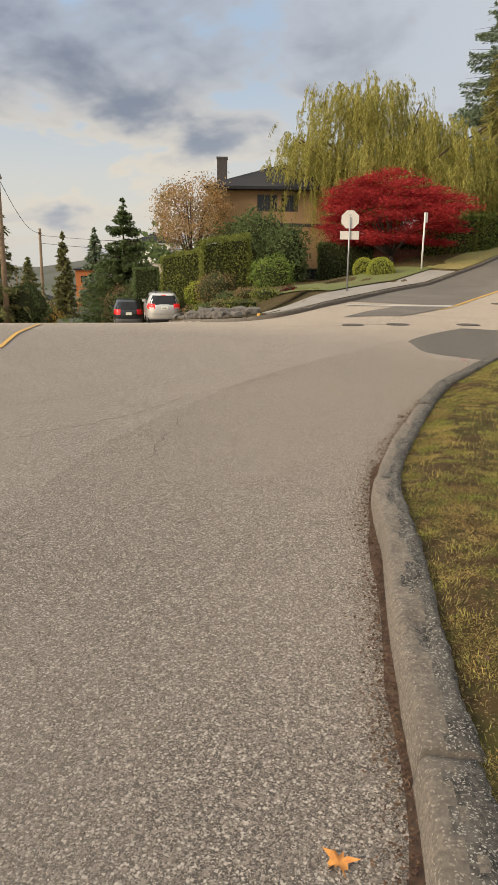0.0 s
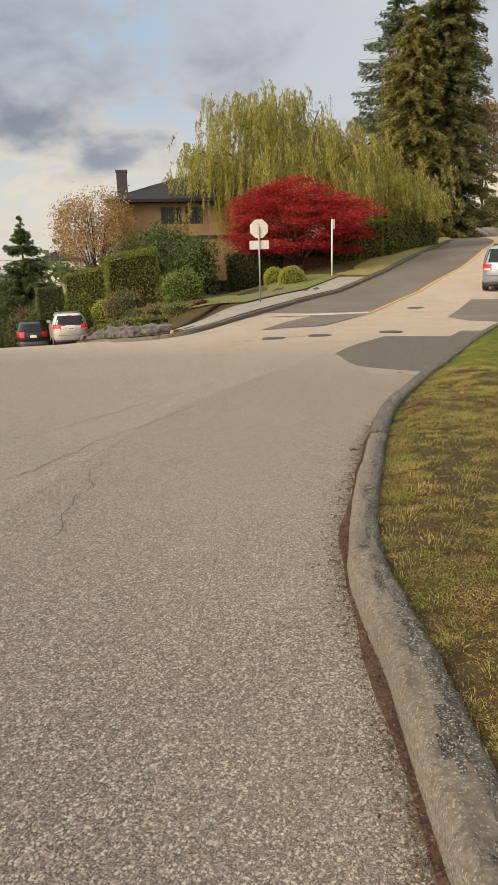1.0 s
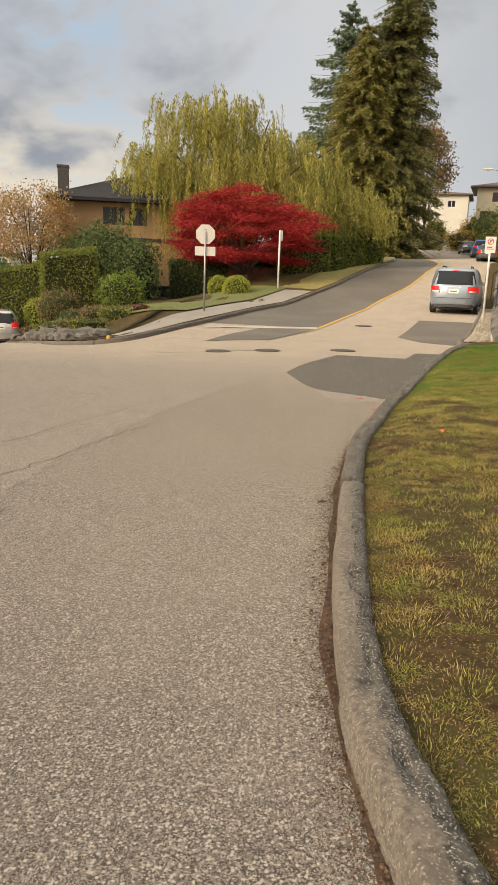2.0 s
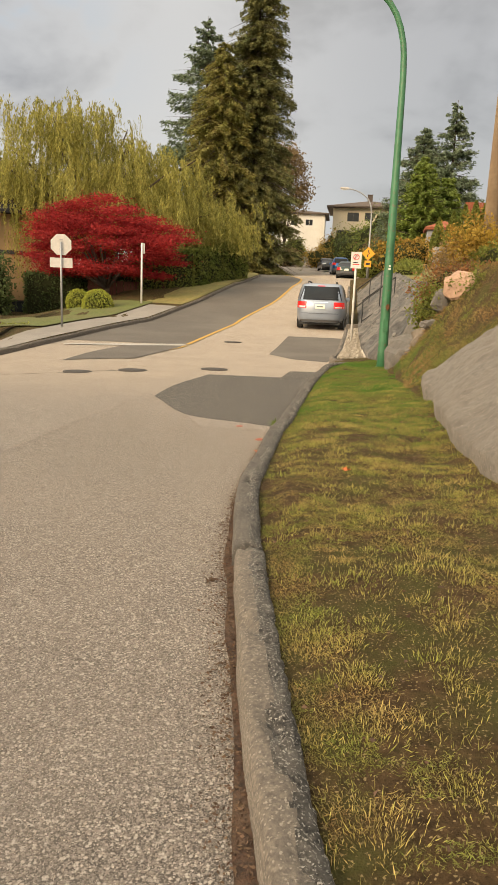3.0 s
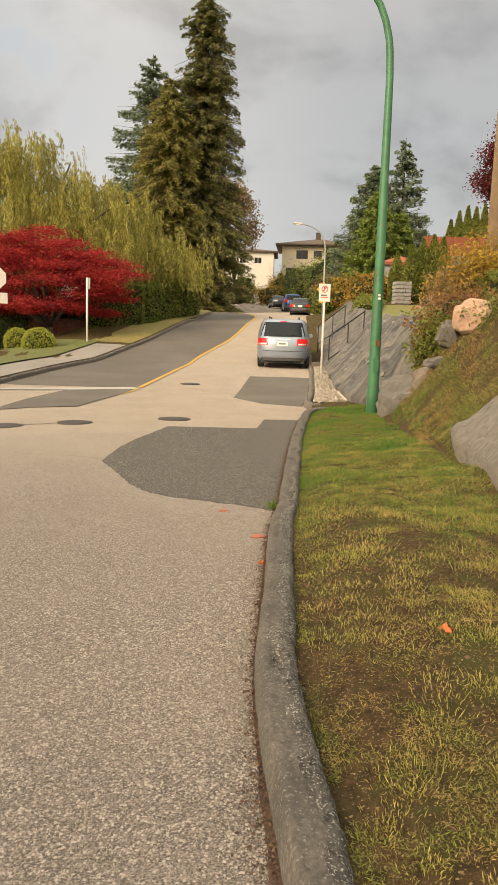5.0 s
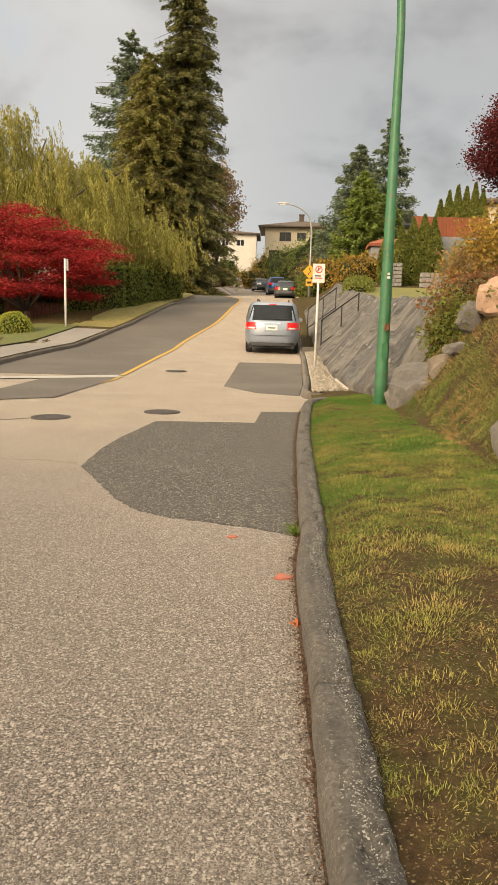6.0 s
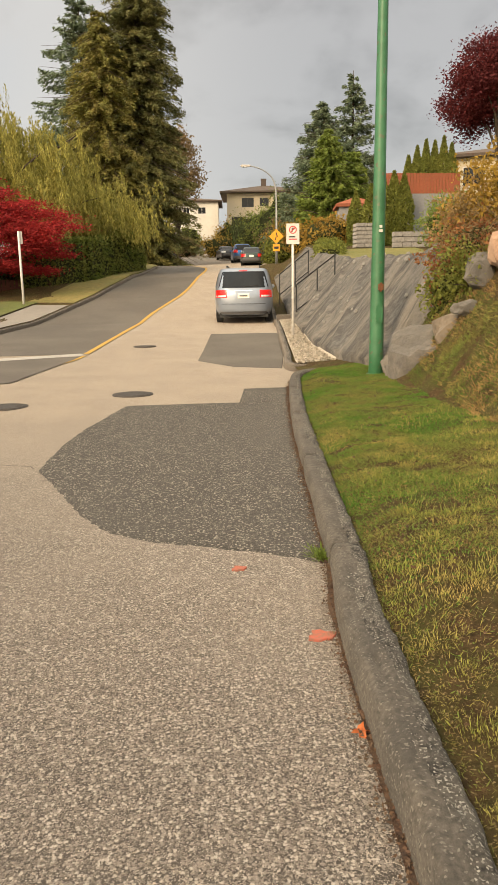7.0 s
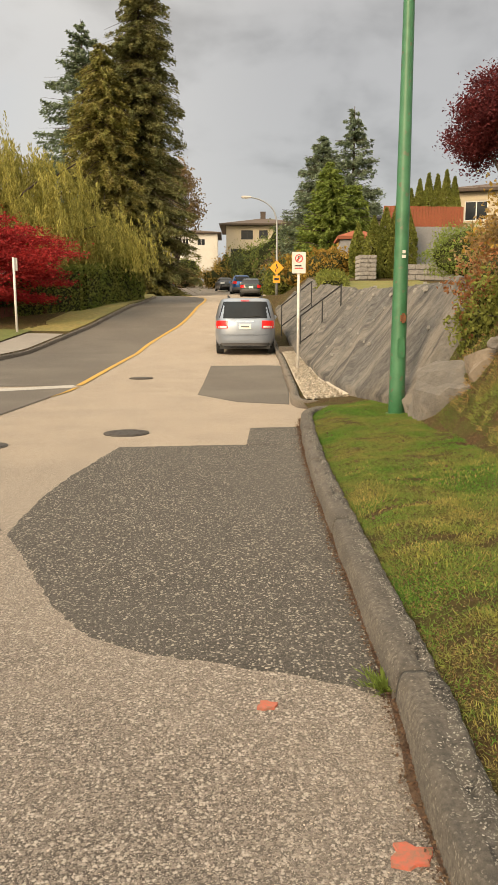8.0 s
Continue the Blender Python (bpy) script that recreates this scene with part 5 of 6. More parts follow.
def car(name, x, y, z, rz, layers, L, W, col, label, lit=True, tall=False, rails=False, wheel_r=0.33, detail=True, roof_rear=0.5, lamp=(0.72, 1.05), belt=1.0, front=False):
    """layers: (z, half width, rear y, front y) from sill to roof; the rear is at y = 0 and the nose at y = L."""
    t = thing(name, x, y, z, rz, label, "car")
    n = 44
    verts, faces = [], []
    for (zz, w, y0, y1) in layers:
        verts += rounded(w, y0, y1, zz, n, 5.0)
    for j in range(len(layers) - 1):
        for i in range(n):
            faces.append((j * n + i, j * n + (i + 1) % n, (j + 1) * n + (i + 1) % n, (j + 1) * n + i))
    faces += [tuple(reversed(range(n))), tuple((len(layers) - 1) * n + i for i in range(n))]
    body = obj("body", (verts, faces), col, t, smooth=True)
    zr = layers[-1][0]

    def at(zz):
        for a, b in zip(layers, layers[1:]):
            if a[0] <= zz <= b[0]:
                f = (zz - a[0]) / (b[0] - a[0])
                return [a[k] + (b[k] - a[k]) * f for k in (1, 2, 3)]
        return list(layers[-1][1:])

    def skin(zz, fx, off=0.012, end=0):
        """A point on the rear (0) or nose (1) at height zz, fx of the half width across."""
        w, y0, y1 = at(zz)
        hl = (y1 - y0) / 2
        q = (1 - min(0.999, abs(fx)) ** 5.0) ** (1 / 5.0)
        yy = (y0 + y1) / 2 - hl * q if end == 0 else (y0 + y1) / 2 + hl * q
        return (fx * w, yy - off if end == 0 else yy + off, zz)

    def patch(pname, m, fx0, fx1, z0, z1, off=0.012, end=0, inset=0.0, par=None, nx=10, nz=5):
        v, f = [], []
        for j in range(nz + 1):
            for i in range(nx + 1):
                k = 1.0 - inset * (j / nz)
                v.append(skin(z0 + (z1 - z0) * j / nz, (fx0 + (fx1 - fx0) * i / nx) * k, off, end))
        for j in range(nz):
            for i in range(nx):
                a = j * (nx + 1) + i
                f.append((a, a + 1, a + nx + 2, a + nx + 1))
        return obj(pname, (v, f), m, par or t, smooth=True)

    def side(pname, m, y0, y1, z0, z1, s, slope0=0.0, slope1=0.0):
        v, f = [], []
        for j in range(4):
            for i in range(7):
                zz = z0 + (z1 - z0) * j / 3
                a, b = y0 + slope0 * j / 3, y1 - slope1 * j / 3
                yy = a + (b - a) * i / 6
                w, r0, r1 = at(zz)
                c, hl = (r0 + r1) / 2, (r1 - r0) / 2
                q = (1 - min(0.999, abs((yy - c) / hl)) ** 5.0) ** (1 / 5.0)
                v.append((s * (w * q + 0.012), yy, zz))
        for j in range(3):
            for i in range(6):
                a = j * 7 + i
                f.append((a, a + 1, a + 8, a + 7))
        return obj(pname, (v, f), m, t, smooth=True)

    patch("rear_window", CARGLASS, -0.86, 0.86, belt + 0.03, zr - 0.12, 0.014, 0, 0.04)
    patch("windscreen", CARGLASS, -0.84, 0.84, belt + 0.05, zr - 0.10, 0.014, 1, 0.04)
    for s in (-1, 1):
        w = 1.0 if not front else 0.93
        patch("tail_lamp", TAILLIT if lit else TAIL, s * 0.54, s * 0.992, lamp[0], lamp[1], 0.016)
        if detail:
            patch("tail_lens_strip", CLEAR, s * 0.58, s * 0.985, lamp[0] + 0.02, lamp[0] + 0.075, 0.021, 0, 0, None, 6, 1)
        patch("headlamp", CLEAR, s * 0.55, s * 0.95, 0.62, 0.80, 0.014, 1)
        side("side_window", CARGLASS, L * 0.10 + 0.35, L * 0.42, belt + 0.06, zr - 0.14, s, 0.12, 0.02)
        side("side_window", CARGLASS, L * 0.44, L * 0.66, belt + 0.06, zr - 0.14, s, 0.0, 0.25)
        w, _, _ = at(belt)
        mir = obj("mirror", box(s * (w + 0.03) - 0.10, s * (w + 0.03) + 0.10, L * 0.66 - 0.05, L * 0.66 + 0.05, belt + 0.02, belt + 0.17, 0.03), col, t)
        for wy in (L * 0.19, L * 0.80):
            ww = layers[0][1]
            wheel = obj("wheel", merge([tube([(s * (ww - 0.20), wy, wheel_r), (s * (ww - 0.18), wy, wheel_r), (s * (ww + 0.005), wy, wheel_r), (s * (ww + 0.02), wy, wheel_r)], [wheel_r * 0.93, wheel_r, wheel_r, wheel_r * 0.92], 26)]), RUBBER, t, smooth=False)
            obj("rim", merge([tube([(s * (ww + 0.005), wy, wheel_r), (s * (ww + 0.032), wy, wheel_r)], [wheel_r * 0.66, wheel_r * 0.6], 20)]), RIM, wheel)
        if rails:
            wr = layers[-1][1]
            obj("roof_rail", tube([(s * (wr - 0.06), L * 0.14, zr - 0.02), (s * (wr - 0.06), L * 0.17, zr + 0.07), (s * (wr - 0.06), L * 0.5, zr + 0.08), (s * (wr - 0.06), L * 0.53, zr - 0.02)], [0.025] * 4, 6), BLACK, t)
    pl2 = patch("plate", PLATE, -0.19, 0.19, lamp[0] - 0.02, lamp[0] + 0.14, 0.028, 0, 0, None, 2, 1)
    if detail:
        patch("plate_bar", PLASTIC, -0.13, 0.13, lamp[0] + 0.035, lamp[0] + 0.08, 0.032, 0, 0, pl2, 2, 1)
        patch("plate_recess", col, -0.27, 0.27, lamp[0] - 0.07, lamp[0] + 0.20, 0.012, 0, 0.08)
        patch("tailgate_seam", BLACK, -0.72, 0.72, 0.595, 0.607, 0.013, 0, 0, None, 10, 1)
        patch("chrome_strip", CHROME, -0.30, 0.30, lamp[0] + 0.205, lamp[0] + 0.235, 0.022, 0, 0, None, 6, 1)
        patch("brake_light", TAIL, -0.16, 0.16, zr - 0.115, zr - 0.085, 0.03, 0, 0, None, 4, 1)
        obj("wiper", tube([skin(belt + 0.06, 0.0, 0.03), skin(belt + 0.10, 0.5, 0.03)], [0.012, 0.008], 5), BLACK, t)
    patch("bumper", col if detail else PLASTIC, -0.97, 0.97, 0.36, 0.56, 0.055, 0, 0, None, 14, 4)
    patch("bumper_step", PLASTIC, -0.93, 0.93, 0.28, 0.36, 0.03, 0, 0, None, 12, 2)
    patch("bumper", PLASTIC, -0.97, 0.97, 0.30, 0.52, 0.04, 1, 0, None, 14, 3)
    obj("underbody", box(-W * 0.40, W * 0.40, 0.25, L - 0.25, 0.17, 0.32), BLACK, t)
    return t


SILVERBLUE = paint("silver_blue_paint", (0.34, 0.38, 0.45))
SILVER = paint("silver_paint", (0.62, 0.60, 0.57))
BLACKP = paint("black_paint", (0.02, 0.022, 0.025))
GREENP = paint("dark_green_paint", (0.03, 0.05, 0.04))
BLUEP = paint("blue_paint", (0.03, 0.12, 0.35))
WHITEP = paint("white_paint", (0.7, 0.7, 0.7))
VAN = [(0.25, 0.90, 0.10, 5.00), (0.40, 0.96, 0.02, 5.10), (0.62, 0.98, 0.0, 5.10), (0.85, 0.975, 0.0, 5.0), (1.02, 0.965, 0.03, 4.55), (1.12, 0.945, 0.08, 4.2), (1.30, 0.905, 0.16, 3.75), (1.52, 0.85, 0.27, 3.3), (1.66, 0.80, 0.35, 3.0), (1.72, 0.74, 0.46, 2.8), (1.745, 0.60, 0.66, 2.5)]
car("minivan", -0.20, 31.7, level(-0.1, 33.5) - 0.05, -6, VAN, 5.1, 1.96, SILVERBLUE, "silver-blue minivan parked at the kerb with red tail lamps", True, True, True, 0.33, True, lamp=(0.80, 1.04), belt=1.08)
SUV = [(0.28, 0.84, 0.10, 4.25), (0.45, 0.90, 0.02, 4.40), (0.70, 0.91, 0.0, 4.40), (0.95, 0.90, 0.02, 4.3), (1.05, 0.88, 0.06, 3.5), (1.30, 0.80, 0.22, 3.0), (1.52, 0.70, 0.40, 2.7), (1.62, 0.62, 0.52, 2.5), (1.645, 0.48, 0.7, 2.3)]
car("suv", -20.35, 32.55, level(-20.9, 34.0) - 0.02, 36, SUV, 4.4, 1.8, SILVER, "silver compact SUV parked on the falling street", True, True, True, 0.34, True, lamp=(0.85, 1.12), belt=1.04)
car("suv", -25.2, 36.4, level(-26.3, 38.0) - 0.02, 36, SUV, 4.4, 1.8, BLACKP, "black SUV parked ahead of the silver one", False, True, False, 0.34, False, lamp=(0.8, 1.1), belt=1.04)
SEDAN = [(0.25, 0.82, 0.10, 4.50), (0.40, 0.88, 0.02, 4.60), (0.62, 0.89, 0.0, 4.60), (0.85, 0.87, 0.05, 4.5), (0.94, 0.84, 0.25, 3.6), (1.10, 0.76, 0.65, 3.2), (1.28, 0.66, 1.0, 2.9), (1.40, 0.56, 1.3, 2.5), (1.42, 0.42, 1.5, 2.3)]
car("sedan", 3.45, 65.0, level(3.45, 67.0) - 0.05, -6, SEDAN, 4.6, 1.75, GREENP, "dark green saloon car parked up the street", False, lamp=(0.62, 0.85), belt=0.92, detail=False)
car("suv", 3.8, 76.0, level(3.8, 78.0) + 0.0, 0, SUV, 4.4, 1.8, BLUEP, "blue pickup-sized car parked up the street", False, lamp=(0.85, 1.1), belt=1.04, detail=False)
car("sedan", 2.9, 92.0, level(2.5, 90.0) + 0.05, 187, SEDAN, 4.6, 1.75, BLACKP, "black car at the bend of the street", False, lamp=(0.62, 0.85), belt=0.92, detail=False)
car("sedan", -2.9, 93.0, level(-3.5, 93.0) + 0.05, 160, SEDAN, 4.6, 1.75, BLACKP, "dark car half hidden behind the fir", False, lamp=(0.62, 0.85), belt=0.92, detail=False)
for cx, cy, cm, cl in ((-51.0, 66.5, WHITEP, "white car far down the falling street"), (-44.0, 60.5, BLACKP, "dark car far down the falling street"), (-39.5, 56.5, SILVER, "grey car far down the falling street")):
    car("sedan", cx, cy, level(cx, cy), 37, SEDAN, 4.6, 1.75, cm, cl, False, lamp=(0.62, 0.85), belt=0.92, detail=False)

# ---- the bank: bedrock, sprayed concrete face, gravel ----
WALLROCK = mat("grey_bedrock_face", (0.155, 0.145, 0.135), (0.075, 0.071, 0.067), rough=0.92, scale=9, detail=9, bump=0.05, bscale=11, big=(0.23, 0.20, 0.165), bigscale=0.9, bigamt=0.6, streak=(0.045, 0.042, 0.04), streakamt=0.9)
SLAB = mat("brown_grey_slab", (0.185, 0.165, 0.142), (0.105, 0.094, 0.082), rough=0.92, scale=14, bump=0.03, bscale=18, big=(0.14, 0.12, 0.10), bigscale=1.1, bigamt=0.6, streak=(0.10, 0.085, 0.07), streakamt=0.4, speck=(0.28, 0.24, 0.20), speckscale=90, speckamt=0.06)
TANROCK = mat("tan_rock", (0.235, 0.185, 0.135), (0.13, 0.107, 0.085), rough=0.9, scale=9, bump=0.03, bscale=14, big=(0.22, 0.18, 0.14), bigscale=2)
PINKROCK = mat("pinkish_rock", (0.50, 0.33, 0.23), (0.40, 0.25, 0.17), rough=0.9, scale=9, bump=0.03, bscale=14, big=(0.26, 0.18, 0.13), bigscale=3)


def bank_face(name, ys, d0, d1, nd, proud, rough, m, label, edge=0.5, strata=0.0):
    """A rock skin over the bank from offset d0(y) to d1(y) off the kerb; its rim dips under the soil."""
    verts, faces = [], []
    for j, y in enumerate(ys):
        a, b = d0(y), d1(y)
        for i in range(nd + 1):
            f = i / nd
            x = kerb_x(y) + a + (b - a) * f
            q = Vector((x, y, 0))
            lift = proud + rough * (noise.noise(q * 0.9) + 0.5 * noise.noise(q * 2.3 + Vector((5, 1, 2))) + 0.3 * noise.noise(q * 6.0))
            if strata:
                u = (x * 1.25 - y * 0.42 + 0.30 * noise.noise(q * 0.35))
                lift += strata * (u - math.floor(u)) + 0.4 * strata * noise.noise(Vector((u * 4, y * 0.2, 1)))
            rim = min(f, 1 - f) * nd / 2.0
            rim = min(rim, min(j, len(ys) - 1 - j) / 2.0)
            k = min(1.0, rim)
            lift = lift * k - 0.25 * (1 - k)
            verts.append((x - lift * 0.6, y, bank(x, y) + lift * 0.8))
    n = nd + 1
    faces = [(j * n + i, j * n + i + 1, (j + 1) * n + i + 1, (j + 1) * n + i) for j in range(len(ys) - 1) for i in range(nd)]
    return obj(name, (verts, faces), m, label=label, category="rock", smooth=True)


wall = bank_face("rock_face", steps((17.6, 44.0, 110)), lambda y: lerp_table(FOOT, y) - 0.12, lambda y: lerp_table(FOOT, y) + (lerp_table(CROWN, y) - level(kerb_x(y) + 1.5, y)) / lerp_table(STEEP, y) + 0.25, 26, 0.09, 0.045,
                 WALLROCK, "steep grey bedrock face beside the street with set stones", strata=0.075)
bank_face("rock_slab", steps((7.2, 13.6, 96)), lambda y: 1.66 + 0.22 * noise.noise(Vector((y * 0.7, 3, 0))) + 0.25 * max(0.0, 8.6 - y), lambda y: 5.2, 44, 0.12, 0.06,
          SLAB, "broad smooth brown-grey rock slab rising from the grass", strata=0.04)
STUD = mat("white_set_stone", (0.27, 0.25, 0.225), (0.16, 0.15, 0.135), rough=0.9, scale=20)
for i in range(60):
    y = rng.uniform(19.0, 34.0)
    dd = lerp_table(FOOT, y) + rng.uniform(0.2, 1.7)
    x = kerb_x(y) + dd
    r = rng.uniform(0.018, 0.055)
    bm = bmesh.new()
    bmesh.ops.create_icosphere(bm, subdivisions=1, radius=1)
    for v in bm.verts:
        v.co = v.co * (1 + 0.3 * noise.noise(v.co * 2 + Vector((i, 0, 0))))
        v.co = (v.co.x * r + v.co.y * r * 0.8 + x - 0.10, v.co.y * r * 1.5 + y, v.co.z * r * 0.5 + v.co.y * r * 1.0 + bank(x, y) + 0.12)
    obj("set_stone", bm, STUD, wall)

boulder("tan_boulder", 0.80, 17.2, 0.34, 0.30, 0.66, 0.52, ROCK, "angular grey rock leaning beside the lamp", 11, 15, "", 3, 0.6)
boulder("tan_boulder", 1.02, 16.7, 0.80, 0.24, 0.30, 0.26, TANROCK, "blocky tan rock above the grass", 12, 40, "", 2, 0.6)
boulder("pale_boulder", 1.02, 16.35, 1.14, 0.20, 0.13, 0.09, PALE, "small pale stone on the bank", 13, 10)
boulder("pink_boulder", 1.42, 16.1, 1.78, 0.34, 0.28, 0.26, PINKROCK, "pinkish boulder among shrubs on the bank", 14, 70)
boulder("pale_boulder", 1.75, 16.3, 1.85, 0.18, 0.14, 0.11, PALE, "pale stone beside the pinkish boulder", 15, 30)
boulder("grey_boulder", 1.22, 16.5, 1.55, 0.22, 0.2, 0.2, ROCK, "grey stone under the pinkish boulder", 16, 30)
shrub("bank_shrub", 1.30, 16.8, 1.25, 0.5, 0.5, 0.40, M_HEDGE, "green leafy ground cover round the boulders", 3600, 0.028, 0.2, 0.45, False)
shrub("bank_shrub", 1.65, 16.9, 1.45, 0.6, 0.5, 0.55, M_BROWN, "dry red-brown shrub round the boulders", 4200, 0.03, 0.2, 0.4, False, 0, 0.25)
shrub("bank_shrub", 1.75, 15.9, 1.55, 0.5, 0.45, 0.3, M_HEDGE, "low green shrub beside the pinkish boulder", 3000, 0.03, 0.55, 0.25, False)
shrub("autumn_shrub", 2.0, 17.6, 1.9, 0.75, 0.65, 0.75, M_GOLD, "golden and orange autumn shrub on the bank", 5200, 0.034, 0.3, 0.3, False)
shrub("autumn_shrub", 1.6, 17.9, 1.7, 0.5, 0.5, 0.6, M_ORANGE, "orange autumn shrub on the bank", 2600, 0.034, 0.3, 0.3, False)
shrub("red_shrub", 3.15, 18.3, 2.1, 0.55, 0.5, 0.75, M_RED, "upright dark red shrub on the bank", 5200, 0.036, 0.6, 0.2)
shrub("bank_shrub", 2.5, 17.4, 2.0, 0.8, 0.6, 0.4, M_HEDGE, "low green shrub on the bank top", 4200, 0.035, 0.5, 0.25, False)

shrub("bank_shrub", 1.55, 17.3, 1.15, 0.62, 0.55, 0.62, M_RUSSET, "dense russet shrub on the bank beside the lamp", 7000, 0.032, 0.5, 0.35)
shrub("bank_shrub", 1.95, 16.55, 1.50, 0.60, 0.45, 0.42, M_RUSSET, "dense russet and brown shrub behind the boulders", 6000, 0.03, 0.5, 0.35)
shrub("bank_shrub", 1.30, 17.35, 0.95, 0.42, 0.42, 0.40, M_HEDGE, "fresh green leafy shrub at the rock's edge", 5200, 0.034, 0.5, 0.3)
shrub("bank_shrub", 2.45, 16.9, 1.85, 0.7, 0.5, 0.5, M_HEDGE, "dense green shrub under the utility pole", 5200, 0.035, 0.5, 0.3)

TOPLAWN = mat("bank_top_lawn", (0.17, 0.165, 0.045), (0.11, 0.125, 0.035), rough=0.95, scale=8, bump=0.03, bscale=20, big=(0.22, 0.17, 0.06), bigscale=0.7)
edge = [(y, kerb_x(y) + lerp_table(FOOT, y) + (lerp_table(CROWN, y) - level(kerb_x(y) + 1.5, y)) / lerp_table(STEEP, y)) for y in steps((19.5, 43.0, 40))]
obj("bank_lawn", strip([(x + 0.15, y) for y, x in edge], [(x + 5.0, y) for y, x in edge], 8, bank, 0.03), TOPLAWN, kind="structure", label="mown yellow-green lawn on top of the bank", category="grass")

# gravel strip behind the upper kerb
GRAVEL = mat("pale_gravel", (0.46, 0.41, 0.34), (0.34, 0.30, 0.25), rough=0.9, scale=40, vary=0.4)
gl = [(kerb_x(y) + 0.17, y) for y in steps((20.6, 32.6, 30))]
gr = [(kerb_x(y) + lerp_table(FOOT, y) + 0.1, y) for y in steps((20.6, 32.6, 30))]
obj("gravel_bed", strip(gl, gr, 4, lambda x, y: bank(x, y), 0.012), GRAVEL, kind="structure", label="pale gravel strip between kerb and rock", category="gravel")
n = 5200
gy = rng.uniform(20.5, 32.5, n)
gx = np.array([kerb_x(v) for v in gy]) + 0.19 + rng.uniform(0, 1, n) * np.array([lerp_table(FOOT, v) - 0.2 for v in gy])
gz = np.array([bank(a, b) for a, b in zip(gx, gy)]) + 0.02
obj("gravel", leaves(np.stack([gx, gy, gz], axis=1), 0.028, 0.8, 0, 0.6), GRAVEL, label="loose pale gravel stones", category="gravel", kind="stuff")
cb = obj("concrete_block", box(-0.3, 0.3, -0.2, 0.2, 0, 0.2, 0.02), CONCRETE, label="low grey concrete block at the end of the kerb", category="block")
cb.matrix_basis = pose(1.15, 31.6, level(1.15, 31.6) + 0.11, 0, 0, -6)


def handrail(x, y, z, dx, dy, dz, label):
    t = thing("handrail", x, y, z, 0, label, "railing")
    obj("top_rail", tube([(0, 0, 0.85), (dx, dy, dz + 0.85)], [0.022, 0.022], 6), BLACK, t)
    obj("lower_rail", tube([(0, 0, 0.1), (dx, dy, dz + 0.1)], [0.018, 0.018], 6), BLACK, t)
    for f in (0.02, 0.55, 0.98):
        obj("baluster", tube([(dx * f, dy * f, dz * f - 0.35), (dx * f, dy * f, dz * f + 0.85)], [0.02, 0.02], 6), BLACK, t)


handrail(1.25, 30.2, 0.70, 1.0, -1.0, 0.85, "black iron handrail climbing the rock face")
handrail(1.55, 36.0, 1.15, 1.0, -0.8, 0.85, "black iron handrail further along the rock face")

# ---- gardens and houses above the bank ----
STONE = mat("wall_stone", (0.30, 0.28, 0.26), (0.20, 0.19, 0.18), rough=0.9, scale=12, bump=0.02, bscale=14, vary=0.3)


def stone_pier(x, y, z, w, h, rows, cols, label, name="gate_pier", rz=0, d=None):
    t = thing(name, x, y, z, rz, label, "stone wall")
    d = d or w
    obj("core", box(-w / 2 + 0.05, w / 2 - 0.05, -d / 2 + 0.05, d / 2 - 0.05, -0.5, h - 0.03), ROCK, t)
    for j in range(rows):
        for i in range(cols):
            a = -w / 2 + w * (i + (0.25 if j % 2 else 0) * (i > 0)) / cols
            b = -w / 2 + w * (i + 1 + (0.25 if j % 2 else 0) * (i < cols - 1)) / cols
            obj("stone", box(a + 0.012, b - 0.012, -d / 2 - random.uniform(0, 0.03), d / 2, h * j / rows + 0.012, h * (j + 1) / rows - 0.012, 0.015), STONE, t)
    return t


stone_pier(6.82, 44.1, bank(6.82, 44.1), 0.85, 1.15, 6, 2, "grey stone gate pier with flat cap")
stone_pier(9.9, 43.3, bank(9.9, 43.3), 3.6, 0.75, 3, 8, "low grey stone garden wall", "stone_wall", -4, 0.4)
stone_pier(12.8, 40.5, bank(12.8, 40.5), 4.2, 1.1, 4, 9, "low grey stone garden wall by the shrubs", "stone_wall", -30, 0.4)
rt = thing("retaining_wall", 8.6, 47.4, bank(9, 47.4), 0, "grey rendered retaining wall with an orange board fence on top", "wall")
obj("wall", box(0, 4.5, 0, 0.3, -0.5, 2.6), GREYWALL, rt)
for i in range(27):
    obj("board", box(0.02 + i * 0.16, 0.165 + i * 0.16, 0.1, 0.13, 2.62, 3.65 + random.uniform(-0.01, 0.01)), REDROOF, rt)
obj("rail", box(0, 4.3, 0.132, 0.18, 3.35, 3.45), REDROOF, rt)


def column_cedar(x, y, z, r, h, m, label):
    t = thing("columnar_cedar", x, y, z, 0, label, "tree", "columnar cedars")
    n = int(2600 * r * h)
    f = rng.uniform(0, 1, n)
    a = rng.uniform(0, 2 * math.pi, n)
    k = r * np.minimum(1.0, (1 - f) * 2.2 + 0.04) * rng.uniform(0.78, 1.06, n)
    c = np.stack([np.cos(a) * k, np.sin(a) * k, f * h], axis=1)
    # thick trunk in the filling's dark colour, standing in for shade inside
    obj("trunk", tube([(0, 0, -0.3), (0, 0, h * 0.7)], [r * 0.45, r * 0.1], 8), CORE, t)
    obj("foliage", leaves(c, 0.09, 0.4, -0.5), m, t)


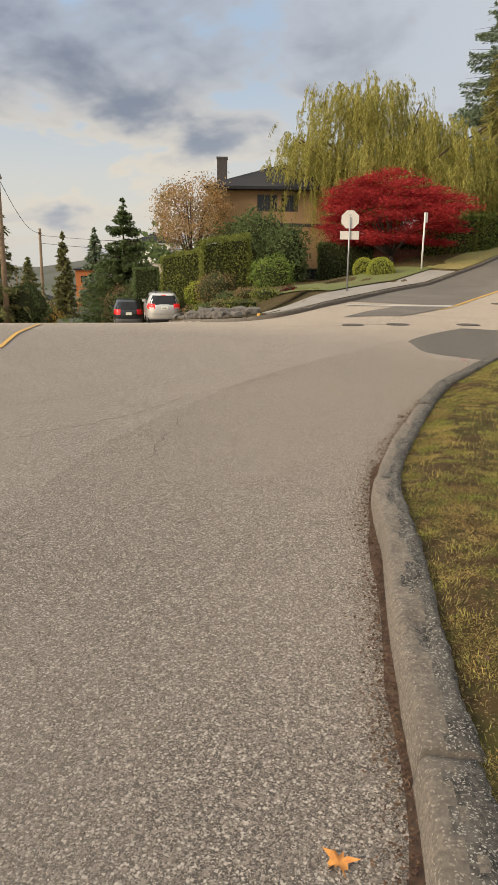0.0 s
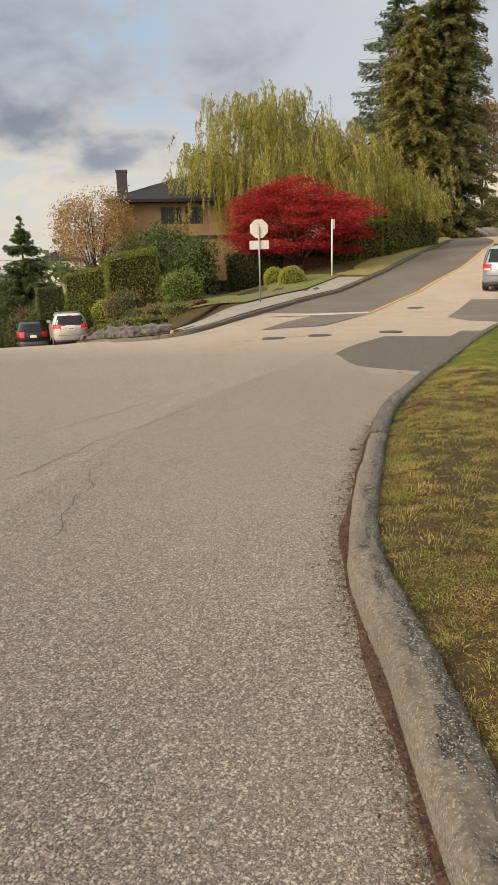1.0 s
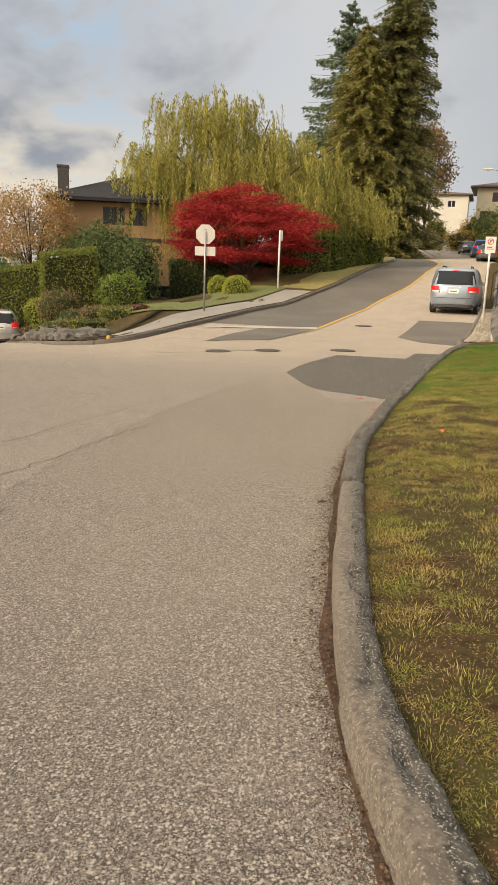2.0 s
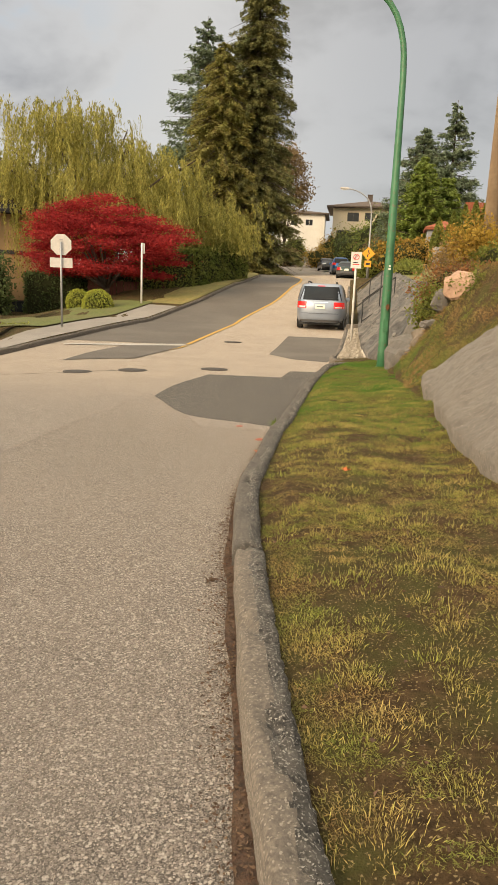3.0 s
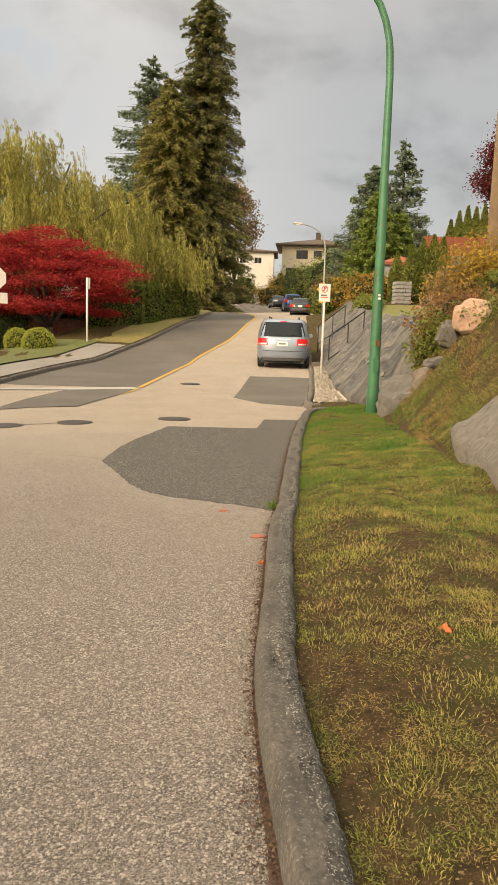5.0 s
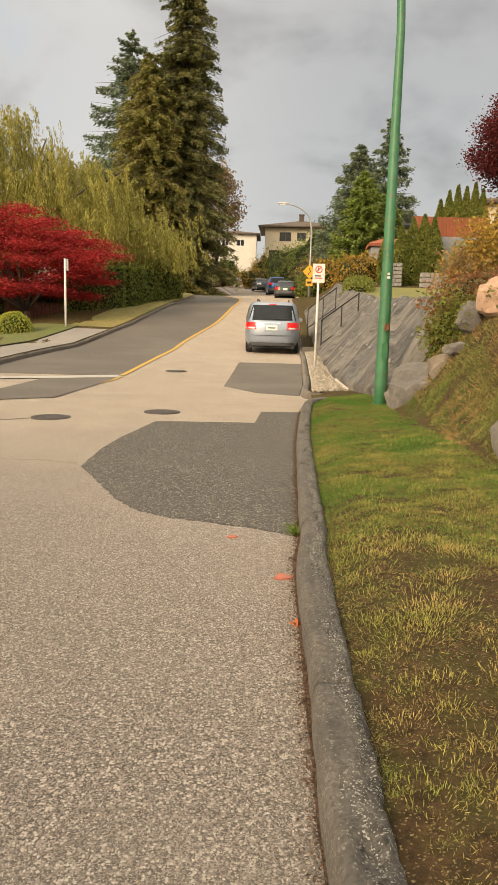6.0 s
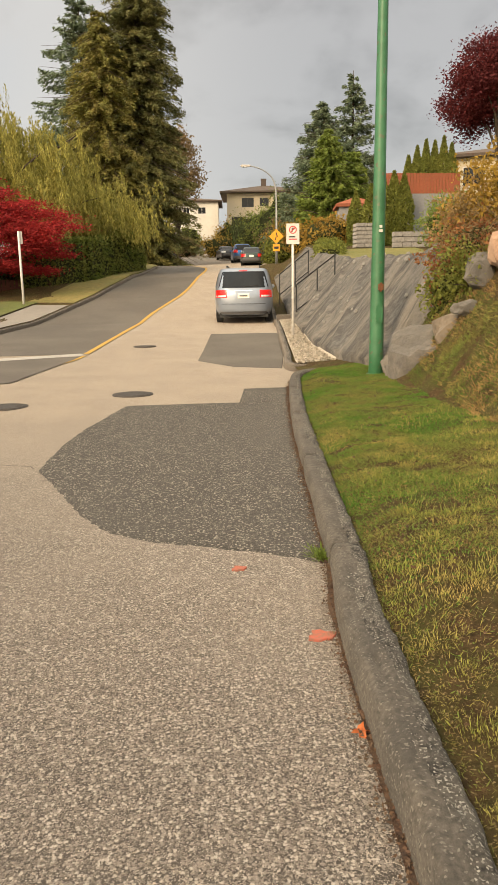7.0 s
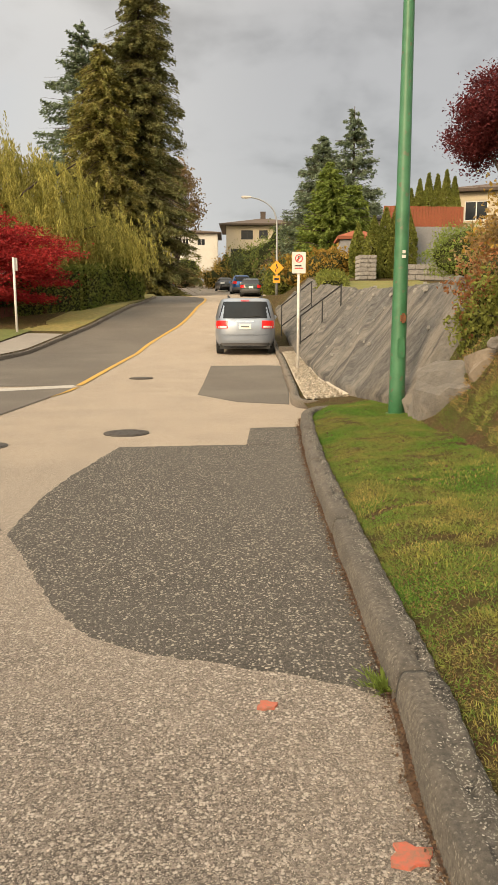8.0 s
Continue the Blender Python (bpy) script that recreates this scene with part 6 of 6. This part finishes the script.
for cx, cy, r, h in ((7.55, 45.4, 0.46, 3.0), (8.2, 45.6, 0.52, 3.4), (8.8, 45.7, 0.52, 3.6), (9.35, 45.8, 0.5, 3.5), (7.0, 46.4, 0.42, 2.7)):
    column_cedar(cx, cy, bank(cx, cy), r, h, M_HEDGE, "dark green columnar cedar at the gate")
for i, (dx, h) in enumerate(((-0.7, 4.4), (-0.25, 4.9), (0.2, 5.2), (0.65, 5.1), (1.1, 5.3), (1.5, 4.9))):
    column_cedar(12.0 + dx, 51.4 - 0.2 * i, 4.6, 0.5, h, M_HEDGE, "columnar cedar in a row behind the fence")

broad_tree("purple_maple", 10.5, 37.0, bank(10.5, 37.0), 2.3, 2.1, 2.0, 6.0, 3.9, M_PURPLE, 170, 260, 0.06, "round dark purple maple above the bank", 0.14, 0.26, 0.3, -0.75, 0.15)
shrub("cloud_juniper", 7.9, 34.3, 3.0, 1.55, 1.2, 0.95, M_JUNIPER, "bright green spreading juniper in layered pads", 8500, 0.06, 0.65, 0.25, True, 0, 0.3)
shrub("garden_shrub", 8.9, 33.2, 2.6, 0.9, 0.9, 1.0, M_GOLD, "brown and gold garden shrub", 2600, 0.07, 0.5, 0.25, False)
shrub("garden_shrub", 5.6, 24.5, 2.1, 1.0, 0.9, 0.8, M_BROWN, "dry brown shrub near the utility pole", 2600, 0.06, 0.45, 0.25, False)
conifer("juniper_tree", 8.0, 58.2, 4.6, 7.2, 2.7, M_JUNIPER, "broad bright green conifer in a garden", 40, 12, 30, 0.1, 0.62, 0.3, 0.02, 0.15)
conifer("juniper_tree", 10.2, 60.5, 4.8, 6.0, 2.4, M_JUNIPER, "broad green conifer beside a taller one", 34, 12, 30, 0.1, 0.62, 0.3, 0.02, 0.15)
conifer("spruce_tree", 12.3, 69.5, 5.0, 13.6, 4.4, M_FIRBLUE, "dark open-tiered spruce behind the gardens", 30, 9, 60, 0.10, 0.75, 0.30, 0.05, 0.15)
conifer("spruce_tree", 10.2, 72.0, 5.0, 11.8, 4.6, M_FIRBLUE, "dark broad spruce behind the gardens", 40, 11, 60, 0.15, 0.6, 0.30, 0.05, 0.25)
shrub("gold_shrub", 6.4, 50.4, 3.4, 1.55, 1.4, 1.25, M_GOLD, "yellow-gold leafy shrub above the street", 4200, 0.10, 0.55, 0.25)
hedge("low_hedge", [(3.9, 38.0, 2.6), (5.6, 46.5, 3.5)], 1.3, 0.45, M_HEDGE, "low green hedge along the top of the bank", 330, 0.06, 0.16, 0.4)

house("cream_house", 4.7, 109.1, 7.4, -6, 10.2, 9.0, 7.0, 1.5, 0.9, CREAM, BROWNROOF, [(2.0, 3.6, 5.2, 6.4), (4.4, 5.6, 5.3, 6.4), (6.6, 9.0, 5.2, 6.5), (0.6, 2.4, 2.0, 4.0), (3.2, 5.2, 2.0, 4.0)],
      "cream two-storey house with brown hipped roof on the hill", (5.0, 4.5, 0.7, 2.4, BROWNROOF), bands=[(0, 3.0, 1.3, 1.5, TRIM), (-0.2, 2.9, 1.9, 2.0, TRIM)])
house("white_house", -3.5, 119.3, 8.6, -4, 7.6, 8.0, 5.9, 1.0, 0.6, WHITEWALL, BROWNROOF, [(4.6, 5.8, 4.2, 5.2), (2.4, 3.4, 4.2, 5.2)], "white house with low brown roof on the hill", trim_m=WHITETRIM)
house("garden_house", 14.4, 54.3, 4.6, -20, 9.0, 7.0, 4.7, 1.1, 0.5, CREAM, BROWNROOF, [(1.2, 2.6, 3.0, 4.2), (4.2, 6.6, 2.8, 4.2)], "cream house with grey-brown roof above the gardens", trim_m=WHITETRIM)
house("garden_house", 11.3, 64.0, 5.0, -10, 6.0, 6.0, 3.9, 0.9, 0.5, CREAM, ROOF, [(1.0, 2.2, 2.2, 3.4)], "low cream house with dark roof behind cedars", trim_m=WHITETRIM)
house("garden_shed", 7.7, 53.5, 4.2, -8, 2.2, 2.4, 2.2, 0.7, 0.2, GREYWALL, REDROOF, [(0.5, 1.2, 0.9, 1.7)], "small grey shed with rust-red roof")

HILLMATS = [(M_HEDGE, "green"), (M_DARK, "dark green"), (M_GOLD, "golden"), (M_BROWN, "brown"), (M_LAUREL, "glossy green"), (M_JUNIPER, "bright green")]
for i, (hx, hy, hr, hz) in enumerate(((5.2, 62, 1.3, 1.0), (6.2, 66, 1.8, 1.4), (7.2, 70, 2.0, 1.8), (8.0, 76, 2.6, 2.2), (7.6, 84, 2.4, 2.2), (9.0, 88, 2.8, 3.0), (7.4, 92, 2.4, 2.2), (6.6, 97, 2.6, 2.4), (3.0, 99, 2.4, 1.5), (-1.8, 102, 2.4, 1.4),
                                      (10.2, 94, 3.0, 3.4), (9.2, 101, 3.0, 2.9), (12.0, 100, 3.4, 3.8), (5.6, 105, 2.6, 1.9), (6.2, 57.5, 1.5, 1.1), (9.5, 80, 2.4, 2.6), (-0.5, 108, 2.0, 2.2), (13.0, 76, 3.0, 3.0), (6.4, 101, 2.6, 2.9), (8.4, 104, 2.8, 2.6), (4.4, 105, 2.0, 2.3))):
    m, c = HILLMATS[i % 6]
    shrub("hillside_shrub", hx, hy, max(bank(hx, hy), level(hx, hy)) - 0.1, hr, hr * 0.9, hz, m, c + " bush on the slope beside the street", 2200, 0.13, 0.6, 0.25)

# ---- down the falling street ----
conifer("cedar_tree", -33.2, 47.7, -3.6, 9.2, 3.9, M_DARK, "dark layered conifer beside the falling street", 30, 13, 80, 0.10, 0.9, 0.22, 0.03, 0.15)
conifer("cedar_tree", -38.0, 50.5, -4.2, 7.8, 1.9, M_FIRBLUE, "slim dark conifer behind the layered one", 32, 9, 26, 0.2, 0.75, 0.28, 0.03, 0.2)
conifer("spruce_tree", -75.9, 93.2, -8.0, 12.8, 2.3, M_FIR, "far dark conifer beyond the falling street", 36, 10, 26, 0.2, 0.7, 0.45, 0.03, 0.2)
conifer("spruce_tree", -82.0, 92.0, -8.5, 9.5, 2.8, M_FIR, "smaller far dark conifer", 30, 9, 24, 0.2, 0.7, 0.45, 0.03, 0.2)
conifer("spruce_tree", -36.2, 36.4, -3.0, 8.6, 2.6, M_FIR, "dark ragged conifer by the utility pole", 30, 9, 30, 0.3, 0.55, 0.3, 0.05, 0.4)
for i, (hx, hy, hr, hz) in enumerate(((-35.0, 38.6, 1.8, 1.7), (-38.5, 42.0, 2.0, 1.8), (-42.5, 46.5, 1.8, 1.4), (-47, 53.5, 2.0, 1.5), (-29.0, 42.5, 1.6, 1.6), (-31.5, 45.0, 1.6, 1.7), (-36, 52.5, 1.8, 2.0), (-40, 58, 2.0, 2.2), (-45, 65, 2.2, 2.4), (-52, 74, 2.6, 2.8), (-27.5, 44.5, 1.6, 2.0))):
    m, c = ((M_DARK, "dark green"), (M_BROWN, "dull brown"), (M_HEDGE, "green"), (M_GOLD, "golden"))[i % 4]
    shrub("roadside_bush", hx, hy, level(hx, hy) - 0.1, hr, hr, hz, m, c + " bush along the falling street", 2200, 0.10, 0.6, 0.22)
house("orange_building", -93.0, 117.8, -9.5, 38, 10.5, 9.0, 8.0, 0.9, 0.4, ORANGEW, ROOF, [(1.0, 2.4, 5.6, 6.9), (3.4, 5.0, 5.4, 6.9), (6.2, 7.6, 5.6, 6.9), (1.0, 2.4, 2.6, 4.0), (3.4, 5.0, 2.6, 4.0)], "orange and grey building down the hill",
      bands=[(5.6, 10.5, 4.8, 7.9, GREYWALL), (2.6, 10.4, 4.2, 4.6, TRIM)])
house("white_house", -86.0, 112.0, -16.0, 38, 9.0, 8.0, 6.6, 1.5, 0.5, WHITEWALL, ROOF, [(1.2, 2.4, 3.4, 4.6), (4.2, 5.6, 3.4, 4.6)], "pale house with dark roof down the hill", trim_m=WHITETRIM)
house("white_house", -112, 118.0, -14.0, 30, 9.0, 8.0, 6.0, 1.5, 0.5, CREAM, ROOF, [(1.2, 2.4, 3.4, 4.6), (4.2, 5.6, 3.4, 4.6)], "cream house far down the hill", trim_m=WHITETRIM)
house("garden_house", -43.0, 73.5, -7.5, 30, 4.6, 5.0, 7.4, 1.2, 0.5, TAN, BROWNROOF, [(1.2, 2.4, 2.6, 3.8)], "tan house with brown roof behind the autumn tree", trim_m=WHITETRIM)
n = 42000
blob = rng.integers(0, 420, n)
bd, ba = rng.uniform(130, 1100, 420), np.radians(rng.uniform(18, 64, 420))
cx = -np.sin(ba) * bd
cy = np.cos(ba) * bd
ch = rng.uniform(2.5, 6.0, 420)
pos = np.stack([cx[blob], cy[blob], np.array([level(p, q) for p, q in zip(cx, cy)])[blob] + ch[blob] * 0.5], axis=1) + rng.normal(size=(n, 3)) * np.stack([ch[blob] * 0.5, ch[blob] * 0.5, ch[blob] * 0.38], axis=1)
obj("far_woods", leaves(pos, 0.6, 0.7), M_DARK, label="dark trees over the distant town", category="woods", kind="stuff")
for i in range(34):
    dd, aa_ = 190 + 24 * i, radians(34 + 18 * ((i * 0.618) % 1.0))
    hx, hy = -math.sin(aa_) * dd, math.cos(aa_) * dd
    b = thing("town_house", hx, hy, level(hx, hy), rng.uniform(0, 90), "small pale house of the distant town", "house", "distant town houses")
    obj("wall", box(0, 10, 0, 8, -1, 6.5), (WHITEWALL, CREAM, GREYWALL)[i % 3], b)
    r = obj("roof", hip_roof(10, 8, 2.4, 0.4), (ROOF, BROWNROOF)[i % 2], b)
    r.location = (0, 0, 6.503)

# ---- grass, litter and marks underfoot ----
BLADE = mat("grass_blade", (0.37, 0.27, 0.10), (0.165, 0.105, 0.043), rough=0.8, scale=5.0, detail=5, vary=0.4, spec=0.2, big=(0.155, 0.175, 0.036), bigscale=4.5, bigamt=0.95)


def blades(n, ylo, yhi, dlo, dhi, h, w, fade=(-99, -98), bare=(-0.22, 0.10)):
    y = rng.uniform(ylo, yhi, n)
    dd = dlo + (dhi - dlo) * rng.uniform(0, 1, n) ** 1.15
    x = np.array([kerb_x(v) for v in y]) + dd
    patch = np.array([noise.noise(Vector((p * 1.5, q * 2.6, 2))) + 0.85 * noise.noise(Vector((p * 5.0, q * 8.5, 7))) for p, q in zip(x, y)])
    shift = np.array([1.2 * noise.noise(Vector((p * 0.9, q * 0.9, 11))) for p, q in zip(x, y)])
    part_ = np.clip((y + shift - fade[0]) / (fade[1] - fade[0]), 0, 1)
    clear = dd > np.array([lerp_table(KERB_WIDE, v) for v in y]) - 0.01
    keep = (patch > rng.uniform(*bare, n)) & (rng.uniform(0, 1, n) < part_) & clear
    # the turf is worn to brown earth along the kerb before the patch
    worn = 0.75 * np.exp(-((y + shift - 9.9) / 1.4) ** 2) * np.clip((1.5 - dd) / 0.6, 0, 1)
    keep &= rng.uniform(0, 1, n) > worn
    x, y = x[keep], y[keep]
    z = np.array([turf(p, q) for p, q in zip(x, y)])
    m = len(x)
    lean = rng.normal(size=(m, 3)) * 0.75
    lean[:, 2] = rng.uniform(0.12, 0.8, m)
    lean /= np.linalg.norm(lean, axis=1, keepdims=True)
    s = h * rng.uniform(0.5, 1.3, (m, 1))
    b = np.cross(lean, rand_dirs(m))
    b /= np.linalg.norm(b, axis=1, keepdims=True) + 1e-9
    return quads(np.stack([x, y, z], axis=1) + lean * s * 0.45, lean * s * 0.5, b * w * rng.uniform(0.6, 1.4, (m, 1)))


GREENBLADE = mat("green_grass_blade", (0.115, 0.18, 0.032), (0.19, 0.17, 0.05), rough=0.8, scale=3.5, detail=5, vary=0.4, spec=0.2, big=(0.075, 0.165, 0.022), bigscale=1.1, bigamt=0.95)
DRYBLADE = mat("dry_grass_blade", (0.31, 0.20, 0.085), (0.21, 0.135, 0.06), rough=0.85, scale=2.5, detail=5, vary=0.4, spec=0.2, big=(0.14, 0.185, 0.042), bigscale=1.3, bigamt=0.9)
obj("grass", blades(560000, 0.8, 14.5, 0.16, 2.5, 0.021, 0.0012, (15.0, 10.5)), BLADE, label="short patchy autumn grass with dead thatch", category="grass", kind="stuff")
obj("grass", blades(380000, 8.5, 19.6, 0.16, 2.2, 0.027, 0.0018, (9.5, 13.5), (-0.75, 0.02)), GREENBLADE, label="greener grass below the rocks", category="grass", kind="stuff")


def clumps(n, per, ylo, yhi):
    """Taller clumps of grass standing out of the short turf."""
    cy = rng.uniform(ylo, yhi, n)
    cx = np.array([kerb_x(v) for v in cy]) + rng.uniform(0.22, 2.3, n)
    size = rng.uniform(0.025, 0.085, n)
    k = np.repeat(np.arange(n), per)
    x, y = cx[k] + rng.normal(size=n * per) * size[k], cy[k] + rng.normal(size=n * per) * size[k]
    z = np.array([turf(p, q) for p, q in zip(x, y)])
    lean = np.stack([(x - cx[k]) / size[k] * 0.35, (y - cy[k]) / size[k] * 0.35, np.ones(n * per)], axis=1) + rng.normal(size=(n * per, 3)) * 0.25
    lean /= np.linalg.norm(lean, axis=1, keepdims=True)
    s = (0.014 + 0.28 * size[k])[:, None] * rng.uniform(0.5, 1.3, (n * per, 1))
    b = np.cross(lean, rand_dirs(n * per))
    b /= np.linalg.norm(b, axis=1, keepdims=True) + 1e-9
    return quads(np.stack([x, y, z], axis=1) + lean * s * 0.45, lean * s * 0.5, b * 0.0015)


TUFTBLADE = mat("tuft_blade", (0.22, 0.24, 0.05), (0.38, 0.29, 0.10), rough=0.8, scale=4, vary=0.4, spec=0.2)
obj("grass", clumps(800, 80, 1.2, 15.0), TUFTBLADE, label="yellow-green grass clumps in the thin turf", category="grass", kind="stuff")
obj("grass", blades(50000, 13.6, 17.4, 1.6, 4.5, 0.07, 0.0045), DRYBLADE, label="longer dry grass on the bank", category="grass", kind="stuff")

LITTER = mat("gutter_leaf_litter", (0.10, 0.052, 0.032), (0.05, 0.033, 0.024), rough=0.95, scale=60, bump=0.01, bscale=80, big=(0.16, 0.10, 0.06), bigscale=3)
LEAFY = mat("fallen_leaf", (0.085, 0.042, 0.026), (0.12, 0.075, 0.042), rough=0.85, scale=20, vary=0.5)
c = curve_through(KERB, 0.08)
left, right = [], []
for i, p in enumerate(c):
    d = (c[min(i + 1, len(c) - 1)] - c[max(i - 1, 0)]).normalized()
    nrm = Vector((-d.y, d.x, 0))
    w = 0.010 + 0.050 * max(0.0, 0.3 + noise.noise(Vector((p.y * 1.3, 0, 4)))) * (1.0 if p.y < 8 else 0.4) + 0.012 * noise.noise(Vector((p.y * 4, 1, 4)))
    left.append(p + nrm * max(0.015, w))
    right.append(p - nrm * 0.03)
obj("gutter_litter", strip(left, right, 2, level, 0.007), LITTER, kind="stuff", label="dark leaf litter and soil in the gutter", category="leaf litter")
n = 16000
k = rng.integers(0, len(c) - 1, n)
base = np.array([tuple(c[i]) for i in k])
base[:, 0] -= np.abs(rng.normal(size=n)) * np.where(base[:, 1] < 8, 0.060, 0.028) - 0.01
base[:, 1] += rng.uniform(-0.06, 0.06, n)
base[:, 2] = 0.016
obj("gutter_leaves", leaves(base, 0.0075, 0.55, 0, 0.8), LEAFY, kind="stuff", label="small brown leaves along the gutter", category="leaf litter")
n = 900
gy = rng.uniform(2, 18, n)
gx = np.array([kerb_x(v) for v in gy]) + 0.2 + rng.uniform(0, 2.3, n)
gz = np.array([bank(p, q) for p, q in zip(gx, gy)]) + 0.012
obj("verge_leaves", leaves(np.stack([gx, gy, gz], axis=1), 0.013, 0.6, 0, 0.7), LEAFY, kind="stuff", label="scattered fallen leaves on the grass", category="leaf litter")

# loose and half-set chips give the worn surfacing its relief close by
CHIP = mat("road_chip_stone", (0.40, 0.35, 0.30), (0.20, 0.166, 0.14), rough=0.85, scale=60, vary=0.65, spec=0.4)
n = 230000
gy = rng.uniform(0.9, 14.5, n)
off = 2.3 * rng.uniform(0, 1, n) ** 1.25
gx = np.array([kerb_x(v) for v in gy]) - 0.02 - off
keep = (rng.uniform(0, 1, n) < np.clip((14.5 - gy) / 4.0, 0, 1)) & ~((gy > 11.5) & (gx > -3.2 + 0.3 * (13.9 - gy)))
gx, gy = gx[keep], gy[keep]
gz = np.array([level(a, b) for a, b in zip(gx, gy)]) + rng.uniform(-0.0005, 0.0022, len(gx))
obj("road_chips", leaves(np.stack([gx, gy, gz], axis=1), 0.0040, 0.75, 0, 0.72), CHIP, label="pale stone chips standing proud of the worn asphalt", category="gravel", kind="stuff")

MAPLE = mat("orange_maple_leaf", (0.62, 0.28, 0.06), (0.48, 0.19, 0.05), rough=0.8, scale=40)
ORANGELEAF = mat("bright_orange_leaf", (0.62, 0.17, 0.05), (0.5, 0.13, 0.04), rough=0.8, scale=40)


def fallen_leaf(x, y, z, r, m, label, rz):
    bm = bmesh.new()
    pts = []
    for i in range(20):
        a = 2 * math.pi * i / 20
        k = (1.0 if i % 4 == 0 else 0.62 if i % 2 == 0 else 0.45) * random.uniform(0.85, 1.1)
        pts.append(bm.verts.new((r * k * math.cos(a), r * k * math.sin(a), 0.012 * math.sin(a * 3 + 1) + 0.012)))
    ctr = bm.verts.new((0, 0, 0.004))
    for i in range(20):
        bm.faces.new((ctr, pts[i], pts[(i + 1) % 20]))
    ob = obj("fallen_leaf", bm, m, label=label, category="leaf", group="single fallen leaves", smooth=True)
    ob.matrix_basis = pose(x, y, z, 0, 0, rz)


fallen_leaf(-0.76, 1.445, 0.002, 0.055, MAPLE, "orange maple leaf lying on the asphalt", 20)
fallen_leaf(-1.07, 8.69, bank(-1.07, 8.69) + 0.035, 0.045, ORANGELEAF, "bright orange leaf on the grass", 70)
for lx, ly in ((-1.93, 6.9), (-1.72, 6.05), (-1.6, 5.5), (-1.80, 10.2), (-1.62, 5.1)):
    fallen_leaf(lx + 0.02, ly, 0.006, 0.04, ORANGELEAF if ly > 9 else LEAFY, "small fallen leaf in the gutter", ly * 77)

PINK = mat("survey_paint", (0.46, 0.11, 0.07), (0.26, 0.13, 0.09), rough=0.85, scale=60)
for px_, py_, r in ((-1.77, 10.86, 0.055), (-2.04, 11.62, 0.035)):
    ring_pts = [(px_ + r * (1 + 0.35 * math.sin(i * 2.1)) * math.cos(i * math.pi / 6), py_ + 0.8 * r * (1 + 0.3 * math.cos(i * 1.7)) * math.sin(i * math.pi / 6)) for i in range(12)]
    obj("paint_mark", area(ring_pts, level, 0.009), PINK, kind="structure", label="faded pink survey paint on the asphalt", category="road marking")

TAR = mat("crack_tar", (0.10, 0.085, 0.07), (0.06, 0.052, 0.045), rough=0.9, scale=40)


def crack(pts, w, name="road_crack"):
    q = []
    for a in curve_through(pts, 0.15):
        q.append((a.x + random.uniform(-0.05, 0.05), a.y + random.uniform(-0.05, 0.05)))
    obj(name, band(q, w, level, 0.005, 0.1), TAR, kind="structure", label="dark crack in the asphalt", category="crack")


crack([(-5.2, 3.2), (-4.6, 4.6), (-4.3, 5.8), (-4.25, 7.0), (-4.1, 8.2), (-3.9, 9.2)], 0.009)
crack([(-3.3, 4.4), (-3.6, 5.4), (-3.9, 6.1)], 0.006)
crack([(-5.6, 5.6), (-5.0, 7.2), (-4.7, 8.8), (-4.4, 10.6)], 0.008)
crack([(-6.9, 16.6), (-5.9, 16.9), (-5.0, 17.3), (-4.4, 17.4)], 0.05)
crack([(-3.46, 13.95), (-3.9, 14.2), (-4.6, 14.3)], 0.01)

weed = thing("weed", -1.60, 11.68, 0.0, 0, "tuft of green fern-like weed growing at the kerb", "weed")
cs, aa, bb = [], [], []
for i in range(46):
    ang, el = rng.uniform(0, 2 * math.pi), rng.uniform(0.35, 1.2)
    d = np.array((math.cos(ang) * math.cos(el), math.sin(ang) * math.cos(el), math.sin(el)))
    ln = rng.uniform(0.08, 0.16)
    for tt in np.linspace(0.25, 1.0, 5):
        p = d * ln * tt
        p[2] -= 0.03 * tt ** 2
        cs.append(p)
        aa.append(d * ln * 0.16 + rng.normal(size=3) * 0.003)
        s = np.cross(d, (0, 0, 1))
        bb.append(s / np.linalg.norm(s) * 0.008 * (1.15 - tt * 0.7))
obj("fronds", quads(np.array(cs), np.array(aa), np.array(bb)), M_BAMBOO, weed)
